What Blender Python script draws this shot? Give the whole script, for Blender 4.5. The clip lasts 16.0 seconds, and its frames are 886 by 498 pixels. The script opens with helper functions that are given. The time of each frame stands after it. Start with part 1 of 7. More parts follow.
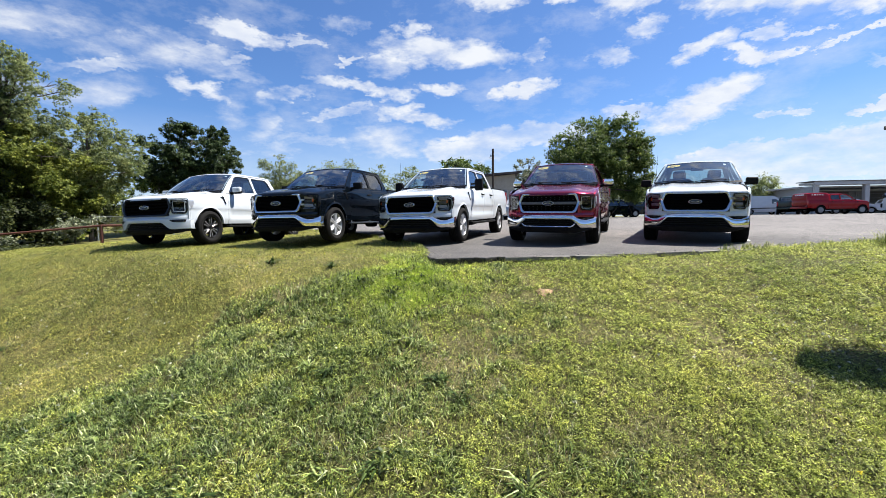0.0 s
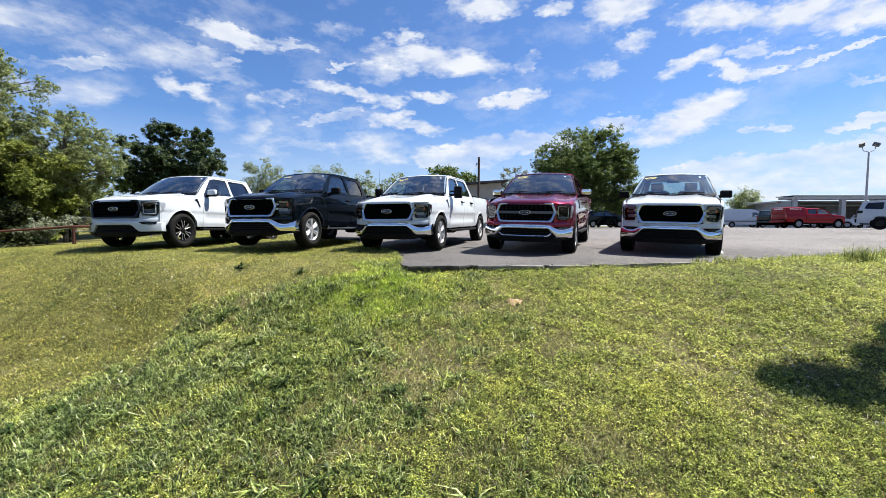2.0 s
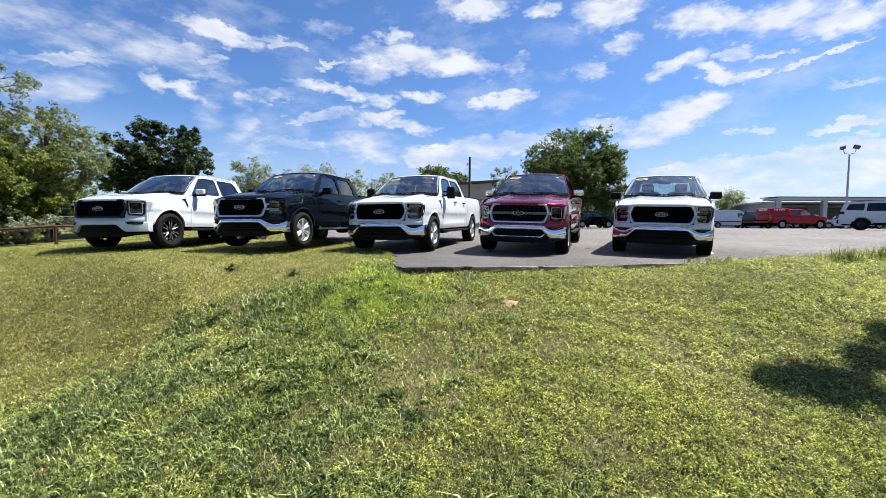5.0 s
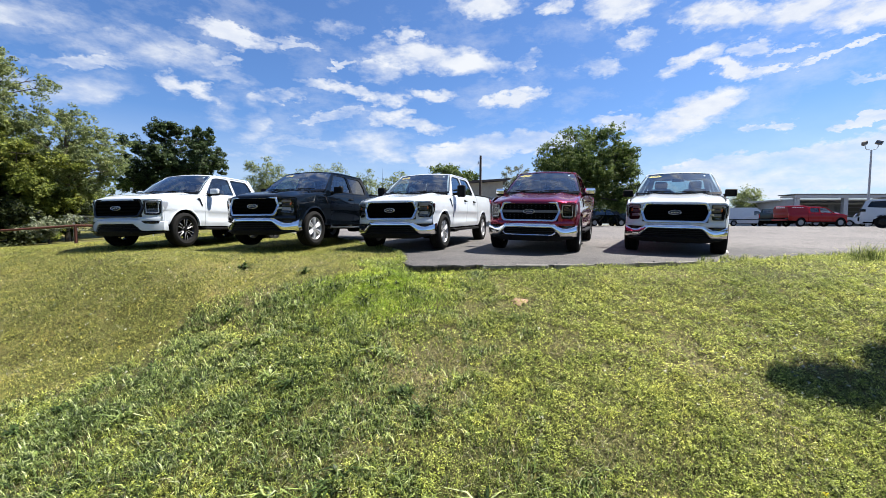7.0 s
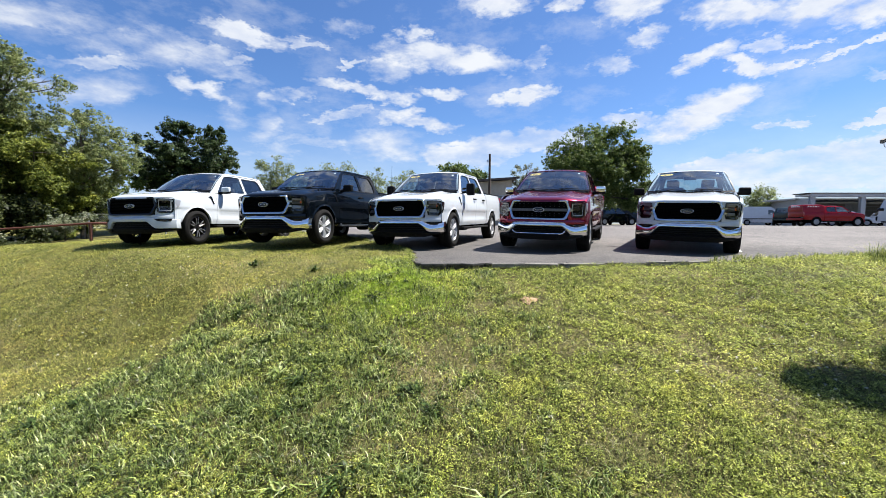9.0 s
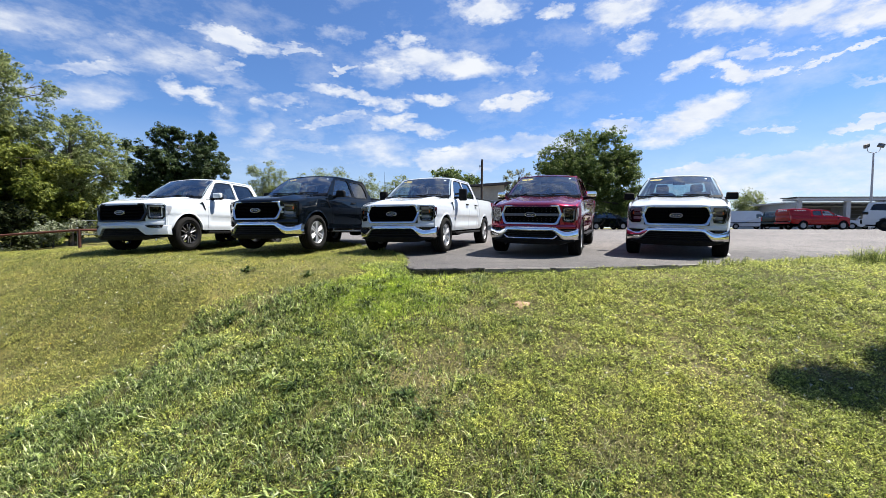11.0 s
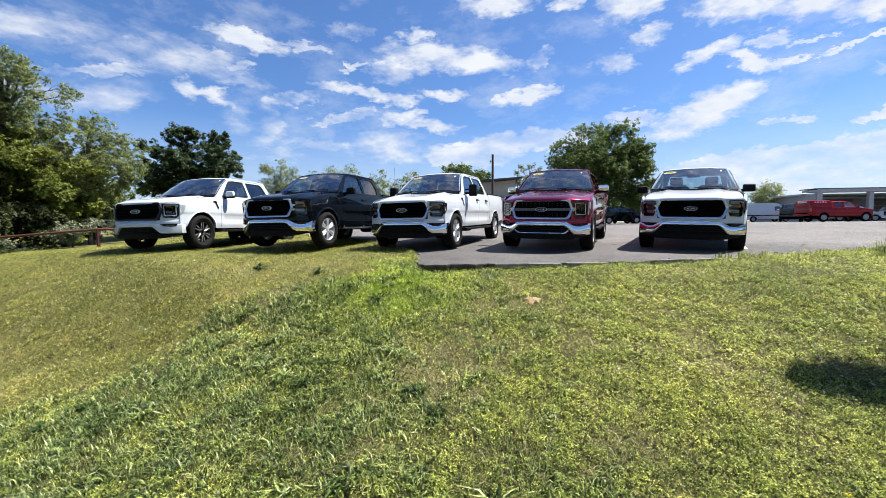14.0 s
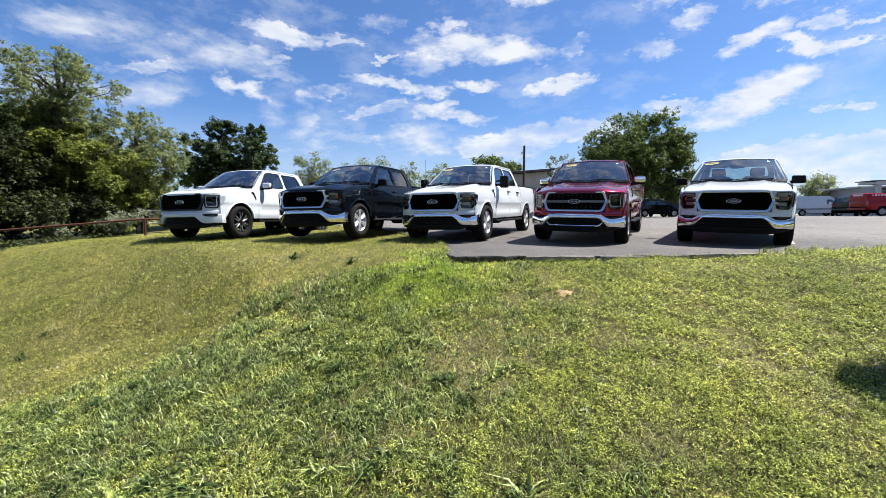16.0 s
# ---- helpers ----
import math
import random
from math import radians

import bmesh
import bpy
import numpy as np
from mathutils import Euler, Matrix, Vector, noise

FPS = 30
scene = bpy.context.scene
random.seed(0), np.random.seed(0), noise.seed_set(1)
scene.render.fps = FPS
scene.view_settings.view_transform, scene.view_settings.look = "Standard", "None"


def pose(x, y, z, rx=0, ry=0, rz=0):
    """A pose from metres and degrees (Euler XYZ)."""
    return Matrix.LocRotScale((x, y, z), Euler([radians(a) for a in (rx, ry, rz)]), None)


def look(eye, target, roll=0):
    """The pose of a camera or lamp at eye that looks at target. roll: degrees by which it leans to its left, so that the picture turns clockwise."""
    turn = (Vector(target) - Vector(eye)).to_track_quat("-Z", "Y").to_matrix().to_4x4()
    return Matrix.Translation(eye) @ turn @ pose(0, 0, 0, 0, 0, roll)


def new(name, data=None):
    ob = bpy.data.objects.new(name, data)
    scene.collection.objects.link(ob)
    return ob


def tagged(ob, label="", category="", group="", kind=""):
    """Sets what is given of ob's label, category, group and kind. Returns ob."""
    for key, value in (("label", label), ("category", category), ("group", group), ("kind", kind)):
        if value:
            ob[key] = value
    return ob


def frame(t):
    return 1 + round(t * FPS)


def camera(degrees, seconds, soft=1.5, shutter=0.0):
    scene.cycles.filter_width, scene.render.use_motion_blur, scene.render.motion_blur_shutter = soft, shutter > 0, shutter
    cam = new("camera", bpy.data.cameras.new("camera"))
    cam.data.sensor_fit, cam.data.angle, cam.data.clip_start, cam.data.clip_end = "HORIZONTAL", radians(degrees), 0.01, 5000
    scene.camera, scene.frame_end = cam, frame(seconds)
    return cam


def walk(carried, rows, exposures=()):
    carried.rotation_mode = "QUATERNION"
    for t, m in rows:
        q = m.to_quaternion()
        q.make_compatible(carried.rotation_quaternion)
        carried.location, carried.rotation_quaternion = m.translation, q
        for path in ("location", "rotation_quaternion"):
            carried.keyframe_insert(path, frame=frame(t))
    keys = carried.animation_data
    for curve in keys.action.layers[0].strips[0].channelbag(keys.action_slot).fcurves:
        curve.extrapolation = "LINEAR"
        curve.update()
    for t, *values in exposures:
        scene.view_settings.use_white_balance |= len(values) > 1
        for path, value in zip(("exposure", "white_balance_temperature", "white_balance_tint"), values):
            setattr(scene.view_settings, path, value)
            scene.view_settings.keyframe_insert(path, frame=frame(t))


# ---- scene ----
# The camera is held by hand on the slope below the lot; world z = 0 is the lot under the red truck.
EYE_Z = 0.60


def view(x, y, z, yaw, tilt, roll):
    """Pose of the held camera: yaw turns it left, tilt looks up, roll in degrees."""
    turn = Euler((0, 0, radians(yaw))).to_matrix().to_4x4() @ Euler((radians(90 + tilt), 0, 0)).to_matrix().to_4x4()
    return Matrix.Translation((x, y, z + EYE_Z)) @ turn @ Euler((0, 0, radians(roll))).to_matrix().to_4x4()


cam = camera(93.4, 16.0, soft=0.75)
walk(cam, [
    (0.0, view(-0.141, -0.130, -0.013, 3.67, -4.17, -0.87)),
    (0.5, view(-0.102, -0.103, -0.009, 3.91, -3.99, -0.44)),
    (1.0, view(0.016, -0.069, -0.003, 3.85, -3.76, 0.05)),
    (1.5, view(0.124, -0.040, -0.014, 3.26, -3.49, 0.33)),
    (2.0, view(0.124, -0.034, -0.007, 2.11, -3.22, 0.18)),
    (2.5, view(0.052, -0.020, 0.004, 0.96, -3.10, -0.15)),
    (3.0, view(-0.006, -0.012, 0.001, 0.19, -3.09, -0.33)),
    (3.5, view(0.000, 0.000, 0.000, 0.00, -3.13, -0.24)),
    (4.0, view(0.016, 0.021, 0.009, 0.10, -3.18, 0.04)),
    (6.5, view(0.060, -0.000, 0.007, 1.79, -3.34, 0.14)),
    (7.0, view(0.058, 0.001, 0.003, 2.20, -3.41, 0.15)),
    (7.5, view(0.050, 0.005, 0.002, 2.72, -3.50, 0.20)),
    (8.0, view(0.045, 0.009, -0.001, 3.40, -3.60, 0.27)),
    (10.5, view(0.063, -0.010, -0.006, 3.25, -3.45, 0.22)),
    (11.0, view(0.057, -0.027, -0.004, 2.43, -2.89, 0.03)),
    (11.5, view(0.048, -0.026, -0.009, 2.05, -2.55, -0.15)),
    (12.0, view(0.051, -0.024, -0.008, 2.18, -2.62, -0.31)),
    (12.5, view(0.062, -0.029, -0.009, 2.63, -2.71, -0.45)),
    (13.0, view(0.079, -0.015, -0.006, 3.20, -2.86, -0.56)),
    (13.5, view(0.084, -0.016, -0.005, 3.63, -3.14, -0.61)),
    (14.0, view(0.083, -0.005, -0.006, 4.02, -3.44, -0.55)),
    (14.5, view(0.083, 0.012, -0.015, 4.77, -3.67, -0.37)),
    (15.0, view(0.089, 0.014, -0.011, 5.96, -3.93, -0.18)),
    (15.5, view(0.076, -0.031, -0.010, 7.23, -4.24, -0.10)),
    (16.0, view(0.064, -0.023, -0.017, 8.05, -4.49, -0.20)),
])

# ---- sky, sun ----
SUN = Vector((0.55, 0.24, 1.0)).normalized()
SUN_EL = math.asin(SUN.z)
SUN_AZ = math.atan2(SUN.x, SUN.y)

sun = new("sun", bpy.data.lights.new("sun", "SUN"))
sun.data.energy, sun.data.angle, sun.data.color = 5.0, radians(0.6), (1.0, 0.95, 0.87)
sun.matrix_world = look(SUN * 100, (0, 0, 0))
scene.view_settings.exposure = 1.30


def build_sky():
    world = bpy.data.worlds.new("sky")
    scene.world = world
    world.use_nodes = True
    nt = world.node_tree
    nt.nodes.clear()
    N, L = nt.nodes.new, nt.links.new
    out, bg = N("ShaderNodeOutputWorld"), N("ShaderNodeBackground")
    sky = N("ShaderNodeTexSky")
    sky.sky_type, sky.sun_disc = "NISHITA", False
    sky.sun_elevation, sky.sun_rotation = SUN_EL, SUN_AZ
    sky.air_density, sky.dust_density, sky.ozone_density = 1.0, 0.6, 2.0
    co = N("ShaderNodeTexCoord")
    sep = N("ShaderNodeSeparateXYZ")
    L(co.outputs["Generated"], sep.inputs[0])

    def m(op, a, b=None, clamp=False):
        n = N("ShaderNodeMath")
        n.operation, n.use_clamp = op, clamp
        for k, v in enumerate((a, b)):
            if v is None:
                continue
            if isinstance(v, (int, float)):
                n.inputs[k].default_value = v
            else:
                L(v, n.inputs[k])
        return n.outputs[0]

    def vec(op, a, b):
        n = N("ShaderNodeVectorMath")
        n.operation = op
        for k, v in enumerate((a, b)):
            if isinstance(v, tuple):
                n.inputs[k].default_value = v
            else:
                L(v, n.inputs[k])
        return n.outputs[0]

    def cells(scale, detail, rough, stretch, turn=0.0):
        n, mp = N("ShaderNodeTexNoise"), N("ShaderNodeMapping")
        n.inputs["Scale"].default_value, n.inputs["Detail"].default_value, n.inputs["Roughness"].default_value = scale, detail, rough
        mp.inputs["Scale"].default_value, mp.inputs["Rotation"].default_value = stretch, (0, turn, 0)
        L(co.outputs["Generated"], mp.inputs[0]), L(mp.outputs[0], n.inputs["Vector"])
        return n

    # azimuth from +y towards +x, and elevation, in degrees
    az = m("MULTIPLY", m("ARCTAN2", sep.outputs[0], sep.outputs[1]), 57.2958)
    el = m("MULTIPLY", m("ARCSINE", sep.outputs[2]), 57.2958)
    comb = N("ShaderNodeCombineXYZ")
    L(az, comb.inputs[0]), L(el, comb.inputs[1])
    # ragged edges: the position is shaken by coarse and fine noise before the distance is taken
    wob, rag = cells(9.0, 5.0, 0.58, (1, 1, 2.0)), cells(38.0, 4.0, 0.6, (1, 1, 1.9))
    shake = vec("MULTIPLY", vec("SUBTRACT", wob.outputs["Color"], (0.5, 0.5, 0.5)), (6.5, 3.0, 0.0))
    fray = vec("MULTIPLY", vec("SUBTRACT", rag.outputs["Color"], (0.5, 0.5, 0.5)), (4.2, 2.3, 0.0))
    place_ = vec("ADD", vec("ADD", comb.outputs[0], shake), fray)

    def field(clouds, rim):
        total = None
        for (a, e, w, h, tilt) in clouds:
            mp = N("ShaderNodeMapping")
            mp.vector_type = "TEXTURE"
            mp.inputs["Location"].default_value = (a, e, 0)
            mp.inputs["Rotation"].default_value = (0, 0, radians(tilt))
            mp.inputs["Scale"].default_value = (w, h, 1)
            L(place_, mp.inputs[0])
            ln = N("ShaderNodeVectorMath")
            ln.operation = "LENGTH"
            L(mp.outputs[0], ln.inputs[0])
            d = m("SUBTRACT", rim, ln.outputs["Value"], True)
            total = d if total is None else m("MAXIMUM", total, d)
        return total

    puff, fine, streak = cells(13.0, 6.0, 0.58, (1, 1, 2.3)), cells(5.5, 8.0, 0.64, (1, 1, 2.2), 0.12), cells(3.2, 7.0, 0.6, (2.4, 0.9, 1.0), 0.2)
    lump = m("SUBTRACT", puff.outputs["Fac"], 0.5)
    torn = m("SUBTRACT", fine.outputs["Fac"], 0.5)
    # heaped clouds with torn edges
    heap = field(PUFFS, 1.45)
    heaps = m("MULTIPLY", m("ADD", m("SUBTRACT", heap, 0.16), m("MULTIPLY", m("ADD", lump, torn), 1.7)), 1.25, True)
    heaps = m("MULTIPLY", m("MULTIPLY", heaps, m("MULTIPLY", heap, 3.2, True)), 0.95)
    # dense low banks with soft tops, thin wide veils
    bank, veil = field(BANKS, 1.4), field(VEILS, 1.5)
    banks = m("MULTIPLY", m("MULTIPLY", bank, 2.4, True), m("ADD", 0.70, m("MULTIPLY", m("ADD", lump, torn), 1.1)), True)
    veils = m("MULTIPLY", m("MULTIPLY", veil, 1.3, True), m("ADD", 0.36, m("MULTIPLY", m("ADD", lump, torn), 1.5)), True)
    # small wisps
    wisp = field(WISPS, 1.5)
    wisps = m("MULTIPLY", m("MULTIPLY", wisp, 1.6, True), m("ADD", 0.50, m("MULTIPLY", m("ADD", lump, torn), 2.0)), True)
    # thin general cover; thicker streaks high overhead
    cover = m("MULTIPLY", m("SUBTRACT", fine.outputs["Fac"], 0.49, True), 1.7, True)
    high = m("MULTIPLY", m("MULTIPLY", m("SUBTRACT", el, 30.0), 0.045, True), m("MULTIPLY", m("SUBTRACT", m("ADD", streak.outputs["Fac"], m("MULTIPLY", lump, 0.3)), 0.52, True), 5.0, True))
    haze = m("MULTIPLY", m("SUBTRACT", 1.0, m("DIVIDE", m("ABSOLUTE", el), 13.0), True), 0.55)
    dens = m("MAXIMUM", m("MAXIMUM", m("MAXIMUM", heaps, m("MAXIMUM", banks, veils)), m("MAXIMUM", wisps, cover)), m("MAXIMUM", high, haze))
    blue = N("ShaderNodeMix")
    blue.data_type, blue.blend_type = "RGBA", "MULTIPLY"
    blue.inputs["Factor"].default_value = 1.0
    L(sky.outputs[0], blue.inputs["A"])
    blue.inputs["B"].default_value = (SKY_TINT[0], SKY_TINT[1], SKY_TINT[2], 1)
    # cloud bodies: bluish grey hollows, white crests
    body = N("ShaderNodeMix")
    body.data_type = "RGBA"
    L(m("ADD", 0.62, m("MULTIPLY", lump, 2.6), True), body.inputs["Factor"])
    body.inputs["A"].default_value = (CLOUD_W * 0.66, CLOUD_W * 0.74, CLOUD_W * 0.92, 1)
    body.inputs["B"].default_value = (CLOUD_W * 0.945, CLOUD_W * 0.975, CLOUD_W * 1.02, 1)
    white = N("ShaderNodeMix")
    white.data_type = "RGBA"
    L(dens, white.inputs["Factor"])
    L(blue.outputs["Result"], white.inputs["A"]), L(body.outputs["Result"], white.inputs["B"])
    L(white.outputs["Result"], bg.inputs[0])
    bg.inputs[1].default_value = SKY_STRENGTH
    L(bg.outputs[0], out.inputs[0])


# clouds: azimuth, elevation, half width, half height, tilt, all in degrees
PUFFS = [
    (-27.7, 21.4, 3.7, 1.0, -7), (-2.5, 20.9, 8.8, 1.6, -6), (-6.9, 23.9, 2.1, 0.9, 11), (-13.7, 16.7, 6.0, 0.8, -8), (-3.6, 16.9, 2.7, 0.7, 1),
    (-6.3, 13.3, 4.6, 1.1, -8), (7.0, 16.0, 4.1, 0.8, 11), (27.7, 18.2, 3.4, 0.8, 14), (32.2, 17.0, 2.4, 0.8, -29), (19.7, 24.8, 4.3, 1.5, 1),
    (13.2, 25.7, 2.4, 0.8, -5), (2.8, 26.9, 4.6, 1.3, -1), (30.5, 22.3, 4.3, 1.5, -16), (37.0, 21.4, 3.4, 1.5, 1), (42.1, 19.6, 4.5, 1.2, -7),
    (29.0, 13.3, 3.8, 1.6, 9), (25.5, 11.4, 4.4, 1.8, 23), (-33.2, 15.3, 3.9, 0.9, -11),
]
BANKS = [
    (20.3, 12.5, 3.0, 0.9, -5), (3.6, 10.3, 4.0, 1.5, -1), (10.0, 10.9, 4.1, 1.2, 3), (-1.0, 8.9, 5.1, 1.5, 0), (43.3, 9.8, 2.5, 0.4, 4),
    (34.2, 6.7, 8.9, 1.0, 2), (43.0, 6.6, 6.1, 1.7, 0), (39.6, 4.7, 10.1, 1.2, -2),
]
VEILS = [
    (-10.9, 9.9, 4.9, 1.9, 2), (-20.7, 10.3, 4.1, 0.7, -1), (-28.0, 12.4, 2.8, 2.8, 6), (-38.5, 18.3, 4.3, 1.5, 6), (-33.6, 19.5, 4.7, 0.8, -13),
    (-32.0, 17.7, 4.7, 0.9, -10), (-41.8, 13.5, 3.5, 1.4, 17), (-25.9, 8.7, 4.3, 1.1, 4), (-48.0, 19.0, 4.5, 1.2, 8), (-50.0, 12.5, 5.0, 1.0, 4),
]
WISPS = [
    (39.0, 16.2, 1.8, 0.25, 9), (41.8, 17.0, 2.2, 0.2, 11), (36.9, 17.9, 1.5, 0.25, -4), (43.0, 14.0, 1.7, 0.3, -5), (35.0, 16.2, 1.2, 0.4, -2),
    (33.8, 18.7, 1.4, 0.5, -1), (8.7, 20.4, 1.8, 0.7, 36), (18.1, 19.0, 1.8, 0.8, -10), (21.8, 21.5, 1.7, 0.8, 11), (-28.7, 18.6, 1.5, 0.5, 9),
    (-21.9, 21.4, 1.8, 0.4, -6), (-15.6, 23.6, 2.4, 0.7, 6), (-23.5, 15.5, 2.6, 0.6, 11), (-15.4, 19.9, 1.9, 0.3, 8), (34.7, 10.3, 1.4, 0.3, -3),
    (-10.7, 19.6, 2.2, 1.2, 3), (-17.2, 13.9, 3.9, 0.5, 8), (-42.5, 16.1, 3.8, 0.5, 13),
]
SKY_STRENGTH, CLOUD_W, SKY_TINT = 0.0465, 8.7, (0.70, 0.97, 1.36)
build_sky()

# ---- materials ----
def shader(name):
    mat = bpy.data.materials.new(name)
    mat.use_nodes = True
    nt = mat.node_tree
    return mat, nt, nt.nodes["Principled BSDF"], nt.nodes.new, nt.links.new


def noise_tex(nt, scale, detail=4.0, rough=0.55, coord="Object"):
    tc, n = nt.nodes.new("ShaderNodeTexCoord"), nt.nodes.new("ShaderNodeTexNoise")
    n.inputs["Scale"].default_value, n.inputs["Detail"].default_value, n.inputs["Roughness"].default_value = scale, detail, rough
    nt.links.new(tc.outputs[coord], n.inputs["Vector"])
    return n


def ramp(nt, fac, stops):
    r = nt.nodes.new("ShaderNodeValToRGB")
    while len(r.color_ramp.elements) < len(stops):
        r.color_ramp.elements.new(0.5)
    for e, (p, c) in zip(r.color_ramp.elements, stops):
        e.position, e.color = p, (*c, 1)
    nt.links.new(fac, r.inputs[0])
    return r.outputs[0]


def bump(nt, height, bsdf, strength=0.3, dist=0.01):
    b = nt.nodes.new("ShaderNodeBump")
    b.inputs["Strength"].default_value, b.inputs["Distance"].default_value = strength, dist
    nt.links.new(height, b.inputs["Height"])
    nt.links.new(b.outputs[0], bsdf.inputs["Normal"])


def surface(name, c1, c2, rough=0.6, metal=0.0, scale=8.0, bumps=0.0, coat=0.0, spec=0.5, dist=0.01, fine=6.0):
    """Two-scale procedural surface: colours c1..c2 mixed by broad and fine noise."""
    mat, nt, b, N, L = shader(name)
    big, small = noise_tex(nt, scale, 5), noise_tex(nt, scale * fine, 4)
    mix = N("ShaderNodeMath")
    mix.operation = "ADD"
    mul = N("ShaderNodeMath")
    mul.operation = "MULTIPLY_ADD"
    mul.inputs[1].default_value, mul.inputs[2].default_value = 0.5, 0.0
    L(small.outputs["Fac"], mul.inputs[0])
    hal = N("ShaderNodeMath")
    hal.operation = "MULTIPLY"
    hal.inputs[1].default_value = 0.5
    L(big.outputs["Fac"], hal.inputs[0])
    L(hal.outputs[0], mix.inputs[0]), L(mul.outputs[0], mix.inputs[1])
    L(ramp(nt, mix.outputs[0], [(0.36, c1), (0.64, c2)]), b.inputs["Base Color"])
    b.inputs["Roughness"].default_value, b.inputs["Metallic"].default_value = rough, metal
    b.inputs["Coat Weight"].default_value, b.inputs["Coat Roughness"].default_value = coat, 0.03
    b.inputs["Specular IOR Level"].default_value = spec
    if bumps:
        bump(nt, small.outputs["Fac"], b, bumps, dist)
    return mat


def paint(name, c, flake=0.0, rough=0.35, coat=1.0):
    """Clear-coated car paint with a very slight dust film."""
    mat, nt, b, N, L = shader(name)
    dust = noise_tex(nt, 3.0, 6, 0.6)
    d = tuple(x * 0.93 + 0.0008 for x in c)
    L(ramp(nt, dust.outputs["Fac"], [(0.35, c), (0.7, d)]), b.inputs["Base Color"])
    b.inputs["Roughness"].default_value, b.inputs["Metallic"].default_value = rough, flake
    b.inputs["Specular IOR Level"].default_value = 0.0
    b.inputs["Coat Weight"].default_value, b.inputs["Coat Roughness"].default_value = coat, 0.02
    return mat


def window_glass(name, tint, gloss=1.0, square=0.08):
    """Thin tinted glazing: clear through, mirror-like at grazing angles; square is what it reflects seen square on."""
    mat, nt, b, N, L = shader(name)
    nt.nodes.remove(b)
    out = nt.nodes["Material Output"]
    tr, gl, mx, lw = N("ShaderNodeBsdfTransparent"), N("ShaderNodeBsdfGlossy"), N("ShaderNodeMixShader"), N("ShaderNodeLayerWeight")
    tr.inputs[0].default_value = (*tint, 1)
    gl.inputs["Roughness"].default_value = 0.015
    gl.inputs[0].default_value = (gloss, gloss, gloss, 1)
    lw.inputs["Blend"].default_value = 0.5
    power, scale = N("ShaderNodeMath"), N("ShaderNodeMath")
    power.operation, scale.operation = "POWER", "MULTIPLY_ADD"
    power.inputs[1].default_value = 4.0
    scale.inputs[1].default_value, scale.inputs[2].default_value = 1 - square, square
    L(lw.outputs["Facing"], power.inputs[0]), L(power.outputs[0], scale.inputs[0])
    L(scale.outputs[0], mx.inputs[0]), L(tr.outputs[0], mx.inputs[1]), L(gl.outputs[0], mx.inputs[2])
    L(mx.outputs[0], out.inputs[0])
    return mat


def leaf_mat(name, stops, trans=0.35, rough=0.55, speck=1.0):
    """Foliage: each leaf its own shade, light passing through; speck sets how strong the dark mottle is."""
    dull = lambda r, g, b: (1 - (1 - r) * speck, 1 - (1 - g) * speck, 1 - (1 - b) * speck)
    mat, nt, b, N, L = shader(name)
    g = N("ShaderNodeNewGeometry")
    col = ramp(nt, g.outputs["Random Per Island"], stops)
    patch = noise_tex(nt, 0.55, 3)
    mixc = N("ShaderNodeMix")
    mixc.data_type, mixc.blend_type = "RGBA", "MULTIPLY"
    mixc.inputs["Factor"].default_value = 1.0
    L(col, mixc.inputs["A"])
    L(ramp(nt, patch.outputs["Fac"], [(0.3, (0.68, 0.74, 0.66)), (0.7, (1.14, 1.12, 1.05))]), mixc.inputs["B"])
    dry = noise_tex(nt, 2.6, 4, 0.6)
    mixd = N("ShaderNodeMix")
    mixd.data_type, mixd.blend_type = "RGBA", "MULTIPLY"
    mixd.inputs["Factor"].default_value = 1.0
    L(mixc.outputs["Result"], mixd.inputs["A"])
    L(ramp(nt, dry.outputs["Fac"], [(0.32, dull(0.56, 0.60, 0.62)), (0.5, (1, 1, 1)), (0.70, (1.20, 1.10, 1.05))]), mixd.inputs["B"])
    # tuft and fine mottle put the shading of small clumps into the colour
    tuft = noise_tex(nt, 13.0, 3, 0.6)
    mixe = N("ShaderNodeMix")
    mixe.data_type, mixe.blend_type = "RGBA", "MULTIPLY"
    mixe.inputs["Factor"].default_value = 1.0
    L(mixd.outputs["Result"], mixe.inputs["A"])
    L(ramp(nt, tuft.outputs["Fac"], [(0.35, dull(0.44, 0.50, 0.48)), (0.5, (1, 1, 1)), (0.65, (1.18, 1.16, 1.12))]), mixe.inputs["B"])
    fine = noise_tex(nt, 27.0, 2, 0.5)
    mixf = N("ShaderNodeMix")
    mixf.data_type, mixf.blend_type = "RGBA", "MULTIPLY"
    mixf.inputs["Factor"].default_value = 1.0
    L(mixe.outputs["Result"], mixf.inputs["A"])
    L(ramp(nt, fine.outputs["Fac"], [(0.36, dull(0.18, 0.22, 0.20)), (0.5, (1, 1, 1)), (0.62, (1.36, 1.33, 1.26))]), mixf.inputs["B"])
    mixc = mixf
    L(mixc.outputs["Result"], b.inputs["Base Color"])
    b.inputs["Roughness"].default_value, b.inputs["Specular IOR Level"].default_value = rough, 0.15
    tl, mx = N("ShaderNodeBsdfTranslucent"), N("ShaderNodeMixShader")
    L(mixc.outputs["Result"], tl.inputs[0])
    mx.inputs[0].default_value = trans
    L(b.outputs[0], mx.inputs[1]), L(tl.outputs[0], mx.inputs[2])
    L(mx.outputs[0], nt.nodes["Material Output"].inputs[0])
    return mat


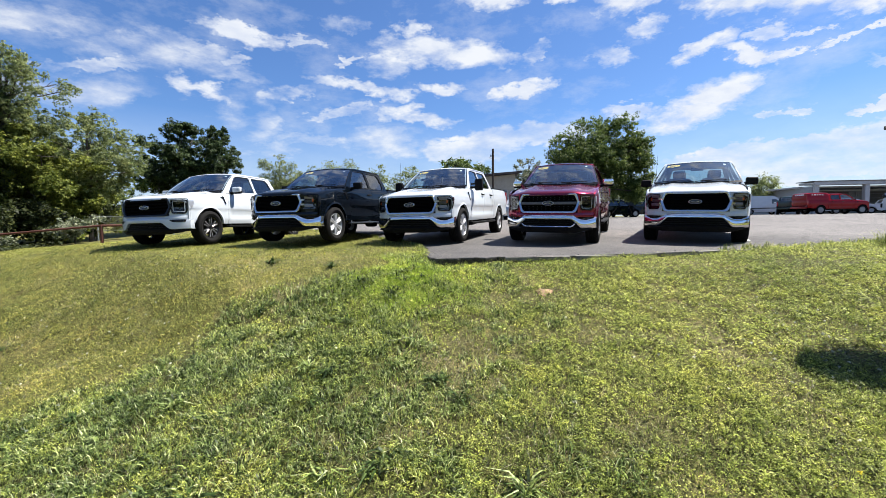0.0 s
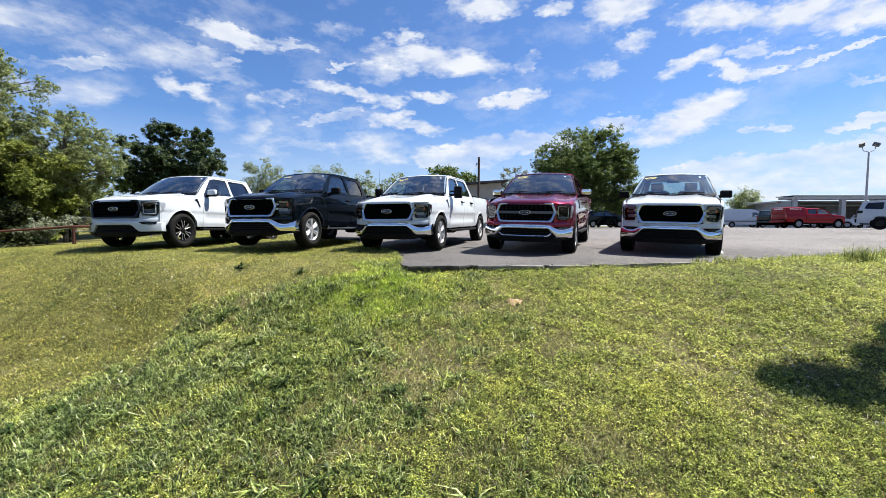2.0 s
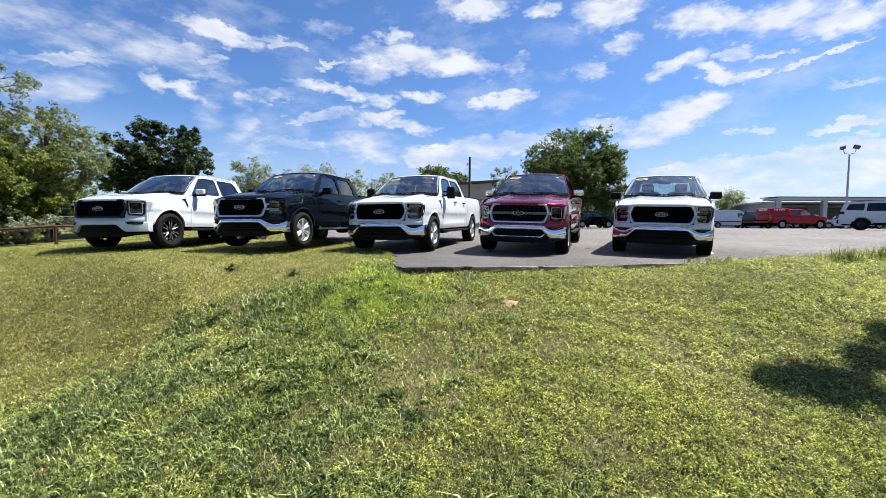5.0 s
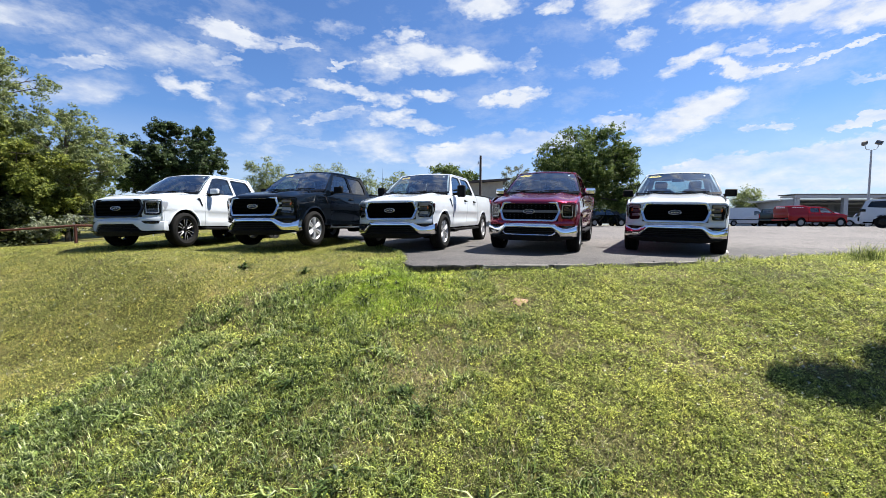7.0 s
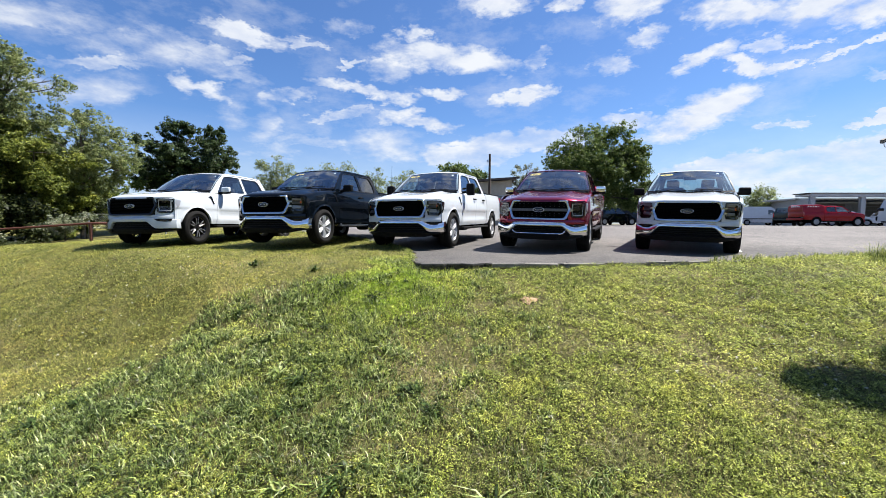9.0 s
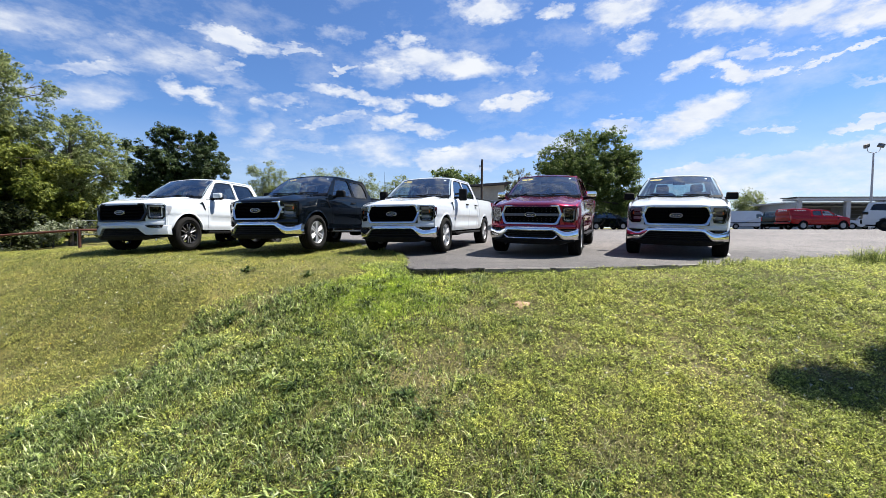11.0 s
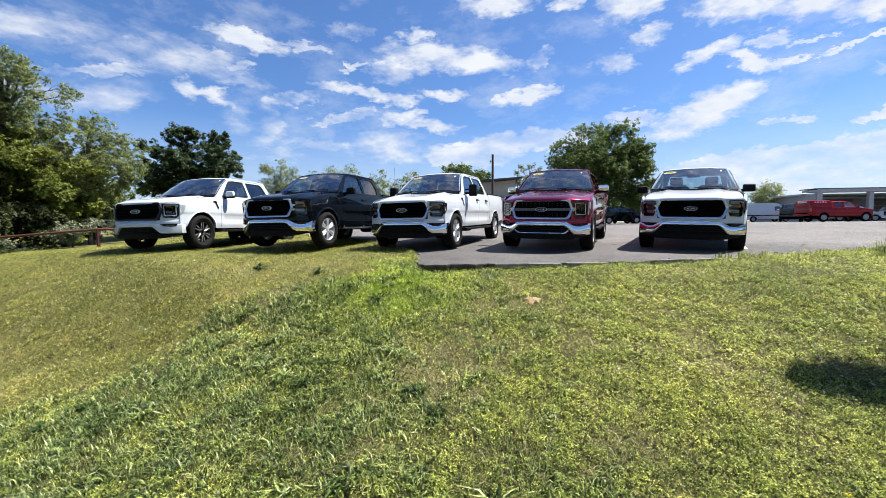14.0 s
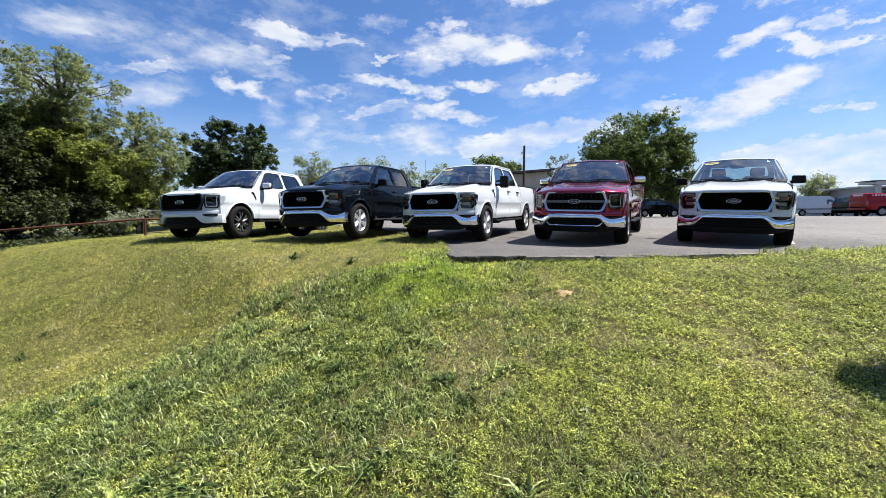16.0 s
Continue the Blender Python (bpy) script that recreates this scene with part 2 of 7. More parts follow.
WHITE = paint("white_paint", (0.53, 0.57, 0.615))
SATIN = surface("satin_silver", (0.58, 0.58, 0.60), (0.68, 0.68, 0.70), 0.35, 0.3, 10)
NAVY = paint("dark_blue_paint", (0.0016, 0.0030, 0.0052), 0.0, 0.5, 0.65)
RED = paint("ruby_red_paint", (0.25, 0.008, 0.036), 0.85, 0.26, 1.0)
FLEET_RED = paint("fleet_red_paint", (0.26, 0.004, 0.008), 0.0, 0.4, 0.6)
DKGREEN = paint("dark_green_paint", (0.03, 0.05, 0.045))
SILVER = paint("silver_paint", (0.45, 0.46, 0.48), 0.5)
CHROME = surface("chrome", (0.87, 0.855, 0.83), (0.92, 0.905, 0.88), 0.10, 1.0, 4)
TRIMCHROME = surface("satin_chrome_trim", (0.50, 0.50, 0.51), (0.58, 0.58, 0.59), 0.20, 1.0, 6)
ALU = surface("silver_wheel_paint", (0.30, 0.31, 0.33), (0.38, 0.39, 0.41), 0.45, 0.35, 12)
BLACKGLOSS = surface("gloss_black_plastic", (0.006, 0.006, 0.007), (0.008, 0.008, 0.009), 0.18, 0, 6, spec=0.3)
BLACK = surface("textured_black_plastic", (0.002, 0.002, 0.0022), (0.005, 0.005, 0.0052), 0.6, 0, 20, 0.15, dist=0.002, spec=0.15)
TRIM = surface("grille_black_plastic", (0.0015, 0.0015, 0.0018), (0.003, 0.003, 0.0032), 0.8, 0, 16, spec=0.04)
RUBBER = surface("tyre_rubber", (0.004, 0.004, 0.0042), (0.010, 0.0097, 0.0094), 0.82, 0, 14, 0.2, dist=0.003, spec=0.15)
CABIN = surface("dark_cloth_trim", (0.02, 0.02, 0.022), (0.04, 0.04, 0.042), 0.85, 0, 30, 0.2, dist=0.003)
GREYTRIM = surface("grey_cloth_trim", (0.10, 0.10, 0.11), (0.15, 0.15, 0.16), 0.8, 0, 30, 0.2, dist=0.003)
UNDER = surface("underbody", (0.0015, 0.0015, 0.0015), (0.004, 0.0038, 0.0036), 0.9, 0, 10, spec=0.05)
BADGE = surface("badge_blue_enamel", (0.012, 0.02, 0.05), (0.016, 0.028, 0.07), 0.2, 0, 10, coat=1.0)
DARKSTUD = surface("dull_grey_stud", (0.045, 0.045, 0.05), (0.07, 0.07, 0.075), 0.6, 0, 30)
LENS = window_glass("lamp_lens", (0.86, 0.87, 0.9), 1.0, 0.05)
SMOKE = window_glass("smoked_lamp_lens", (0.62, 0.60, 0.59), 1.0, 0.05)
GLASS = window_glass("windshield_glass", (0.68, 0.81, 0.81), 1.0, 0.26)
PRIVACY = window_glass("privacy_glass", (0.13, 0.14, 0.15), 1.0, 0.10)
SIDEGLASS = window_glass("side_glass", (0.60, 0.67, 0.68), 1.0, 0.12)
DEEPGLASS = window_glass("deep_tinted_glass", (0.03, 0.03, 0.035), 1.0, 0.05)
AMBER = surface("amber_reflector", (0.40, 0.08, 0.015), (0.55, 0.13, 0.02), 0.25, 0, 30, coat=1.0)
TAILRED = surface("red_tail_lens", (0.35, 0.01, 0.01), (0.45, 0.015, 0.015), 0.2, 0, 30, coat=1.0)
STICKER = surface("yellow_decal", (0.90, 0.62, 0.08), (0.95, 0.68, 0.10), 0.6, 0, 20)
PAPER = surface("white_decal", (0.75, 0.78, 0.8), (0.85, 0.86, 0.88), 0.6, 0, 20)
MIRROR = surface("mirror_silver", (0.9, 0.9, 0.91), (0.93, 0.93, 0.94), 0.02, 1.0, 2)
BARK = surface("bark", (0.05, 0.038, 0.028), (0.13, 0.105, 0.08), 0.9, 0, 6, 0.8, dist=0.03)
DARKBARK = surface("dark_bark", (0.03, 0.024, 0.02), (0.07, 0.058, 0.046), 0.9, 0, 6, 0.8, dist=0.03)
RUST = surface("rusty_red_paint", (0.06, 0.018, 0.012), (0.14, 0.045, 0.026), 0.75, 0.1, 12, 0.3, dist=0.004)
GALV = surface("galvanised_steel", (0.42, 0.43, 0.44), (0.55, 0.56, 0.57), 0.4, 0.7, 14)
POLEWOOD = surface("creosoted_wood", (0.03, 0.022, 0.016), (0.07, 0.05, 0.036), 0.85, 0, 8, 0.4)
STUCCO = surface("beige_stucco", (0.359, 0.320, 0.257), (0.452, 0.413, 0.335), 0.9, 0, 3, 0.3)
ROOFING = surface("brown_roofing", (0.047, 0.039, 0.035), (0.094, 0.078, 0.070), 0.9, 0, 5, 0.4)
METALWALL = surface("grey_metal_siding", (0.234, 0.250, 0.265), (0.296, 0.312, 0.328), 0.55, 0.0, 1.5)
FASCIA = surface("white_fascia", (0.359, 0.367, 0.374), (0.452, 0.452, 0.460), 0.6, 0, 2)
# dark grey; on the bay doors this tone stands for bay shade
BAYDARK = surface("dark_grey_and_bay_shade", (0.125, 0.117, 0.109), (0.172, 0.164, 0.148), 0.8, 0, 2)


def asphalt_mat():
    """Sun-bleached asphalt: stones, patches and old oil stains."""
    mat, nt, b, N, L = shader("bleached_asphalt")
    big, mid, grit = noise_tex(nt, 0.35, 5), noise_tex(nt, 2.5, 6, 0.65), noise_tex(nt, 55, 4, 0.75)
    base = ramp(nt, big.outputs["Fac"], [(0.3, (0.072, 0.067, 0.065)), (0.7, (0.113, 0.106, 0.102))])
    spots = ramp(nt, mid.outputs["Fac"], [(0.30, (0.62, 0.62, 0.62)), (0.48, (1, 1, 1)), (0.75, (1.1, 1.08, 1.06))])
    stone = ramp(nt, grit.outputs["Fac"], [(0.38, (0.40, 0.40, 0.42)), (0.50, (1, 1, 1)), (0.60, (2.1, 2.0, 1.95))])
    # darker, more recent patch before the trucks, also lowered for their shadows; ragged border
    tc, sp = N("ShaderNodeTexCoord"), N("ShaderNodeSeparateXYZ")
    L(tc.outputs["Object"], sp.inputs[0])
    edge = N("ShaderNodeMath")
    edge.operation = "MULTIPLY_ADD"
    edge.inputs[1].default_value = 0.3
    L(sp.outputs[0], edge.inputs[0]), L(sp.outputs[1], edge.inputs[2])
    wav = N("ShaderNodeMath")
    wav.operation = "MULTIPLY_ADD"
    wav.inputs[1].default_value = 3.0
    L(mid.outputs["Fac"], wav.inputs[0]), L(edge.outputs[0], wav.inputs[2])
    rng_ = N("ShaderNodeMapRange")
    rng_.inputs["From Min"].default_value, rng_.inputs["From Max"].default_value = 13.2, 15.2
    L(wav.outputs[0], rng_.inputs["Value"])
    patch = N("ShaderNodeMix")
    patch.data_type = "RGBA"
    L(rng_.outputs[0], patch.inputs["Factor"])
    # part of this darkness stands in for the shade under the trucks
    L(ramp(nt, big.outputs["Fac"], [(0.3, (0.040, 0.038, 0.038)), (0.7, (0.080, 0.076, 0.074))]), patch.inputs["A"]), L(base, patch.inputs["B"])
    prev = patch.outputs["Result"]
    for c in (spots, stone):
        mx = N("ShaderNodeMix")
        mx.data_type, mx.blend_type = "RGBA", "MULTIPLY"
        mx.inputs["Factor"].default_value = 1.0
        L(prev, mx.inputs["A"]), L(c, mx.inputs["B"])
        prev = mx.outputs["Result"]
    L(prev, b.inputs["Base Color"])
    b.inputs["Roughness"].default_value = 0.85
    bump(nt, grit.outputs["Fac"], b, 0.5, 0.006)
    return mat


def soil_mat():
    """Lawn floor: dark soil and thatch between the tufts of the bank, olive moss on the mown lawn beyond."""
    mat, nt, b, N, L = shader("lawn_floor")
    patch, mid, fine = noise_tex(nt, 0.45, 4), noise_tex(nt, 3.5, 5, 0.65), noise_tex(nt, 38, 5, 0.7)
    soil = ramp(nt, patch.outputs["Fac"], [(0.32, (0.088, 0.090, 0.032)), (0.55, (0.13, 0.121, 0.050)), (0.75, (0.215, 0.18, 0.105))])
    moss = ramp(nt, patch.outputs["Fac"], [(0.32, (0.105, 0.112, 0.034)), (0.5, (0.15, 0.148, 0.046)), (0.7, (0.20, 0.17, 0.072))])
    # the moss ends where the bank begins
    tc, sp = N("ShaderNodeTexCoord"), N("ShaderNodeSeparateXYZ")
    L(tc.outputs["Object"], sp.inputs[0])
    line = N("ShaderNodeMath")
    line.operation = "MULTIPLY_ADD"
    line.inputs[1].default_value = 1.02
    L(sp.outputs[1], line.inputs[0])
    neg = N("ShaderNodeMath")
    neg.operation = "MULTIPLY"
    neg.inputs[1].default_value = -1.0
    L(sp.outputs[0], neg.inputs[0]), L(neg.outputs[0], line.inputs[2])
    side = N("ShaderNodeMapRange")
    side.inputs["From Min"].default_value, side.inputs["From Max"].default_value = 8.9, 9.6
    L(line.outputs[0], side.inputs["Value"])
    zone = N("ShaderNodeMix")
    zone.data_type = "RGBA"
    L(side.outputs[0], zone.inputs["Factor"]), L(soil, zone.inputs["A"]), L(moss, zone.inputs["B"])
    c2 = ramp(nt, mid.outputs["Fac"], [(0.34, (0.55, 0.55, 0.5)), (0.55, (1, 1, 1)), (0.76, (1.25, 1.1, 0.95))])
    c3 = ramp(nt, fine.outputs["Fac"], [(0.38, (0.28, 0.30, 0.28)), (0.52, (1, 1, 1)), (0.66, (1.9, 1.8, 1.5))])
    prev = zone.outputs["Result"]
    for c in (c2, c3):
        mx = N("ShaderNodeMix")
        mx.data_type, mx.blend_type = "RGBA", "MULTIPLY"
        mx.inputs["Factor"].default_value = 1.0
        L(prev, mx.inputs["A"]), L(c, mx.inputs["B"])
        prev = mx.outputs["Result"]
    L(prev, b.inputs["Base Color"])
    b.inputs["Roughness"].default_value, b.inputs["Specular IOR Level"].default_value = 0.95, 0.15
    bump(nt, fine.outputs["Fac"], b, 0.9, 0.03)
    return mat


ASPHALT, SOIL = asphalt_mat(), soil_mat()
LEAF_OAK = leaf_mat("oak_leaves", [(0.0, (0.022, 0.038, 0.015)), (0.6, (0.047, 0.078, 0.027)), (1.0, (0.089, 0.127, 0.042))], 0.2)
LEAF_MID = leaf_mat("broad_leaves", [(0.0, (0.055, 0.092, 0.026)), (0.6, (0.142, 0.205, 0.055)), (1.0, (0.275, 0.33, 0.105))], 0.4)
LEAF_SPRING = leaf_mat("spring_leaves", [(0.0, (0.083, 0.110, 0.022)), (0.5, (0.19, 0.224, 0.042)), (1.0, (0.33, 0.355, 0.085))], 0.4)
LEAF_PALE = leaf_mat("pale_young_leaves", [(0.0, (0.148, 0.183, 0.070)), (0.6, (0.273, 0.320, 0.140)), (1.0, (0.406, 0.445, 0.250))], 0.55)
# wood and ditch leaves: the shade there is put into the dark colour
LEAF_DARK = leaf_mat("shade_darkened_leaves", [(0.0, (0.011, 0.019, 0.007)), (0.6, (0.034, 0.045, 0.013)), (1.0, (0.082, 0.095, 0.028))], 0.2)
PRIVET = leaf_mat("pale_blossom", [(0.0, (0.094, 0.125, 0.055)), (0.5, (0.234, 0.257, 0.172)), (1.0, (0.468, 0.468, 0.406))], 0.3)
GRASS = leaf_mat("grass_blades", [(0.0, (0.07, 0.095, 0.026)), (0.45, (0.25, 0.30, 0.078)), (0.8, (0.40, 0.44, 0.125)), (1.0, (0.54, 0.52, 0.25))], 0.42, 0.4)
LUSH = leaf_mat("lush_grass_blades", [(0.0, (0.018, 0.034, 0.011)), (0.35, (0.155, 0.212, 0.064)), (0.8, (0.39, 0.465, 0.165)), (1.0, (0.68, 0.70, 0.44))], 0.30, 0.36)
FRESH = leaf_mat("fresh_grass_blades", [(0.0, (0.17, 0.26, 0.03)), (0.5, (0.38, 0.53, 0.07)), (1.0, (0.58, 0.68, 0.14))], 0.48, 0.4, 0.5)
CLOVER = leaf_mat("low_weeds", [(0.0, (0.17, 0.20, 0.048)), (0.45, (0.41, 0.46, 0.10)), (0.9, (0.555, 0.605, 0.16)), (1.0, (0.64, 0.64, 0.31))], 0.38, 0.42, 0.85)
OLIVE = leaf_mat("matted_olive_weeds", [(0.0, (0.19, 0.19, 0.050)), (0.5, (0.345, 0.345, 0.092)), (0.9, (0.475, 0.46, 0.13)), (1.0, (0.66, 0.62, 0.31))], 0.33, 0.6, 1.0)
DOCK = leaf_mat("dark_weed_leaves", [(0.0, (0.025, 0.045, 0.015)), (0.6, (0.07, 0.115, 0.035)), (1.0, (0.17, 0.22, 0.08))], 0.3, 0.4)
STRAW = leaf_mat("dry_thatch", [(0.0, (0.09, 0.075, 0.055)), (0.5, (0.29, 0.25, 0.175)), (1.0, (0.62, 0.57, 0.45))], 0.2, 0.6, 0.7)
PETAL = leaf_mat("white_petals", [(0.0, (0.468, 0.468, 0.429)), (1.0, (0.624, 0.624, 0.577))], 0.3)
YELLOW = leaf_mat("yellow_petals", [(0.0, (0.507, 0.390, 0.016)), (1.0, (0.624, 0.515, 0.023))], 0.3)
SANDSOIL = surface("bare_sandy_soil", (0.281, 0.172, 0.101), (0.421, 0.281, 0.179), 0.95, 0, 9, 0.7, dist=0.02)


# ---- mesh helpers ----
def part(name, bm, material, parent=None, label="", smooth=True, angle=35):
    """Link a bmesh as one mesh object under a thing or a part."""
    me = bpy.data.meshes.new(name)
    bmesh.ops.recalc_face_normals(bm, faces=bm.faces)
    bm.to_mesh(me)
    bm.free()
    me.materials.append(material)
    if smooth:
        me.shade_smooth()
        me.set_sharp_from_angle(angle=radians(angle))
    ob = new(name, me)
    ob.parent = parent
    if label:
        ob["label"] = label
    return ob


def share(name, me, parent, m=None):
    """A further object on mesh data that already exists."""
    ob = new(name, me)
    ob.parent = parent
    if m is not None:
        ob.matrix_basis = m
    return ob


def thing(name, m, label, category, group="", kind=""):
    ob = new(name)
    ob.matrix_basis = m
    return tagged(ob, label, category, group, kind)


def box(bm, c, s, bevel=0.0, seg=2, m=None):
    """A block centred at c with sizes s and rounded edges."""
    r = bmesh.ops.create_cube(bm, size=1.0)
    bmesh.ops.scale(bm, vec=s, verts=r["verts"])
    bmesh.ops.translate(bm, vec=c, verts=r["verts"])
    vs = r["verts"]
    if bevel:
        es = list({e for v in vs for e in v.link_edges})
        vs = bmesh.ops.bevel(bm, geom=es, offset=bevel, segments=seg, affect="EDGES", profile=0.6)["verts"]
        vs = list({v for f in {f for v in vs for f in v.link_faces} for v in f.verts})
    if m is not None:
        bmesh.ops.transform(bm, matrix=m, verts=vs)
    return vs


def sheet(bm, rows, close=False):
    """A surface through rows of points, all rows equally long."""
    vs = [[bm.verts.new(p) for p in row] for row in rows]
    for a, b in zip(vs, vs[1:]):
        n = len(a)
        for i in range(n if close else n - 1):
            j = (i + 1) % n
            q = [a[i], a[j], b[j], b[i]]
            try:
                bm.faces.new(q)
            except ValueError:
                pass
    return vs


def tube(bm, pts, r, seg=8, cap=True):
    """A pipe along pts; r is one radius or one for each point."""
    pts = [Vector(p) for p in pts]
    rs = r if isinstance(r, (list, tuple)) else [r] * len(pts)
    rings = []
    for i, (p, rad) in enumerate(zip(pts, rs)):
        d = (pts[min(i + 1, len(pts) - 1)] - pts[max(i - 1, 0)]).normalized()
        up = Vector((0, 0, 1)) if abs(d.z) < 0.9 else Vector((1, 0, 0))
        a = d.cross(up).normalized()
        b = d.cross(a)
        rings.append([p + a * (math.cos(k * math.tau / seg) * rad) + b * (math.sin(k * math.tau / seg) * rad) for k in range(seg)])
    vs = sheet(bm, rings, close=True)
    if cap:
        for ring in (vs[0], vs[-1]):
            try:
                bm.faces.new(ring)
            except ValueError:
                pass


def lathe(bm, prof, seg=40, axis="x"):
    """Turn a profile of (radius, offset) round the x axis."""
    rows = []
    for k in range(seg):
        a = k * math.tau / seg
        rows.append([(o, math.cos(a) * r, math.sin(a) * r) for r, o in prof])
    rows.append(rows[0])
    sheet(bm, rows)
    bmesh.ops.remove_doubles(bm, verts=bm.verts, dist=1e-5)


def plate(bm, outer, holes, at, depth):
    """A flat plate with holes: outer and holes are loops of (u, v), at(u, v) gives the point, depth the offset of its back."""
    loops = []
    edges = []
    for loop in [outer] + holes:
        vs = [bm.verts.new(at(*p)) for p in loop]
        edges += [bm.edges.new((vs[i], vs[(i + 1) % len(vs)])) for i in range(len(vs))]
        loops.append(vs)
    r = bmesh.ops.triangle_fill(bm, edges=edges, use_beauty=True, use_dissolve=False)
    faces = [f for f in r["geom"] if isinstance(f, bmesh.types.BMFace)]
    if depth is not None:
        e = bmesh.ops.extrude_face_region(bm, geom=faces)
        nv = [g for g in e["geom"] if isinstance(g, bmesh.types.BMVert)]
        bmesh.ops.translate(bm, vec=depth, verts=nv)


def densify(pts, step=0.03):
    """Points added along the long edges of a loop."""
    out = []
    for p, q in zip(pts, pts[1:] + pts[:1]):
        n = max(1, int(math.hypot(q[0] - p[0], q[1] - p[1]) / step))
        out += [(p[0] + (q[0] - p[0]) * k / n, p[1] + (q[1] - p[1]) * k / n) for k in range(n)]
    return out


def round_poly(pts, r=0.03, n=4):
    """Corners of a polygon of (u, v) points rounded by radius r."""
    out = []
    k = len(pts)
    for i in range(k):
        p, a, b = Vector(pts[i]), Vector(pts[i - 1]), Vector(pts[(i + 1) % k])
        da, db = a - p, b - p
        ra = min(r, da.length * 0.45, db.length * 0.45)
        s, e = p + da.normalized() * ra, p + db.normalized() * ra
        for j in range(n + 1):
            t = j / n
            q = s * (1 - t) ** 2 + p * 2 * t * (1 - t) + e * t ** 2
            out.append((q.x, q.y))
    return out


def lin(x, pts):
    """Piecewise linear value at x of (x, value) points."""
    return float(np.interp(x, [p[0] for p in pts], [p[1] for p in pts]))


def ease(x, a, b):
    t = min(1.0, max(0.0, (x - a) / (b - a)))
    return t * t * (3 - 2 * t)

# ---- ground ----
def ground_z(x, y):
    """Height of the lawn: the level top by the lot, the bank towards the camera, the fall to the wood."""
    x, y = np.asarray(x, float), np.asarray(y, float)
    base = np.where(y < 21.4, 0.035 * (np.maximum(y, 8.6) - 10), 0.40)
    base = base - np.where(y < 8.6, 0.035 * np.clip(8.6 - y, 0, 1.5) * 0.6, 0)
    s = np.clip(8.35 - y, 0, None)
    s = s - 0.92 * np.clip(s - 5.9, 0, None)
    bank = np.where(s < 2.1, 0.06 * s * s, 0.06 * 2.1 ** 2 + 0.268 * (s - 2.1))
    soft = lambda u: np.where(u > 0, np.where(u < 1, 0.5 * u * u, u - 0.5), 0)
    ditch = soft(-x - 9.5)
    fall = 0.19 * np.minimum(soft(-x - 1.6 * (np.maximum(y, 5.2) - 6.0) - 3.0), 5.0) * np.clip((12.0 - y) / 4, 0, 1)
    fall = fall + 0.09 * np.minimum(ditch, 4.5) + 0.06 * np.clip(ditch - 4.5, 0, 12)
    fall = np.minimum(fall, 1.6) * np.clip((40 - y) / 15, 0, 1)
    bumps = 0.018 * np.sin(1.3 * x + 0.7 * y) * np.cos(0.9 * y - 0.4 * x) + 0.010 * np.sin(3.1 * x - 1.7 * y)
    # the lawn is washed out a little along the slab's front edge
    edge = 7.02 + np.clip(x + 0.83, 0, 8) * 0.13
    bank = bank + 0.03 * np.exp(-((y - edge + 0.10) / 0.28) ** 2) * np.clip((x + 0.9) / 0.4, 0, 1) * np.clip((5.2 - x) / 1.5, 0, 1)
    return base - bank - fall + bumps * np.clip((30 - y) / 10, 0, 1)


def lot_z(x, y):
    y = np.asarray(y, float)
    return np.where(y < 21.4, 0.035 * (y - 10), 0.40 + 0.002 * np.clip(y - 21.4, 0, 24)) + 0.0 * np.asarray(x)


LOT_EDGE = [(-0.83, 7.02), (2.0, 7.28), (5.0, 7.85), (8.0, 8.9), (11.0, 10.3), (20.0, 14.5), (45.0, 26.0), (90.0, 40.0),
            (90.0, 75.0), (-30.0, 75.0), (-14.0, 24.0), (-8.5, 17.6), (-4.6, 14.6), (-2.3, 11.2), (-1.15, 8.9)]


def inside(x, y, poly):
    """Which of the points lie inside a polygon."""
    x, y = np.asarray(x, float), np.asarray(y, float)
    r = np.zeros(x.shape, bool)
    for (x1, y1), (x2, y2) in zip(poly, poly[1:] + poly[:1]):
        if y1 != y2:
            r ^= ((y1 > y) != (y2 > y)) & (x < (x2 - x1) * (y - y1) / (y2 - y1) + x1)
    return r


def array_mesh(name, verts, faces, material, smooth=False):
    """A mesh from numpy arrays; all faces have the same number of corners."""
    me = bpy.data.meshes.new(name)
    n, k = faces.shape
    me.vertices.add(len(verts))
    me.vertices.foreach_set("co", np.ascontiguousarray(verts, np.float32).ravel())
    me.loops.add(n * k)
    me.loops.foreach_set("vertex_index", np.ascontiguousarray(faces, np.int32).ravel())
    me.polygons.add(n)
    me.polygons.foreach_set("loop_start", np.arange(0, n * k, k, dtype=np.int32))
    me.update(calc_edges=True)
    me.materials.append(material)
    if smooth:
        me.shade_smooth()
    return me


def grid_mesh(name, xs, ys, zf, material):
    X, Y = np.meshgrid(xs, ys)
    Z = zf(X, Y)
    nx, ny = len(xs), len(ys)
    i = (np.arange(ny - 1)[:, None] * nx + np.arange(nx - 1)).ravel()
    f = np.stack([i, i + 1, i + nx + 1, i + nx], 1)
    return array_mesh(name, np.stack([X, Y, Z], -1).reshape(-1, 3), f, material, True)


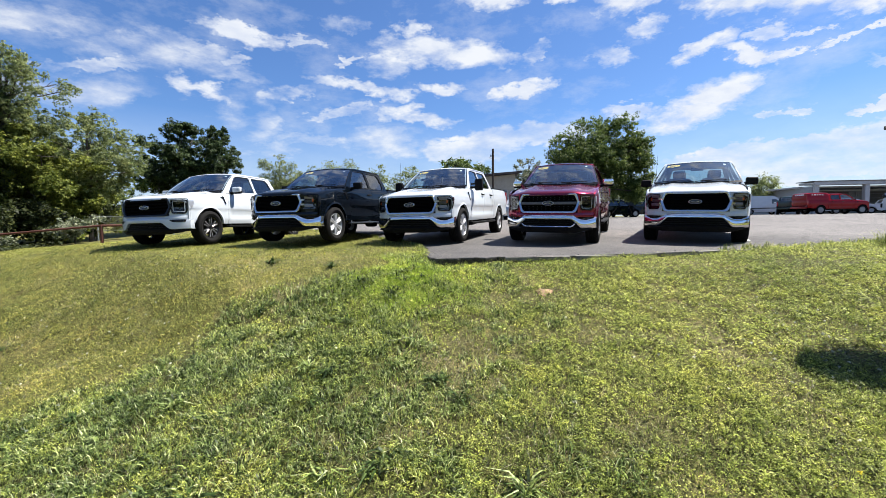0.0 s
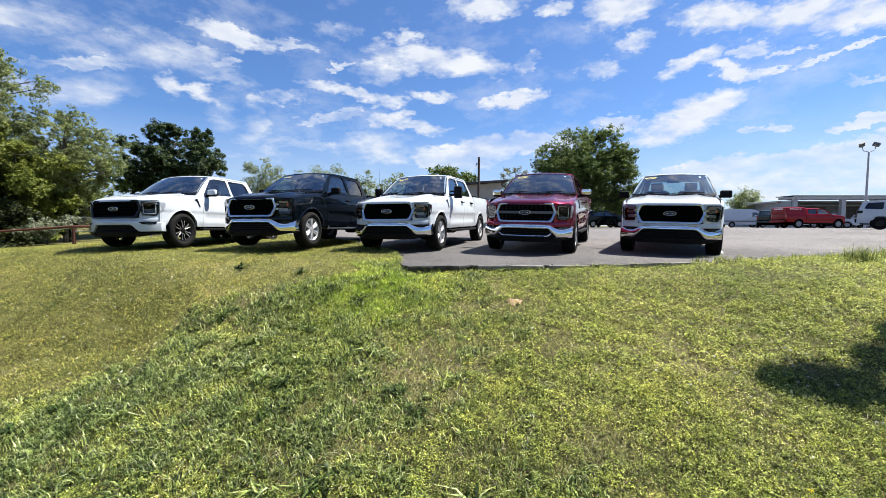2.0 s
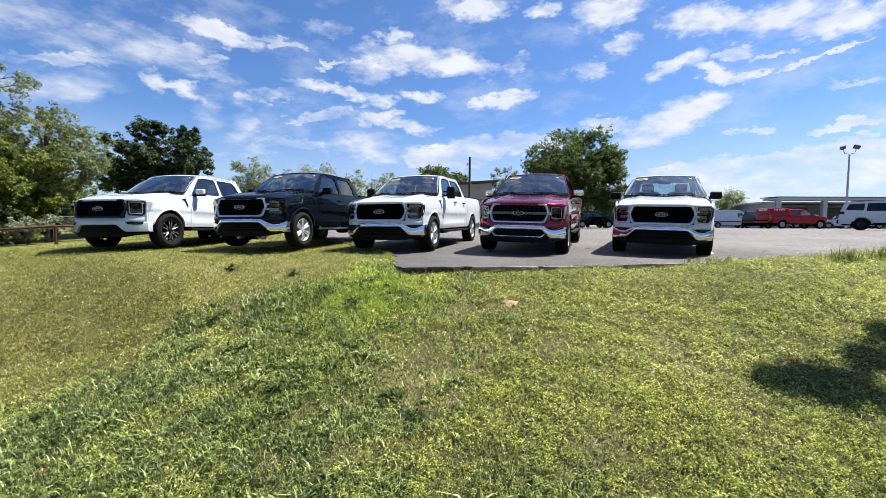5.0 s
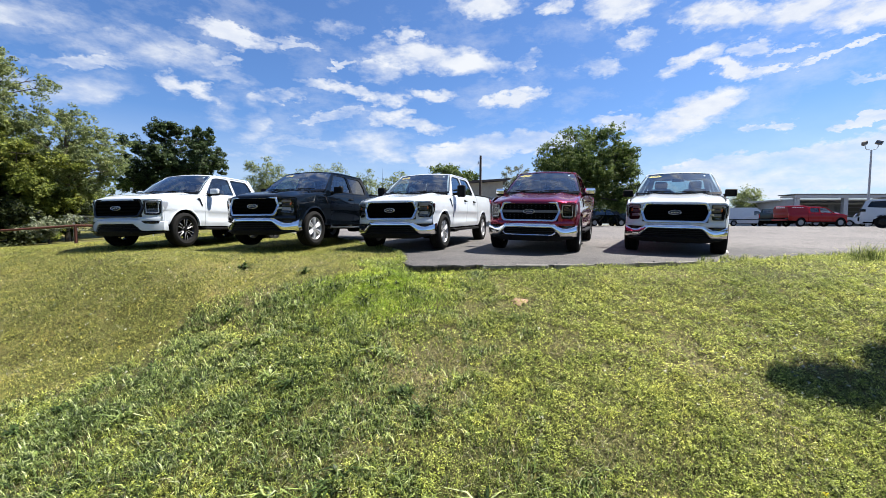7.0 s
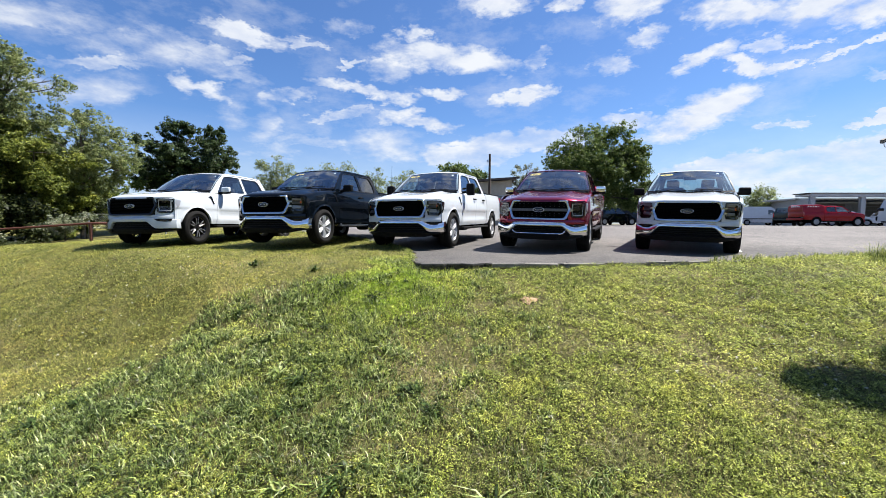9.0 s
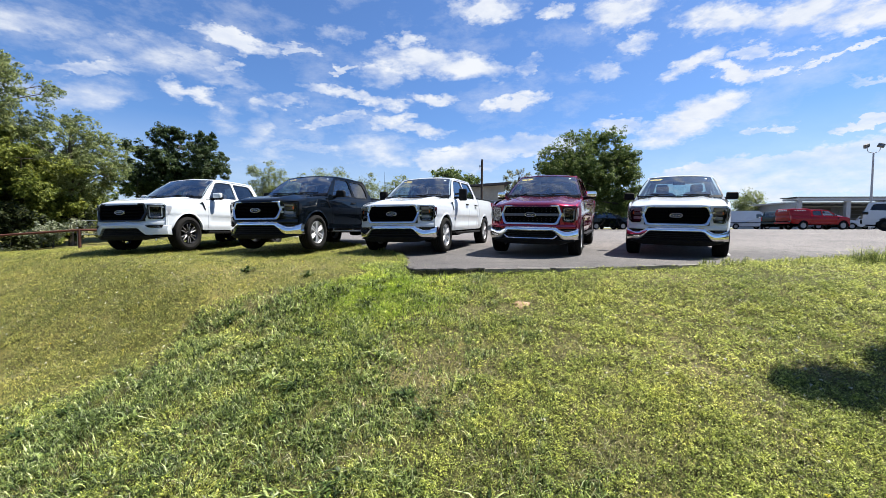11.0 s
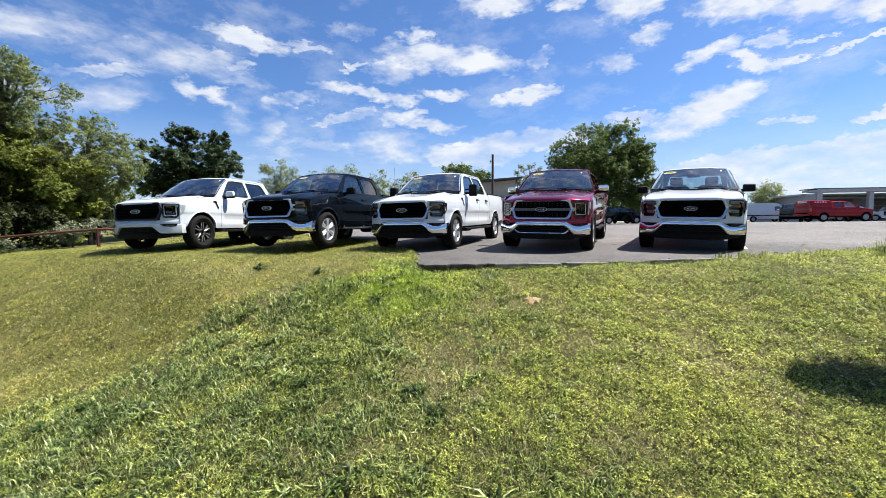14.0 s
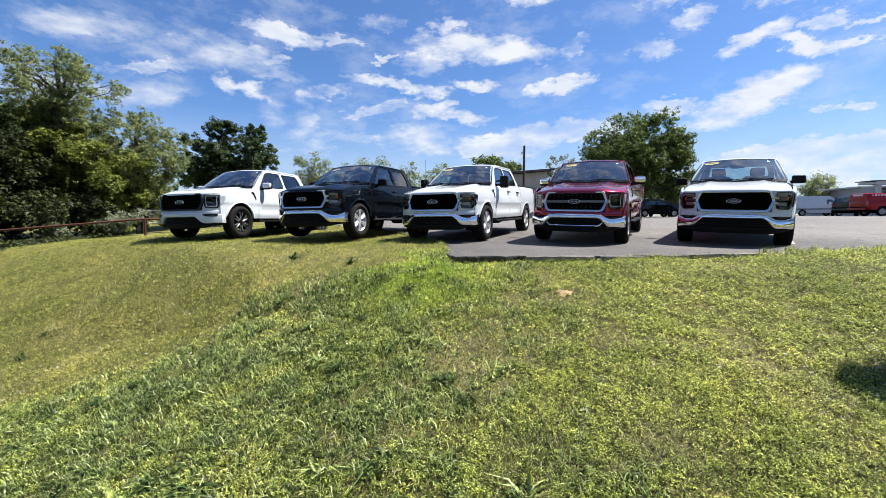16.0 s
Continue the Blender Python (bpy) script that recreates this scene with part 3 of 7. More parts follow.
def ground_sheet(X, Y):
    """The lawn dips under the paved lot so that the slab covers it."""
    z = ground_z(X, Y)
    core = [(-0.4, 7.5), (5.0, 8.3), (11.0, 10.8), (45.0, 26.6), (89.0, 41.0), (89.0, 74.0), (-29.0, 74.0), (-13.0, 24.6), (-4.2, 15.0), (-0.6, 9.2)]
    z = np.where(inside(X, Y, LOT_EDGE), np.minimum(z, lot_z(X, Y) - 0.03), z)
    return np.where(inside(X, Y, core), np.minimum(z, lot_z(X, Y)) - 0.15, z)


xs = np.concatenate([-np.geomspace(3000, 34, 16), np.arange(-33, -8, 0.5), np.arange(-8, 12, 0.16), np.arange(12, 34, 0.6), np.geomspace(34, 3000, 16)])
ys = np.concatenate([-np.geomspace(3000, 12, 12), np.arange(-11, 1.5, 0.6), np.arange(1.5, 11, 0.14), np.arange(11, 34, 0.5), np.geomspace(34, 3000, 18)])
ground = new("ground", grid_mesh("ground", xs, ys, ground_sheet, SOIL))
tagged(ground, "mown weedy lawn on a gentle bank, thin in places", "lawn", kind="structure")


def build_lot():
    """The paved lot: a slab whose front edge stands proud of the lawn."""
    bm = bmesh.new()
    step = []
    for (a, b) in zip(LOT_EDGE, LOT_EDGE[1:] + LOT_EDGE[:1]):
        a, b = Vector(a), Vector(b)
        n = max(1, int((b - a).length / 0.13)) if (a.y < 16 and b.y < 16 and a.x < 21) else max(1, int((b - a).length / 6))
        for k in range(n):
            p = a.lerp(b, k / n)
            w = 0.11 if p.y < 11 and p.x < 0.3 else 0.04 if p.y < 14 else 0.0
            step.append((p.x + random.uniform(-w, w), p.y + random.uniform(-w, w)))
    # inner points give the fold of the slope
    top = [bm.verts.new((x, y, float(lot_z(x, y)) + 0.004)) for x, y in step]
    edges = [bm.edges.new((top[i], top[(i + 1) % len(top)])) for i in range(len(top))]
    bmesh.ops.triangle_fill(bm, edges=edges, use_beauty=True, use_dissolve=False)
    for fold in (21.4, 45.4):
        bmesh.ops.bisect_plane(bm, geom=bm.verts[:] + bm.edges[:] + bm.faces[:], plane_co=(0, fold, 0), plane_no=(0, 1, 0))
    for v in bm.verts:
        v.co.z = float(lot_z(v.co.x, v.co.y)) + 0.004
    e = bmesh.ops.extrude_face_region(bm, geom=bm.faces[:])
    bmesh.ops.translate(bm, vec=(0, 0, -0.028), verts=[g for g in e["geom"] if isinstance(g, bmesh.types.BMVert)])
    # below its crust the slab is eaten away along the front
    e = bmesh.ops.extrude_face_region(bm, geom=[g for g in e["geom"] if isinstance(g, bmesh.types.BMFace)])
    bmesh.ops.translate(bm, vec=(0, 0.09, -0.13), verts=[g for g in e["geom"] if isinstance(g, bmesh.types.BMVert)])
    ob = part("pavement", bm, ASPHALT, smooth=False)
    return tagged(ob, "sun-bleached cracked asphalt parking lot with a broken front edge", "parking lot", kind="structure")


pavement = build_lot()


def flat_strip(name, pts, width, material, label, category):
    """A thin uneven strip laid just above the asphalt along pts."""
    bm = bmesh.new()
    rows = []
    for i, (x, y) in enumerate(pts):
        a, b = Vector(pts[max(i - 1, 0)]), Vector(pts[min(i + 1, len(pts) - 1)])
        n = Vector((-(b - a).y, (b - a).x)).normalized() * width * (0.5 + 0.5 * random.random())
        rows.append([(x - n.x, y - n.y, float(lot_z(x, y - n.y)) + 0.008), (x + n.x, y + n.y, float(lot_z(x, y + n.y)) + 0.008)])
    sheet(bm, rows)
    return tagged(part(name, bm, material, smooth=False), label, category, kind="structure")


def wander(a, b, n, amp):
    return [(a[0] + (b[0] - a[0]) * k / n + random.uniform(-amp, amp), a[1] + (b[1] - a[1]) * k / n + random.uniform(-amp, amp)) for k in range(n + 1)]


CRACKFILL = surface("crack_dirt", (0.02, 0.018, 0.016), (0.05, 0.045, 0.04), 0.95, 0, 20)
LINEPAINT = surface("worn_white_line_paint", (0.5, 0.5, 0.48), (0.72, 0.72, 0.70), 0.8, 0, 9)
for a, b, w in (((14.6, 18.4), (20.5, 18.9), 0.035), ((9.3, 12.0), (10.2, 12.25), 0.03), ((11.2, 11.5), (12.4, 11.35), 0.02), ((12.0, 14.3), (12.9, 14.1), 0.02), ((7.6, 10.1), (8.1, 10.6), 0.015), ((0.2, 7.9), (1.9, 8.1), 0.012), ((2.6, 8.2), (3.3, 7.7), 0.010)):
    flat_strip("pavement_crack", wander(a, b, 14, 0.05), w, CRACKFILL, "dark dirt-filled crack across the asphalt", "crack")
flat_strip("parking_line", [(6.02, 9.55), (6.14, 9.8), (6.30, 10.12), (6.5, 10.5)], 0.09, LINEPAINT, "short worn white parking line", "road marking")


def build_unseen_road():
    """An unseen road added at the bank's foot so the chrome reflects grey."""
    bm = bmesh.new()
    sheet(bm, [[(x, y, float(ground_z(0.0, y)) + 0.06 - 0.004 * (y + 7.5) ** 2 * 0.3) for x in np.linspace(-220, 220, 45)] for y in np.linspace(-11.0, -3.5, 9)])
    return tagged(part("road", bm, ASPHALT, smooth=False), "unseen grey asphalt road added behind the camera", "road", kind="structure")


road = build_unseen_road()


OLDKERB = surface("dirty_old_concrete", (0.10, 0.094, 0.085), (0.24, 0.225, 0.20), 0.95, 0, 5, 0.5, dist=0.008)


def worn_lip():
    """A broken strip of old concrete kerb that edges the slab."""
    rng = random.Random(17)
    lip = thing("slab_lip", Matrix.Identity(4), "pale broken concrete strip along the slab edge", "kerb", kind="structure")
    for a, b in zip(LOT_EDGE[0:3], LOT_EDGE[1:4]):
        a, b = Vector(a), Vector(b)
        d = (b - a).normalized()
        along, length = (1.3 if a.x < 0 else 0.02), (b - a).length
        while along < length and (a + d * along).x < 5.4:
            size = rng.uniform(0.25, 0.85)
            c = a + d * (along + size / 2) + Vector((0, rng.uniform(0.0, 0.03)))
            bm = bmesh.new()
            vs = box(bm, (0, 0, 0), (size, rng.uniform(0.09, 0.13), 0.07), 0.016, 2)
            for v in vs:
                v.co += Vector((rng.uniform(-0.008, 0.008), rng.uniform(-0.008, 0.008), rng.uniform(-0.005, 0.005)))
            bmesh.ops.transform(bm, verts=bm.verts, matrix=pose(c.x, c.y, float(lot_z(c.x, c.y)) - 0.030 + rng.uniform(-0.008, 0.010), rng.uniform(-3, 3), rng.uniform(-1, 1), math.degrees(math.atan2(d.y, d.x)) + rng.uniform(-2, 2)))
            part("kerb_piece", bm, OLDKERB, lip)
            along += size + (rng.uniform(0.0, 0.03) if rng.random() < 0.75 else rng.uniform(0.1, 0.35))
    return lip


worn_lip()
# ---- pickup trucks ----
# Truck frame: front axle at y = 0, front towards -y, driver's side +x, ground z = 0.
AXLE, ARCH = 3.69, 0.475


def side_x(y, z):
    """Half width of the lower body."""
    x = lin(z, [(0.40, 0.925), (0.55, 0.965), (0.62, 0.982), (0.84, 0.985), (0.88, 0.999), (1.00, 1.0), (1.10, 0.992), (1.22, 0.972), (1.32, 0.945), (1.42, 0.925)])
    if y < -0.25:
        x -= 0.065 * ((-0.25 - y) / 0.40) ** 2
    if y > 4.3:
        x -= 0.03 * ((y - 4.3) / 0.6) ** 2
    for yc in (0.0, AXLE):
        d = math.hypot(y - yc, z - 0.42) - ARCH
        x += 0.014 * (1 - ease(d, 0.012, 0.036))
    if 0.75 < y < 2.95:
        x -= 0.018 * math.exp(-((z - 0.72) / 0.10) ** 2)
    return x


def nose_bow(x):
    """How far the front face falls back at half width x."""
    return 0.085 * (x / 0.85) ** 2 + 0.16 * (max(0.0, abs(x) - 0.55) / 0.375) ** 2


def side_top(y):
    return lin(y, [(-0.64, 1.075), (-0.50, 1.135), (-0.3, 1.19), (0.2, 1.255), (0.52, 1.285), (0.9, 1.285), (1.15, 1.325), (3.0, 1.345), (3.04, 1.385), (4.85, 1.395)])


def side_low(y):
    b = lin(y, [(-0.86, 0.58), (-0.5, 0.58), (-0.47, 0.53), (0.47, 0.50), (0.6, 0.50), (3.1, 0.50), (4.15, 0.56), (4.85, 0.62)])
    for yc in (0.0, AXLE):
        d = ARCH ** 2 - (y - yc) ** 2
        if d > 0:
            b = max(b, 0.42 + math.sqrt(d))
    return b


def body_strip(bm, y0, y1, sign, n, rows=24):
    """One panel of the body side between y0 and y1, with turned-in edges."""
    ys = [y0 + (y1 - y0) * k / n for k in range(n + 1)]
    grid = []
    for i, y in enumerate(ys):
        lo, hi = side_low(y), side_top(y)
        col = [(sign * (side_x(y, lo) - 0.05), y, lo + 0.004)]
        for k in range(rows + 1):
            z = lo + (hi - lo) * k / rows
            x = side_x(y, z)
            if k == rows:
                x -= 0.012
            col.append((sign * x, y, z))
        col.append((sign * (side_x(y, hi) - 0.05), y, hi + 0.012))
        grid.append(col)
    turned = lambda col: [(p[0] - sign * 0.045, p[1], p[2]) for p in col]
    grid = [turned(grid[0])] + grid + [turned(grid[-1])]
    sheet(bm, grid)


def upper_x(z):
    return 0.938 - (z - 1.30) * 0.40


# outlines of the cab side above the belt, as (y, z)
FRONT_DOOR_TOP = [(0.66, 1.295), (1.15, 1.33), (1.905, 1.34), (1.905, 1.845), (1.40, 1.845), (1.20, 1.80)]
FRONT_PANE = [(0.775, 1.325), (1.17, 1.36), (1.86, 1.37), (1.86, 1.805), (1.41, 1.805), (1.235, 1.77)]
REAR_DOOR_TOP = [(1.915, 1.34), (2.80, 1.345), (2.86, 1.55), (2.80, 1.78), (2.70, 1.845), (1.915, 1.845)]
REAR_PANE = [(1.96, 1.37), (2.72, 1.375), (2.77, 1.54), (2.70, 1.745), (2.62, 1.80), (1.96, 1.80)]


def hood_z(x, y):
    """Hood surface: raised centre between two creases, falling to the fenders and the nose."""
    t = (y + 0.86) / 1.36
    crown = lin(t, [(0, 1.150), (0.12, 1.195), (0.35, 1.245), (0.7, 1.305), (1.0, 1.345)])
    ax = abs(x)
    edge = lin(t, [(0, 1.105), (0.12, 1.14), (0.35, 1.20), (0.7, 1.262), (1.0, 1.298)])
    k = ease(ax, 0.42, 0.86)
    z = crown * (1 - k) + edge * k
    z += 0.018 * math.exp(-((ax - 0.50) / 0.07) ** 2) * ease(t, 0.05, 0.3)
    z -= 0.012 * math.exp(-(ax / 0.28) ** 2) * ease(t, 0.1, 0.4)
    return z


def hood_part(bm):
    ys = [-0.895, -0.89, -0.87, -0.84, -0.78, -0.68, -0.5, -0.3, -0.1, 0.1, 0.28, 0.42, 0.47]
    drop = {-0.895: 0.075, -0.89: 0.042, -0.87: 0.018, -0.84: 0.006}
    rows = []
    for y in ys:
        half = lin(y, [(-0.9, 0.905), (-0.8, 0.912), (-0.5, 0.918), (0.0, 0.925), (0.47, 0.905)])
        row = []
        for k in range(33):
            x = half * (k / 16 - 1)
            row.append((x, y + 0.015 + nose_bow(x) * ((0.47 - y) / 1.365) ** 1.4, hood_z(x, y) - drop.get(y, 0)))
        row[0] = (row[0][0], row[0][1], row[0][2] - 0.03)
        row[-1] = (row[-1][0], row[-1][1], row[-1][2] - 0.03)
        rows.append(row)
    rows.append([(p[0], p[1] + 0.01, p[2] - 0.05) for p in rows[-1]])
    sheet(bm, rows)


def shield(u, v):
    """Windshield surface: u from -1 to 1 across, v from 0 (cowl) to 1 (roof)."""
    half = 0.918 * (1 - v) + 0.704 * v
    y = (0.46 + 0.13 * u * u) * (1 - v) + (1.19 + 0.09 * u * u) * v
    z = (1.325 + 0.03 * u * u) * (1 - v) + (1.885 - 0.03 * u * u) * v + 0.035 * math.sin(math.pi * v)
    return (half * u, y, z)


def back_glass(u, v):
    half = 0.82 * (1 - v) + 0.70 * v
    return (half * u, 2.93 - 0.07 * v + 0.03 * (1 - u * u), 1.36 * (1 - v) + 1.86 * v)


def roof_part(bm):
    """Roof skin, with the header that curls down to the top of the windshield."""
    us = [j / 10 - 1 for j in range(21)]
    rows = []
    for v, d in ((0.978, 0.003), (0.99, 0.007), (1.0, 0.009)):
        rows.append([(p[0] * 1.02, p[1], p[2] + d) for p in (shield(u, v) for u in us)])
    for k in range(13):
        t = k / 12
        y = 1.24 + t * 1.63
        rise = lin(t, [(0, 0.020), (0.08, 0.038), (0.25, 0.058), (0.55, 0.066), (0.85, 0.058), (0.96, 0.036), (1, 0.0)])
        rows.append([(0.732 * u, y + 0.085 * u * u * max(0, 1 - t * 3), 1.885 + rise - 0.035 * u * u - 0.055 * abs(u) ** 8) for u in us])
    sheet(bm, rows)


def wheel_meshes():
    """Tyre, rim variants: the meshes are shared by all the wheels."""
    out = {}
    R = 0.412
    bm = bmesh.new()
    prof = [(0.245, -0.10), (0.262, -0.118), (0.32, -0.137), (0.375, -0.135), (0.400, -0.118), (R - 0.004, -0.098)]
    for g in (-0.06, -0.02, 0.02, 0.06):
        prof += [(R, g - 0.012), (R - 0.002, g - 0.008), (R - 0.011, g - 0.006), (R - 0.011, g + 0.006), (R - 0.002, g + 0.008), (R, g + 0.012)]
    prof += [(R - 0.004, 0.098), (0.400, 0.118), (0.375, 0.135), (0.345, 0.139), (0.34, 0.142), (0.33, 0.142), (0.325, 0.138), (0.28, 0.132), (0.262, 0.118), (0.245, 0.10)]
    lathe(bm, prof, 56)
    # shoulder blocks
    for k in range(44):
        a = k * math.tau / 44
        for s in (-1, 1):
            m = Matrix.Rotation(a, 4, "X") @ pose(s * 0.110, 0, 0.400)
            box(bm, (0, 0, 0), (0.022, 0.036, 0.006), m=m)
    out["tyre"] = bm
    for kind in ("alloy", "black"):
        bm = bmesh.new()
        # barrel and lip
        lathe(bm, [(0.262, -0.10), (0.250, -0.09), (0.225, -0.05), (0.225, 0.06), (0.246, 0.098), (0.258, 0.104), (0.264, 0.118), (0.256, 0.122), (0.244, 0.108), (0.232, 0.09)], 48)
        lathe(bm, [(0.0, 0.100), (0.040, 0.100), (0.052, 0.094), (0.078, 0.090), (0.088, 0.075), (0.088, 0.03), (0.0, 0.03)], 28)
        spokes = 6
        ridge = 0.26 if kind == "black" else 0.55
        for k in range(spokes):
            a = k * math.tau / spokes
            rot = Matrix.Rotation(a, 4, "X")
            legs = ((-0.016, -0.044), (0.016, 0.044)) if kind == "black" else ((-0.020, -0.032), (0.020, 0.032))
            for (b0, b1) in legs:
                w0, w1 = (0.013, 0.017) if kind == "black" else (0.017, 0.028)
                pts = []
                for r, b, w, o in ((0.07, b0, w0, 0.092), (0.15, (b0 + b1) / 2, (w0 + w1) / 2, 0.106), (0.240, b1, w1, 0.104)):
                    pts.append([(o, b - w, r), (o + 0.010, b - w * ridge, r), (o + 0.010, b + w * ridge, r), (o, b + w, r), (o - 0.035, b + w, r), (o - 0.035, b - w, r)])
                pts = [[tuple(rot @ Vector(p)) for p in ring] for ring in pts]
                sheet(bm, pts, close=True)
            q = Matrix.Rotation(a + math.pi / 6, 4, "X")
            box(bm, (0.095, 0, 0.057), (0.022, 0.018, 0.018), 0.004, 1, q)
        out[kind] = bm
    bm = bmesh.new()
    lathe(bm, [(0.0, 0.01), (0.17, 0.01), (0.175, 0.0), (0.175, -0.02), (0.0, -0.02)], 30)
    box(bm, (0.0, 0.0, 0.16), (0.07, 0.16, 0.09), 0.01)
    out["disc"] = bm
    return out


def mesh_of(name, bm, material):
    me = bpy.data.meshes.new(name)
    bmesh.ops.recalc_face_normals(bm, faces=bm.faces)
    bm.to_mesh(me)
    bm.free()
    me.materials.append(material)
    me.shade_smooth()
    me.set_sharp_from_angle(angle=radians(35))
    return me


_w = wheel_meshes()
TYRE_ME = mesh_of("tyre", _w["tyre"], RUBBER)
RIM_ME = {"alloy": mesh_of("wheel", _w["alloy"], ALU), "black": mesh_of("wheel", _w["black"], BLACKGLOSS)}
RIM_ME["black"].materials.append(ALU)
for poly in RIM_ME["black"].polygons:
    rad = math.hypot(poly.center.y, poly.center.z)
    if 0.07 < rad < 0.243 and poly.center.x > 0.100 and poly.normal.x > 0.9:
        poly.material_index = 1
DISC_ME = mesh_of("brake_disc", _w["disc"], UNDER)


def far_wheel_meshes():
    """Plainer wheels for the vehicles across the lot."""
    bm = bmesh.new()
    lathe(bm, [(0.26, -0.10), (0.36, -0.125), (0.405, -0.10), (0.412, -0.05), (0.412, 0.05), (0.405, 0.10), (0.36, 0.135), (0.26, 0.11)], 26)
    ty = mesh_of("tyre", bm, RUBBER)
    bm = bmesh.new()
    lathe(bm, [(0.265, 0.10), (0.25, 0.11), (0.235, 0.085), (0.20, 0.06), (0.09, 0.075), (0.07, 0.10), (0.0, 0.10)], 24)
    for k in range(6):
        q = Matrix.Rotation(k * math.tau / 6, 4, "X")
        box(bm, (0.095, 0, 0.15), (0.03, 0.05, 0.18), 0, 1, q)
    return ty, bm


FAR_TYRE, _bm = far_wheel_meshes()
FAR_RIM = {"alloy": mesh_of("wheel", _bm, ALU)}
FAR_RIM["black"] = FAR_RIM["alloy"].copy()
FAR_RIM["black"].materials[0] = BLACKGLOSS


def add_far_wheel(parent, x, y, kind, r):
    w = share("wheel", FAR_RIM[kind], parent, pose(x, y, r, 0, 0, 0 if x > 0 else 180) @ Matrix.Scale(r / 0.412, 4))
    share("tyre", FAR_TYRE, w)
    return w


def add_wheel(parent, x, y, kind, steer=0.0, r=0.412, z=None):
    side = 1 if x > 0 else -1
    s = r / 0.412
    w = share("wheel", RIM_ME[kind], parent, pose(x, y, r if z is None else z, 0, 0, (0 if side > 0 else 180) + steer) @ Matrix.Scale(s, 4))
    share("tyre", TYRE_ME, w)
    share("brake_disc", DISC_ME, w)
    return w


bm = bmesh.new()
box(bm, (0, 0, 0), (0.020, 0.03, 0.011), 0.003, 1)
STUD_ME = mesh_of("grille_stud", bm, DARKSTUD)


def build_truck(m, label, colour, grille="xlt", rim="alloy", mirror="black", cap=None, bumper="chrome", board="black",
                oval=True, lamp="halogen", tow=False, cab_clear=False, far=False):
    t = thing("pickup_truck", m, label, "pickup truck", "pickup trucks displayed in a row")
    P = lambda name, bm, mat, label="", parent=t, **k: part(name, bm, mat, parent, label, **k)

    # dark inner shell and frame, seen through gaps and under the sills
    bm = bmesh.new()
    box(bm, (0, 1.9, 0.62), (1.72, 2.5, 0.34), 0.03)
    box(bm, (0, -0.08, 0.90), (1.20, 1.10, 0.40), 0.03)
    for s in (1, -1):
        box(bm, (s * 0.42, 2.0, 0.50), (0.09, 5.3, 0.16), 0.01)
    box(bm, (0, AXLE, 0.42), (1.5, 0.12, 0.12), 0.03)
    box(bm, (0, AXLE, 0.42), (0.32, 0.36, 0.30), 0.09)
    box(bm, (0, 0.0, 0.40), (1.5, 0.16, 0.12), 0.03)
    tube(bm, [(0.5, 2.9, 0.45), (0.62, 3.3, 0.52), (0.62, 4.3, 0.5), (0.72, 4.7, 0.45)], 0.04)
    P("chassis", bm, UNDER, "dark underbody and frame")
    for s in (1, -1):
        for yc in (0.0, AXLE):
            bm = bmesh.new()
            rows = []
            for k in range(15):
                a = math.pi * k / 14
                y, z = yc + math.cos(a) * (ARCH + 0.02), 0.42 + math.sin(a) * (ARCH + 0.02)
                rows.append([(s * (side_x(y, z) - 0.03), y, z), (s * 0.58, y, z)])
            sheet(bm, rows)
            P("wheel_arch_liner", bm, UNDER)

    # fenders, doors, bed sides
    for s in (1, -1):
        bm = bmesh.new()
        body_strip(bm, -0.615, 0.655, s, 42)
        fender = P("front_fender", bm, colour)
        bm = bmesh.new()
        vent = [(0.38, 1.175), (0.46, 1.205), (0.50, 1.19), (0.56, 1.01), (0.53, 1.00), (0.455, 1.14)]
        plate(bm, vent, [], lambda y, z: (s * (side_x(y, z) + 0.012), y, z), (-s * 0.02, 0, 0))
        part("side_vent", bm, BLACKGLOSS, fender, "dark fender vent")
        for nm, y0, y1, outline, pane, glass in (("front_door", 0.665, 1.905, FRONT_DOOR_TOP, FRONT_PANE, SIDEGLASS),
                                                 ("rear_door", 1.915, 2.80, REAR_DOOR_TOP, REAR_PANE, SIDEGLASS if cab_clear else PRIVACY)):
            bm = bmesh.new()
            body_strip(bm, y0, y1, s, 22)
            at = lambda y, z: (s * upper_x(z), y, z)
            plate(bm, outline, [round_poly(pane, 0.04)], at, (-s * 0.035, 0, 0))
            door = P(nm, bm, colour)
            bm = bmesh.new()
            plate(bm, round_poly(pane, 0.04), [], lambda y, z: (s * (upper_x(z) - 0.016), y, z), None)
            part("window_pane", bm, glass, door).visible_shadow = False
            bm = bmesh.new()
            frame_o = [(y + (y - 1.6) * 0.015, z + (z - 1.58) * 0.04) for y, z in pane]
            plate(bm, round_poly(frame_o, 0.045), [round_poly(pane, 0.04)], lambda y, z: (s * (upper_x(z) + 0.004), y, z), (-s * 0.02, 0, 0))
            part("window_seal", bm, BLACK, door)
            bm = bmesh.new()
            hy = y1 - 0.16
            tube(bm, [(s * (side_x(hy, 1.17) - 0.01), hy - 0.09, 1.17), (s * (side_x(hy, 1.17) + 0.035), hy - 0.07, 1.172),
                      (s * (side_x(hy, 1.17) + 0.038), hy + 0.05, 1.175), (s * (side_x(hy, 1.17) - 0.01), hy + 0.08, 1.175)], 0.016, 8)
            box(bm, (s * (side_x(hy, 1.17) - 0.004), hy, 1.172), (0.012, 0.20, 0.065), 0.005)
            part("door_handle", bm, colour if cap == "body" else BLACK, door)
        # cab corner and A pillar with roof rail
        bm = bmesh.new()
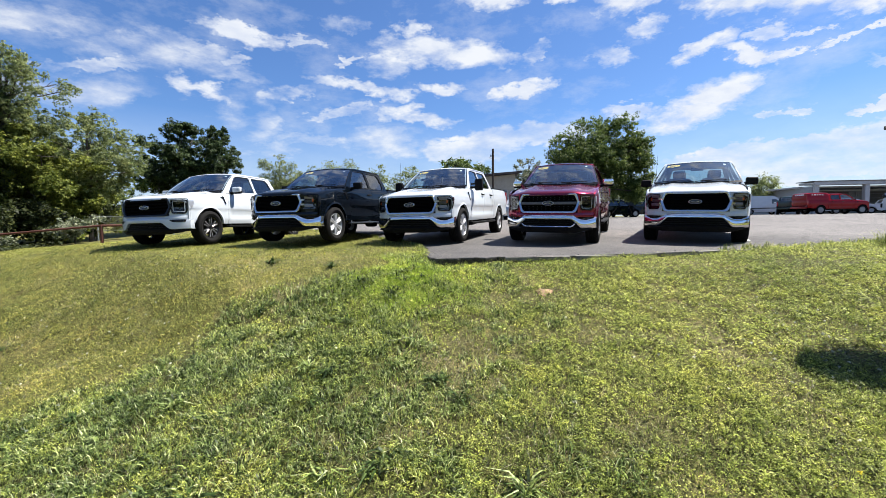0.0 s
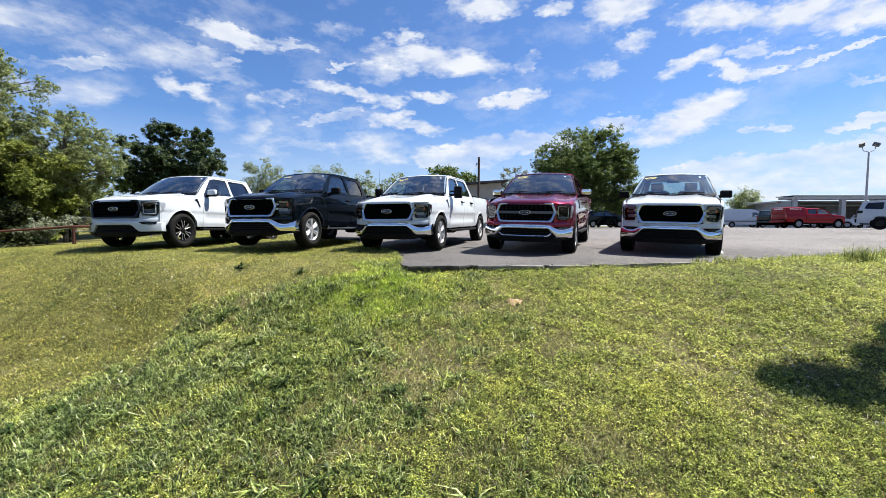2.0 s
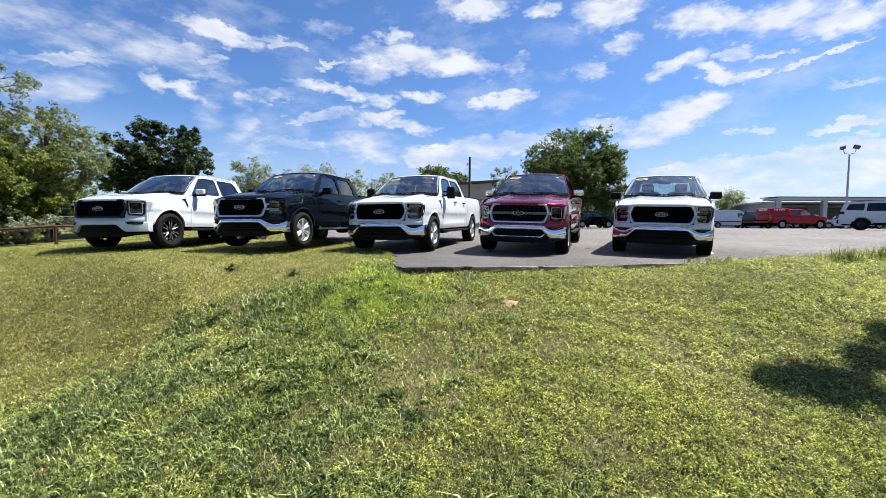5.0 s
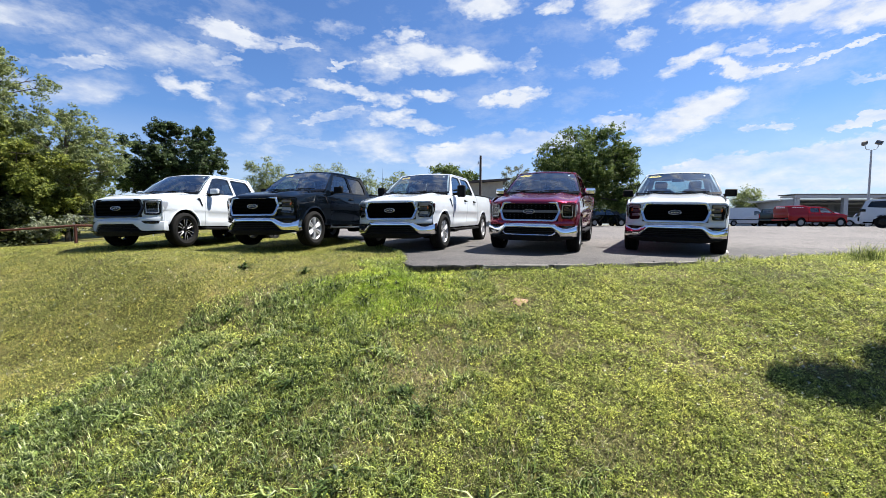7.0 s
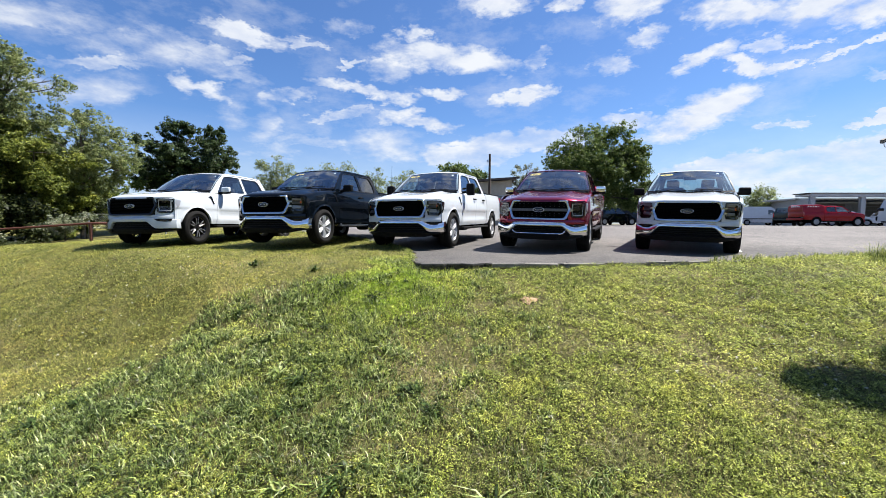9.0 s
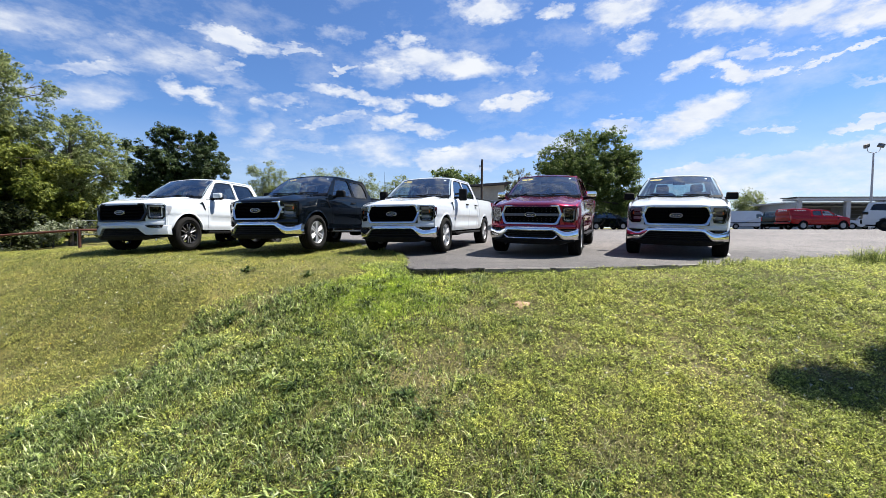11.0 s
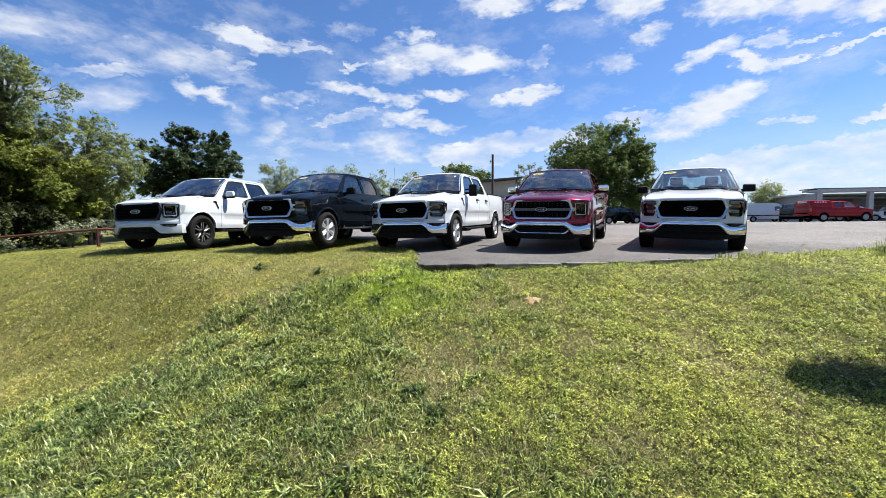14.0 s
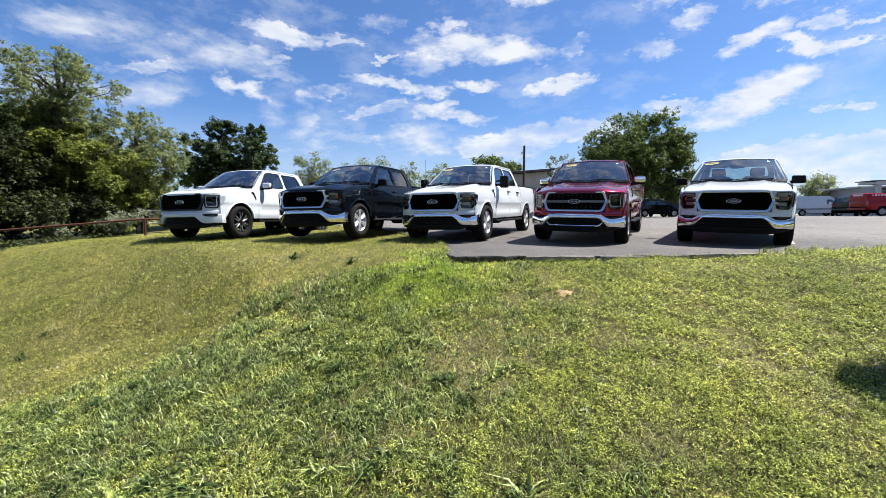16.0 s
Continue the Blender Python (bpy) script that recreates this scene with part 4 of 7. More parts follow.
        body_strip(bm, 2.81, 3.0, s, 4)
        at = lambda y, z: (s * upper_x(z), y, z)
        plate(bm, [(2.81, 1.345), (3.0, 1.345), (2.94, 1.60), (2.86, 1.86), (2.72, 1.862), (2.81, 1.785), (2.87, 1.55)], [], at, (-s * 0.05, 0, 0))
        plate(bm, [(0.54, 1.285), (0.655, 1.295), (1.19, 1.802), (1.395, 1.855), (2.72, 1.855), (2.72, 1.885), (1.40, 1.885), (1.285, 1.866), (1.20, 1.815), (0.925, 1.632), (0.585, 1.345)], [], at, (-s * 0.06, 0, 0))
        P("cab_pillar", bm, colour)
        # bed side
        bm = bmesh.new()
        body_strip(bm, 3.03, 4.86, s, 44)
        bed = P("bed_side", bm, colour)
        bm = bmesh.new()
        box(bm, (s * 0.885, 3.95, 1.402), (0.10, 1.82, 0.03), 0.01)
        part("bed_rail_cap", bm, BLACK, bed)
        bm = bmesh.new()
        box(bm, (s * 0.925, 4.86, 1.12), (0.10, 0.09, 0.42), 0.02)
        part("tail_lamp", bm, TAILRED, bed)
        # running board
        bm = bmesh.new()
        box(bm, (s * 0.985, 1.75, 0.43), (0.14, 2.35, 0.055), 0.018)
        for y in (0.75, 1.75, 2.75):
            box(bm, (s * 0.88, y, 0.47), (0.18, 0.06, 0.05), 0.01)
        P("running_board", bm, CHROME if board == "chrome" else BLACK)

    bm = bmesh.new()
    hood_part(bm)
    P("hood", bm, colour)
    bm = bmesh.new()
    roof_part(bm)
    P("roof", bm, colour)
    # bed: floor, front wall, tailgate, cab back
    bm = bmesh.new()
    box(bm, (0, 3.95, 0.86), (1.72, 1.80, 0.05))
    box(bm, (0, 3.06, 1.10), (1.72, 0.05, 0.52), 0.01)
    for s in (1, -1):
        box(bm, (s * 0.84, 3.95, 1.12), (0.04, 1.8, 0.52))
    P("bed_liner", bm, BLACK)
    bm = bmesh.new()
    box(bm, (0, 4.87, 1.13), (1.70, 0.07, 0.56), 0.02)
    P("tailgate", bm, colour)
    bm = bmesh.new()
    box(bm, (0, 5.0, 0.66), (1.86, 0.16, 0.20), 0.03)
    P("rear_bumper", bm, CHROME if bumper == "chrome" else colour)
    bm = bmesh.new()
    at3 = lambda u, v: back_glass(u, v)
    plate(bm, [(-1, -0.9), (1, -0.9), (1, 1.06), (-1, 1.06)], [[(-0.86, 0.10), (0.86, 0.10), (0.84, 0.88), (-0.84, 0.88)]], at3, (0, -0.03, 0))
    P("cab_back", bm, colour)
    bm = bmesh.new()
    sheet(bm, [[back_glass(u, v) for u in (-0.86, -0.4, 0, 0.4, 0.86)] for v in (0.10, 0.5, 0.88)])
    P("rear_window", bm, GLASS if cab_clear else PRIVACY).visible_shadow = False

    # windshield with its black border, cowl and wipers
    bm = bmesh.new()
    n = 16
    sheet(bm, [[shield(-0.985 + 1.97 * i / n, 0.0 + 0.985 * j / 8) for i in range(n + 1)] for j in range(9)])
    ws = P("windshield", bm, GLASS)
    ws.visible_shadow = False
    bm = bmesh.new()
    up = lambda p, d=0.003: (p[0], p[1] - d * 0.6, p[2] + d)
    for a0, a1, b0, b1 in ((-0.98, 0.98, -0.02, 0.05), (-0.995, 0.995, 0.970, 0.983), (-0.995, -0.972, 0.05, 0.962), (0.972, 0.995, 0.05, 0.962)):
        sheet(bm, [[up(shield(a0 + (a1 - a0) * i / 12, b0 + (b1 - b0) * j / 6)) for i in range(13)] for j in range(7)])
    part("windshield_border", bm, BLACKGLOSS, ws)
    bm = bmesh.new()
    sheet(bm, [[(x * 0.84, 0.42 + 0.10 * x * x, 1.325 - 0.03 * x * x) for x in np.linspace(-1, 1, 17)],
               [(x * 0.84, 0.50 + 0.12 * x * x, 1.325 - 0.01 * x * x) for x in np.linspace(-1, 1, 17)],
               [(x * 0.84, 0.52 + 0.12 * x * x, 1.25) for x in np.linspace(-1, 1, 17)]])
    P("cowl", bm, BLACK)
    for u0, u1 in ((-0.78, -0.05), (-0.02, 0.72)):
        bm = bmesh.new()
        pts = [up(shield(u0 + (u1 - u0) * k / 8, 0.055 + 0.03 * math.sin(math.pi * k / 8)), 0.018) for k in range(9)]
        tube(bm, pts, 0.010, 6)
        q = shield(u0 + 0.05, 0.0)
        tube(bm, [(q[0], q[1] - 0.03, q[2]), up(shield((u0 + u1) / 2, 0.06), 0.03)], 0.009, 6)
        P("wiper", bm, BLACK)
    if oval:
        bm = bmesh.new()
        rows = []
        for rr in (0.0, 0.6, 1.0):
            rows.append([up(shield(-0.70 + 0.20 * rr * math.cos(a), 0.865 + 0.062 * rr * math.sin(a)), -0.012) for a in np.linspace(0, math.tau, 29)])
        sheet(bm, rows)
        part("price_decal", bm, STICKER, ws, "yellow oval price decal")
        bm = bmesh.new()
        for dx, dv, w in ((-0.70, 0.872, 0.11), (-0.70, 0.848, 0.08)):
            sheet(bm, [[up(shield(dx - w + 2 * w * i / 6, dv + j), -0.009) for i in range(7)] for j in (0, 0.012)])
        part("decal_bars", bm, RUST, ws, "small unreadable dark bars on the decal")
    bm = bmesh.new()
    sheet(bm, [[up(shield(0.74 + 0.06 * i, 0.84 + 0.06 * j), -0.010) for i in range(2)] for j in range(2)])
    part("inspection_decal", bm, PAPER, ws, "small white inspection sticker")

    bm = bmesh.new()
    tube(bm, [(-0.84, 0.34, 1.27), (-0.84, 0.345, 1.32), (-0.84, 0.42, 2.02)], [0.012, 0.004, 0.002], 6)
    P("antenna", bm, BLACK)

    # cabin
    bm = bmesh.new()
    box(bm, (0, 0.86, 1.14), (1.66, 0.62, 0.34), 0.10, 3)
    box(bm, (0, 0.72, 1.27), (1.58, 0.42, 0.10), 0.05, 3)
    dash = P("dashboard", bm, CABIN)
    bm = bmesh.new()
    ring = [(0.40 + 0.185 * math.cos(a), 1.20 + 0.06 * math.sin(a), 1.22 + 0.17 * math.sin(a)) for a in np.linspace(0, math.tau, 25)]
    tube(bm, ring, 0.018, 8, cap=False)
    box(bm, (0.40, 1.19, 1.22), (0.16, 0.05, 0.10), 0.03)
    tube(bm, [(0.24, 1.19, 1.22), (0.56, 1.19, 1.22)], 0.02, 6)
    tube(bm, [(0.40, 1.18, 1.20), (0.40, 0.95, 1.12)], 0.03, 6)
    part("steering_wheel", bm, CABIN, dash)
    for y, w, kind in ((1.62, 0.54, "front_seat"), (2.52, 0.60, "rear_seat")):
        for s in (1, -1):
            bm = bmesh.new()
            tilt = pose(s * 0.40, y, 0.90, -14 if y < 2 else -10)
            box(bm, (0, 0.04, 0.30), (w, 0.16, 0.66), 0.07, 3, tilt)
            box(bm, (0, -0.24, 0.0), (w, 0.52, 0.16), 0.06, 3, tilt)
            seat = P(kind, bm, GREYTRIM if cab_clear else CABIN)
            bm = bmesh.new()
            box(bm, (0, 0.06, 0.75), (0.28, 0.10, 0.20), 0.045, 3, tilt)
            for d in (-0.06, 0.06):
                tube(bm, [tuple(tilt @ Vector((d, 0.05, 0.58))), tuple(tilt @ Vector((d, 0.06, 0.72)))], 0.008, 6)
            part("headrest", bm, CABIN, seat)
    bm = bmesh.new()
    box(bm, (0, 1.04, 1.70), (0.27, 0.035, 0.085), 0.016)
    tube(bm, [(0, 1.05, 1.72), (0, 1.11, 1.80)], 0.012, 6)
    P("rear_view_mirror", bm, BLACK)
    bm = bmesh.new()
    sheet(bm, [[(0.66 * u, 1.24 + 1.6 * v, 1.855 - 0.02 * u * u) for u in np.linspace(-1, 1, 9)] for v in np.linspace(0, 1, 7)])
    P("headliner", bm, GREYTRIM)
    for s in (1, -1):
        bm = bmesh.new()
        box(bm, (s * 0.90, 1.75, 1.05), (0.05, 2.15, 0.50), 0.02)
        P("door_card", bm, CABIN)

    # front end
    face = lambda x: -0.885 + nose_bow(x)
    body_bumper = bumper != "chrome"
    bm = bmesh.new()
    # nose panel behind grille and lamps
    sheet(bm, [[(x, face(x) + 0.06, 0.52 + (0.56 - 0.07 * (x / 0.84) ** 2) * k) for x in np.linspace(-0.84, 0.84, 21)] for k in (0, 0.35, 0.7, 1.0)])
    P("nose_panel", bm, BLACK)
    bm = bmesh.new()
    rows = []
    for z, d in ((0.702, 0.025), (0.699, -0.002), (0.66, -0.020), (0.612, -0.014), (0.60, 0.03)):
        rows.append([(x, face(x) + d, z) for x in np.linspace(-0.915, 0.915, 31)])
    sheet(bm, rows)
    P("grille_lower_panel", bm, colour)
    big = grille == "lariat"
    gw = {"xlt": 0.985, "lariat": 0.985, "sport": 1.0}[grille]
    octo = [(-0.665, 0.915), (-0.60, 1.090), (-0.56, 1.110), (0.56, 1.110), (0.60, 1.090), (0.665, 0.915), (0.60, 0.730), (0.555, 0.697), (-0.555, 0.697), (-0.60, 0.730)]
    octo = [(x * gw, z) for x, z in octo]
    inner = [(x * 0.915, 0.905 + (z - 0.905) * 0.80) for x, z in octo]
    surround = BLACKGLOSS if grille == "sport" else TRIMCHROME
    yf = lambda x, z: face(x) - 0.018
    bm = bmesh.new()
    lo_, li_ = round_poly(octo, 0.035, 5), round_poly(inner, 0.035, 5)
    ringat = lambda k, dy: [(a[0] * (1 - k) + b[0] * k, face(a[0]) + dy + 0.16 * (a[1] * (1 - k) + b[1] * k - 0.905), a[1] * (1 - k) + b[1] * k) for a, b in zip(lo_, li_)]
    sheet(bm, [ringat(0.0, 0.04), ringat(0.0, -0.024), ringat(0.10, -0.034), ringat(0.5, -0.037), ringat(0.88, -0.033), ringat(1.0, -0.020), ringat(1.0, 0.045)], close=True)
    gr = P("grille", bm, surround, "chrome grille surround" if surround is TRIMCHROME else "gloss black grille surround")
    bm = bmesh.new()
    sheet(bm, [[(x, face(x) + 0.035, z) for x in np.linspace(-0.60 * gw, 0.60 * gw, 15)] for z in (0.72, 0.90, 1.085)])
    part("grille_backing", bm, TRIM, gr)
    bm = bmesh.new()
    if grille == "xlt":
        zs = [0.755 + 0.0316 * k for k in range(10)]
        for z in zs:
            half = gw * (0.585 if abs(z - 0.905) < 0.10 else 0.55)
            sheet(bm, [[(x, face(x) + d, z + e) for x in np.linspace(-half, half, 13)] for d, e in ((0.03, 0.009), (0.0, 0.006), (0.0, -0.006), (0.03, -0.009))])
        for k in range(23):
            x = (-0.55 + 0.05 * k) * gw
            box(bm, (x, face(x) + 0.018, 0.903), (0.010, 0.022, 0.31))
    elif grille == "sport":
        for z in (0.76, 0.83, 0.90, 0.97, 1.04):
            sheet(bm, [[(x, face(x) + d, z + e) for x in np.linspace(-0.585, 0.585, 13)] for d, e in ((0.03, 0.024), (-0.012, 0.016), (-0.012, -0.012), (0.03, -0.020))])
    else:
        for k in range(12):
            x = (-0.52 + 1.04 * k / 11) * gw
            for z in (0.78, 0.83, 0.98, 1.03):
                share("grille_stud", STUD_ME, gr, pose(x, face(x) + 0.014, z))
        for z in (0.755, 0.805, 0.855, 0.955, 1.005, 1.053):
            sheet(bm, [[(x, face(x) + d, z + e) for x in np.linspace(-0.575 * gw, 0.575 * gw, 13)] for d, e in ((0.03, 0.006), (0.008, 0.004), (0.008, -0.004), (0.03, -0.006))])
    part("grille_mesh", bm, TRIM, gr)
    # wings that reach from the badge bar to the lamps
    if grille != "sport":
        for s in (1, -1):
            for zc in ((0.965, 0.865) if grille == "xlt" else (0.905,)):
                bm = bmesh.new()
                hh = 0.026 if grille == "xlt" else 0.045
                pts = [(0.62 * gw, zc + hh), (0.70, zc + hh * 0.6), (0.70, zc - hh * 0.6), (0.62 * gw, zc - hh)]
                plate(bm, round_poly([(s * a, b) for a, b in pts], 0.012), [], lambda x, z: (x, yf(x, z) - 0.004, z), (0, 0.04, 0))
                part("grille_wing", bm, TRIMCHROME, gr)
        if big:
            bm = bmesh.new()
            sheet(bm, [[(x, face(x) + d, 0.905 + e) for x in np.linspace(-0.60 * gw, 0.60 * gw, 13)] for d, e in ((0.03, 0.030), (-0.016, 0.024), (-0.016, -0.024), (0.03, -0.030))])
            part("grille_bar", bm, GREYTRIM, gr, "dark grey grille bar")
    # oval badge, plain
    bm = bmesh.new()
    ov = lambda k, d: [(0.125 * k * math.cos(a), face(0) - 0.028 - d, 0.905 + 0.050 * k * math.sin(a)) for a in np.linspace(0, math.tau, 33)]
    sheet(bm, [ov(1.0, -0.03), ov(1.0, 0.0), ov(0.975, 0.010), ov(0.93, 0.016), ov(0.885, 0.010), ov(0.85, 0.0)])
    part("badge", bm, SATIN, gr, "chrome-rimmed oval badge")
    bm = bmesh.new()
    sheet(bm, [ov(0.85, 0.001), ov(0.01, 0.003)])
    part("badge_field", bm, BADGE, gr, "dark blue oval badge field")
    bm = bmesh.new()
    sheet(bm, [[(0.125 * k * math.cos(a) , face(0) - 0.032, 0.905 + 0.018 * k * math.sin(a)) for a in np.linspace(0, math.tau, 25)] for k in (0.55, 0.42)])
    part("badge_mark", bm, SATIN, gr)

    # headlamps
    for s in (1, -1):
        lampy = lambda x: face(x) - 0.012 + 0.4 * max(0, abs(x) - 0.80) ** 1.3
        turn = pose(s * 0.775, lampy(0.775), 0, 0, 0, s * 33)
        outline = [(0.655, 1.07), (0.89, 1.075), (0.918, 1.055), (0.908, 0.80), (0.88, 0.742), (0.675, 0.752), (0.66, 0.82)]
        rp = densify(round_poly([(s * a, b) for a, b in outline], 0.025))
        bm = bmesh.new()
        plate(bm, rp, [], lambda x, z: (x, lampy(x) + 0.05, z), None)
        hl = P("headlamp", bm, TRIM if lamp == "led" else BLACKGLOSS, "dark headlamp housing")
        bm = bmesh.new()
        around = densify([(s * a, b) for a, b in ((0.61, 1.10), (0.90, 1.105), (0.945, 1.085), (0.945, 0.61), (0.61, 0.61))])
        plate(bm, around, [rp], lambda x, z: (x, lampy(x) + 0.010, z), (0, 0.02, 0))
        P("lamp_surround", bm, colour)
        bm = bmesh.new()
        plate(bm, rp, [densify(round_poly([(s * (0.785 + (a - 0.785) * 0.90), 0.93 + (b - 0.93) * 0.92) for a, b in outline], 0.02))], lambda x, z: (x, lampy(x) - 0.004, z), (0, 0.06, 0))
        part("lamp_bezel", bm, BLACKGLOSS, hl)
        bm = bmesh.new()
        plate(bm, rp, [], lambda x, z: (x, lampy(x), z), None)
        part("lamp_lens", bm, SMOKE, hl).visible_shadow = False
        if lamp == "led":
            bm = bmesh.new()
            c = [(0.675, 1.035), (0.880, 1.04), (0.880, 0.79), (0.69, 0.79)]
            plate(bm, densify(round_poly([(s * a, b) for a, b in c], 0.02)), [densify(round_poly([(s * (0.785 + (a - 0.785) * 0.89), 0.935 + (b - 0.935) * 0.915) for a, b in c], 0.02))], lambda x, z: (x, lampy(x) + 0.012, z), (0, 0.006, 0))
            part("light_bar", bm, PAPER, hl, "white running-light frame")
            for zc in (0.99, 0.88):
                bm = bmesh.new()
                box(bm, (0, 0.045, zc), (0.11, 0.03, 0.045), 0.014, 2, turn)
                part("projector", bm, BLACKGLOSS, hl)
        else:
            for zc, mt in ((1.025, SILVER), (0.94, GREYTRIM), (0.85, SILVER)):
                bm = bmesh.new()
                box(bm, (0, 0.045, zc), (0.19, 0.03, 0.066), 0.015, 2, turn)
                part("reflector", bm, mt, hl)
        # the lamp's wrap along the fender
        tail = 0.07 if grille == "sport" else 0.0
        bm = bmesh.new()
        wrap = [(-0.622, 1.055), (-0.575 + tail, 1.055), (-0.555 + tail, 1.03), (-0.575 + tail * 0.6, 0.90), (-0.60, 0.82), (-0.622, 0.785)]
        plate(bm, round_poly(wrap, 0.02), [], lambda y, z: (s * (side_x(y, z) + 0.007), y, z), (-s * 0.02, 0, 0))
        part("lamp_side_lens", bm, SILVER if lamp == "led" else BLACKGLOSS, hl, "bright wrap-round lamp end" if lamp == "led" else "smoked wrap-round lamp end")
        if lamp != "led":
            bm = bmesh.new()
            box(bm, (s * 0.09, 0.03, 0.955), (0.03, 0.02, 0.06), 0.006, 2, turn)
            part("side_marker", bm, AMBER, hl, "small amber reflector inside the lamp")

    # bumper
    fb = lambda x: -0.965 + 0.36 * (abs(x) / 0.965) ** 2.7
    if not body_bumper:
        def edges(x):
            ax = abs(x)
            top = lin(ax, [(0, 0.655), (0.50, 0.655), (0.53, 0.648), (0.66, 0.570), (0.76, 0.552), (0.90, 0.580), (0.965, 0.610)])
            low = lin(ax, [(0, 0.545), (0.47, 0.545), (0.50, 0.535), (0.64, 0.395), (0.70, 0.365), (0.965, 0.375)])
            return top, low
        xs_ = sorted({round(s * v, 3) for s in (1, -1) for v in list(np.linspace(0, 0.965, 34)) + [0.47, 0.5, 0.53, 0.64, 0.7, 0.8]})
        bm = bmesh.new()
        rows = []
        for x in xs_:
            top, low = edges(x)
            y = fb(x)
            h = top - low
            rows.append([(x, y + 0.10, top - 0.002), (x, y + 0.036, top), (x, y + 0.022, top - h * 0.06), (x, y - 0.001, top - h * 0.28), (x, y - 0.013, top - h * 0.50), (x, y - 0.013, top - h * 0.68), (x, y + 0.003, top - h * 0.86), (x, y + 0.030, low), (x, y + 0.07, low + 0.004)])
        for s in (0, -1):
            rows_end = [(p[0] * 1.012, min(p[1] + 0.10, -0.485), p[2]) for p in rows[s]]
            rows = [rows_end] + rows if s == 0 else rows + [rows_end]
        sheet(bm, rows)
        bp = P("front_bumper", bm, CHROME, "chrome front bumper")
        if big:
            bm = bmesh.new()
            tube(bm, [(x, fb(x) + 0.0, 0.405 + 0.10 * max(0, (abs(x) - 0.5) / 0.1)) for x in np.linspace(-0.56, 0.56, 25)], 0.014, 6)
            part("intake_lip", bm, CHROME, bp, "thin chrome lip below the intake")
    else:
        bm = bmesh.new()
        rows = []
        for x in np.linspace(-0.965, 0.965, 45):
            ax = abs(x)
            top = lin(ax, [(0, 0.645), (0.55, 0.645), (0.66, 0.605), (0.985, 0.605)])
            low = lin(ax, [(0, 0.540), (0.46, 0.540), (0.62, 0.380), (0.985, 0.390)])
            y, h = fb(x), top - low
            rows.append([(x, y + 0.07, top), (x, y + 0.01, top), (x, y - 0.008, top - 0.012), (x, y - 0.02, top - h * 0.4), (x, y - 0.008, low + 0.012), (x, y + 0.06, low)])
        rows = [[(p[0] * 1.012, min(p[1] + 0.11, -0.485), p[2]) for p in rows[0]]] + rows + [[(p[0] * 1.012, min(p[1] + 0.11, -0.485), p[2]) for p in rows[-1]]]
        sheet(bm, rows)
        bp = P("front_bumper", bm, colour, "body-coloured front bumper")
    # dark centre intake, lower valance
    bm = bmesh.new()
    sheet(bm, [[(x, fb(x) + d, z) for x in np.linspace(-0.66, 0.66, 15)] for d, z in ((0.05, 0.585), (0.055, 0.49), (0.04, 0.38), (0.0, 0.345))])
    for z in (0.44, 0.48, 0.52):
        sheet(bm, [[(x, fb(x) + d, z + e) for x in np.linspace(-0.60, 0.60, 13)] for d, e in ((0.05, 0.008), (0.02, 0.005), (0.02, -0.005), (0.05, -0.008))])
    part("lower_intake", bm, BLACK, bp)
    bm = bmesh.new()
    rows = []
    for x in np.linspace(-0.90, 0.90, 31):
        low = lin(abs(x), [(0, 0.275), (0.6, 0.275), (0.90, 0.34)])
        dz = -0.035 * ease(abs(x), 0.5, 0.66)
        rows.append([(x, fb(x) + 0.05, 0.41 + dz), (x, fb(x) - 0.002, 0.39 + dz), (x, fb(x) - 0.002, 0.37 + dz), (x, fb(x) + 0.03, low), (x, fb(x) + 0.10, low + 0.01)])
    rows = [[(p[0], p[1] + 0.11, p[2]) for p in rows[0]]] + rows + [[(p[0], p[1] + 0.11, p[2]) for p in rows[-1]]]
    sheet(bm, rows)
    part("valance", bm, BLACK, bp, "black plastic lower valance")
    for s in (1, -1):
        bm = bmesh.new()
        fo = [(0.60, 0.635), (0.92, 0.635), (0.935, 0.55), (0.80, 0.52), (0.71, 0.535)] if not body_bumper else [(0.62, 0.605), (0.90, 0.610), (0.895, 0.555), (0.80, 0.545), (0.68, 0.555)]
        plate(bm, densify(round_poly([(s * a, b) for a, b in fo], 0.012)), [], lambda x, z: (x, fb(x) + (0.028 if not body_bumper else -0.022), z), (0, 0.06, 0))
        part("fog_lamp_pocket", bm, BLACK, bp)
        bm = bmesh.new()
        box(bm, (0, 0.012 if not body_bumper else -0.026, 0.578), (0.19, 0.02, 0.04), 0.010, 2, pose(s * 0.79, fb(0.79), 0, 0, 0, s * 33))
        part("fog_lamp", bm, LENS if lamp == "led" else BLACKGLOSS, bp)
        bm = bmesh.new()
        lathe(bm, [(0.0, 0.0), (0.026, 0.0), (0.030, -0.012)], 12)
        bmesh.ops.transform(bm, matrix=pose(s * 0.42, fb(0.42) - 0.03, 0.345, 0, 0, 90), verts=bm.verts)
        part("tow_hook", bm, BLACK, bp)
        # mirrors
        bm = bmesh.new()
        if tow:
            box(bm, (s * 1.13, 0.90, 1.40), (0.20, 0.13, 0.30), 0.04, 3)
            tube(bm, [(s * 0.90, 0.86, 1.33), (s * 1.08, 0.88, 1.33)], 0.028, 8)
            tube(bm, [(s * 0.92, 0.88, 1.42), (s * 1.08, 0.90, 1.43)], 0.022, 8)
        else:
            box(bm, (s * 1.10, 0.89, 1.375), (0.24, 0.12, 0.175), 0.045, 3)
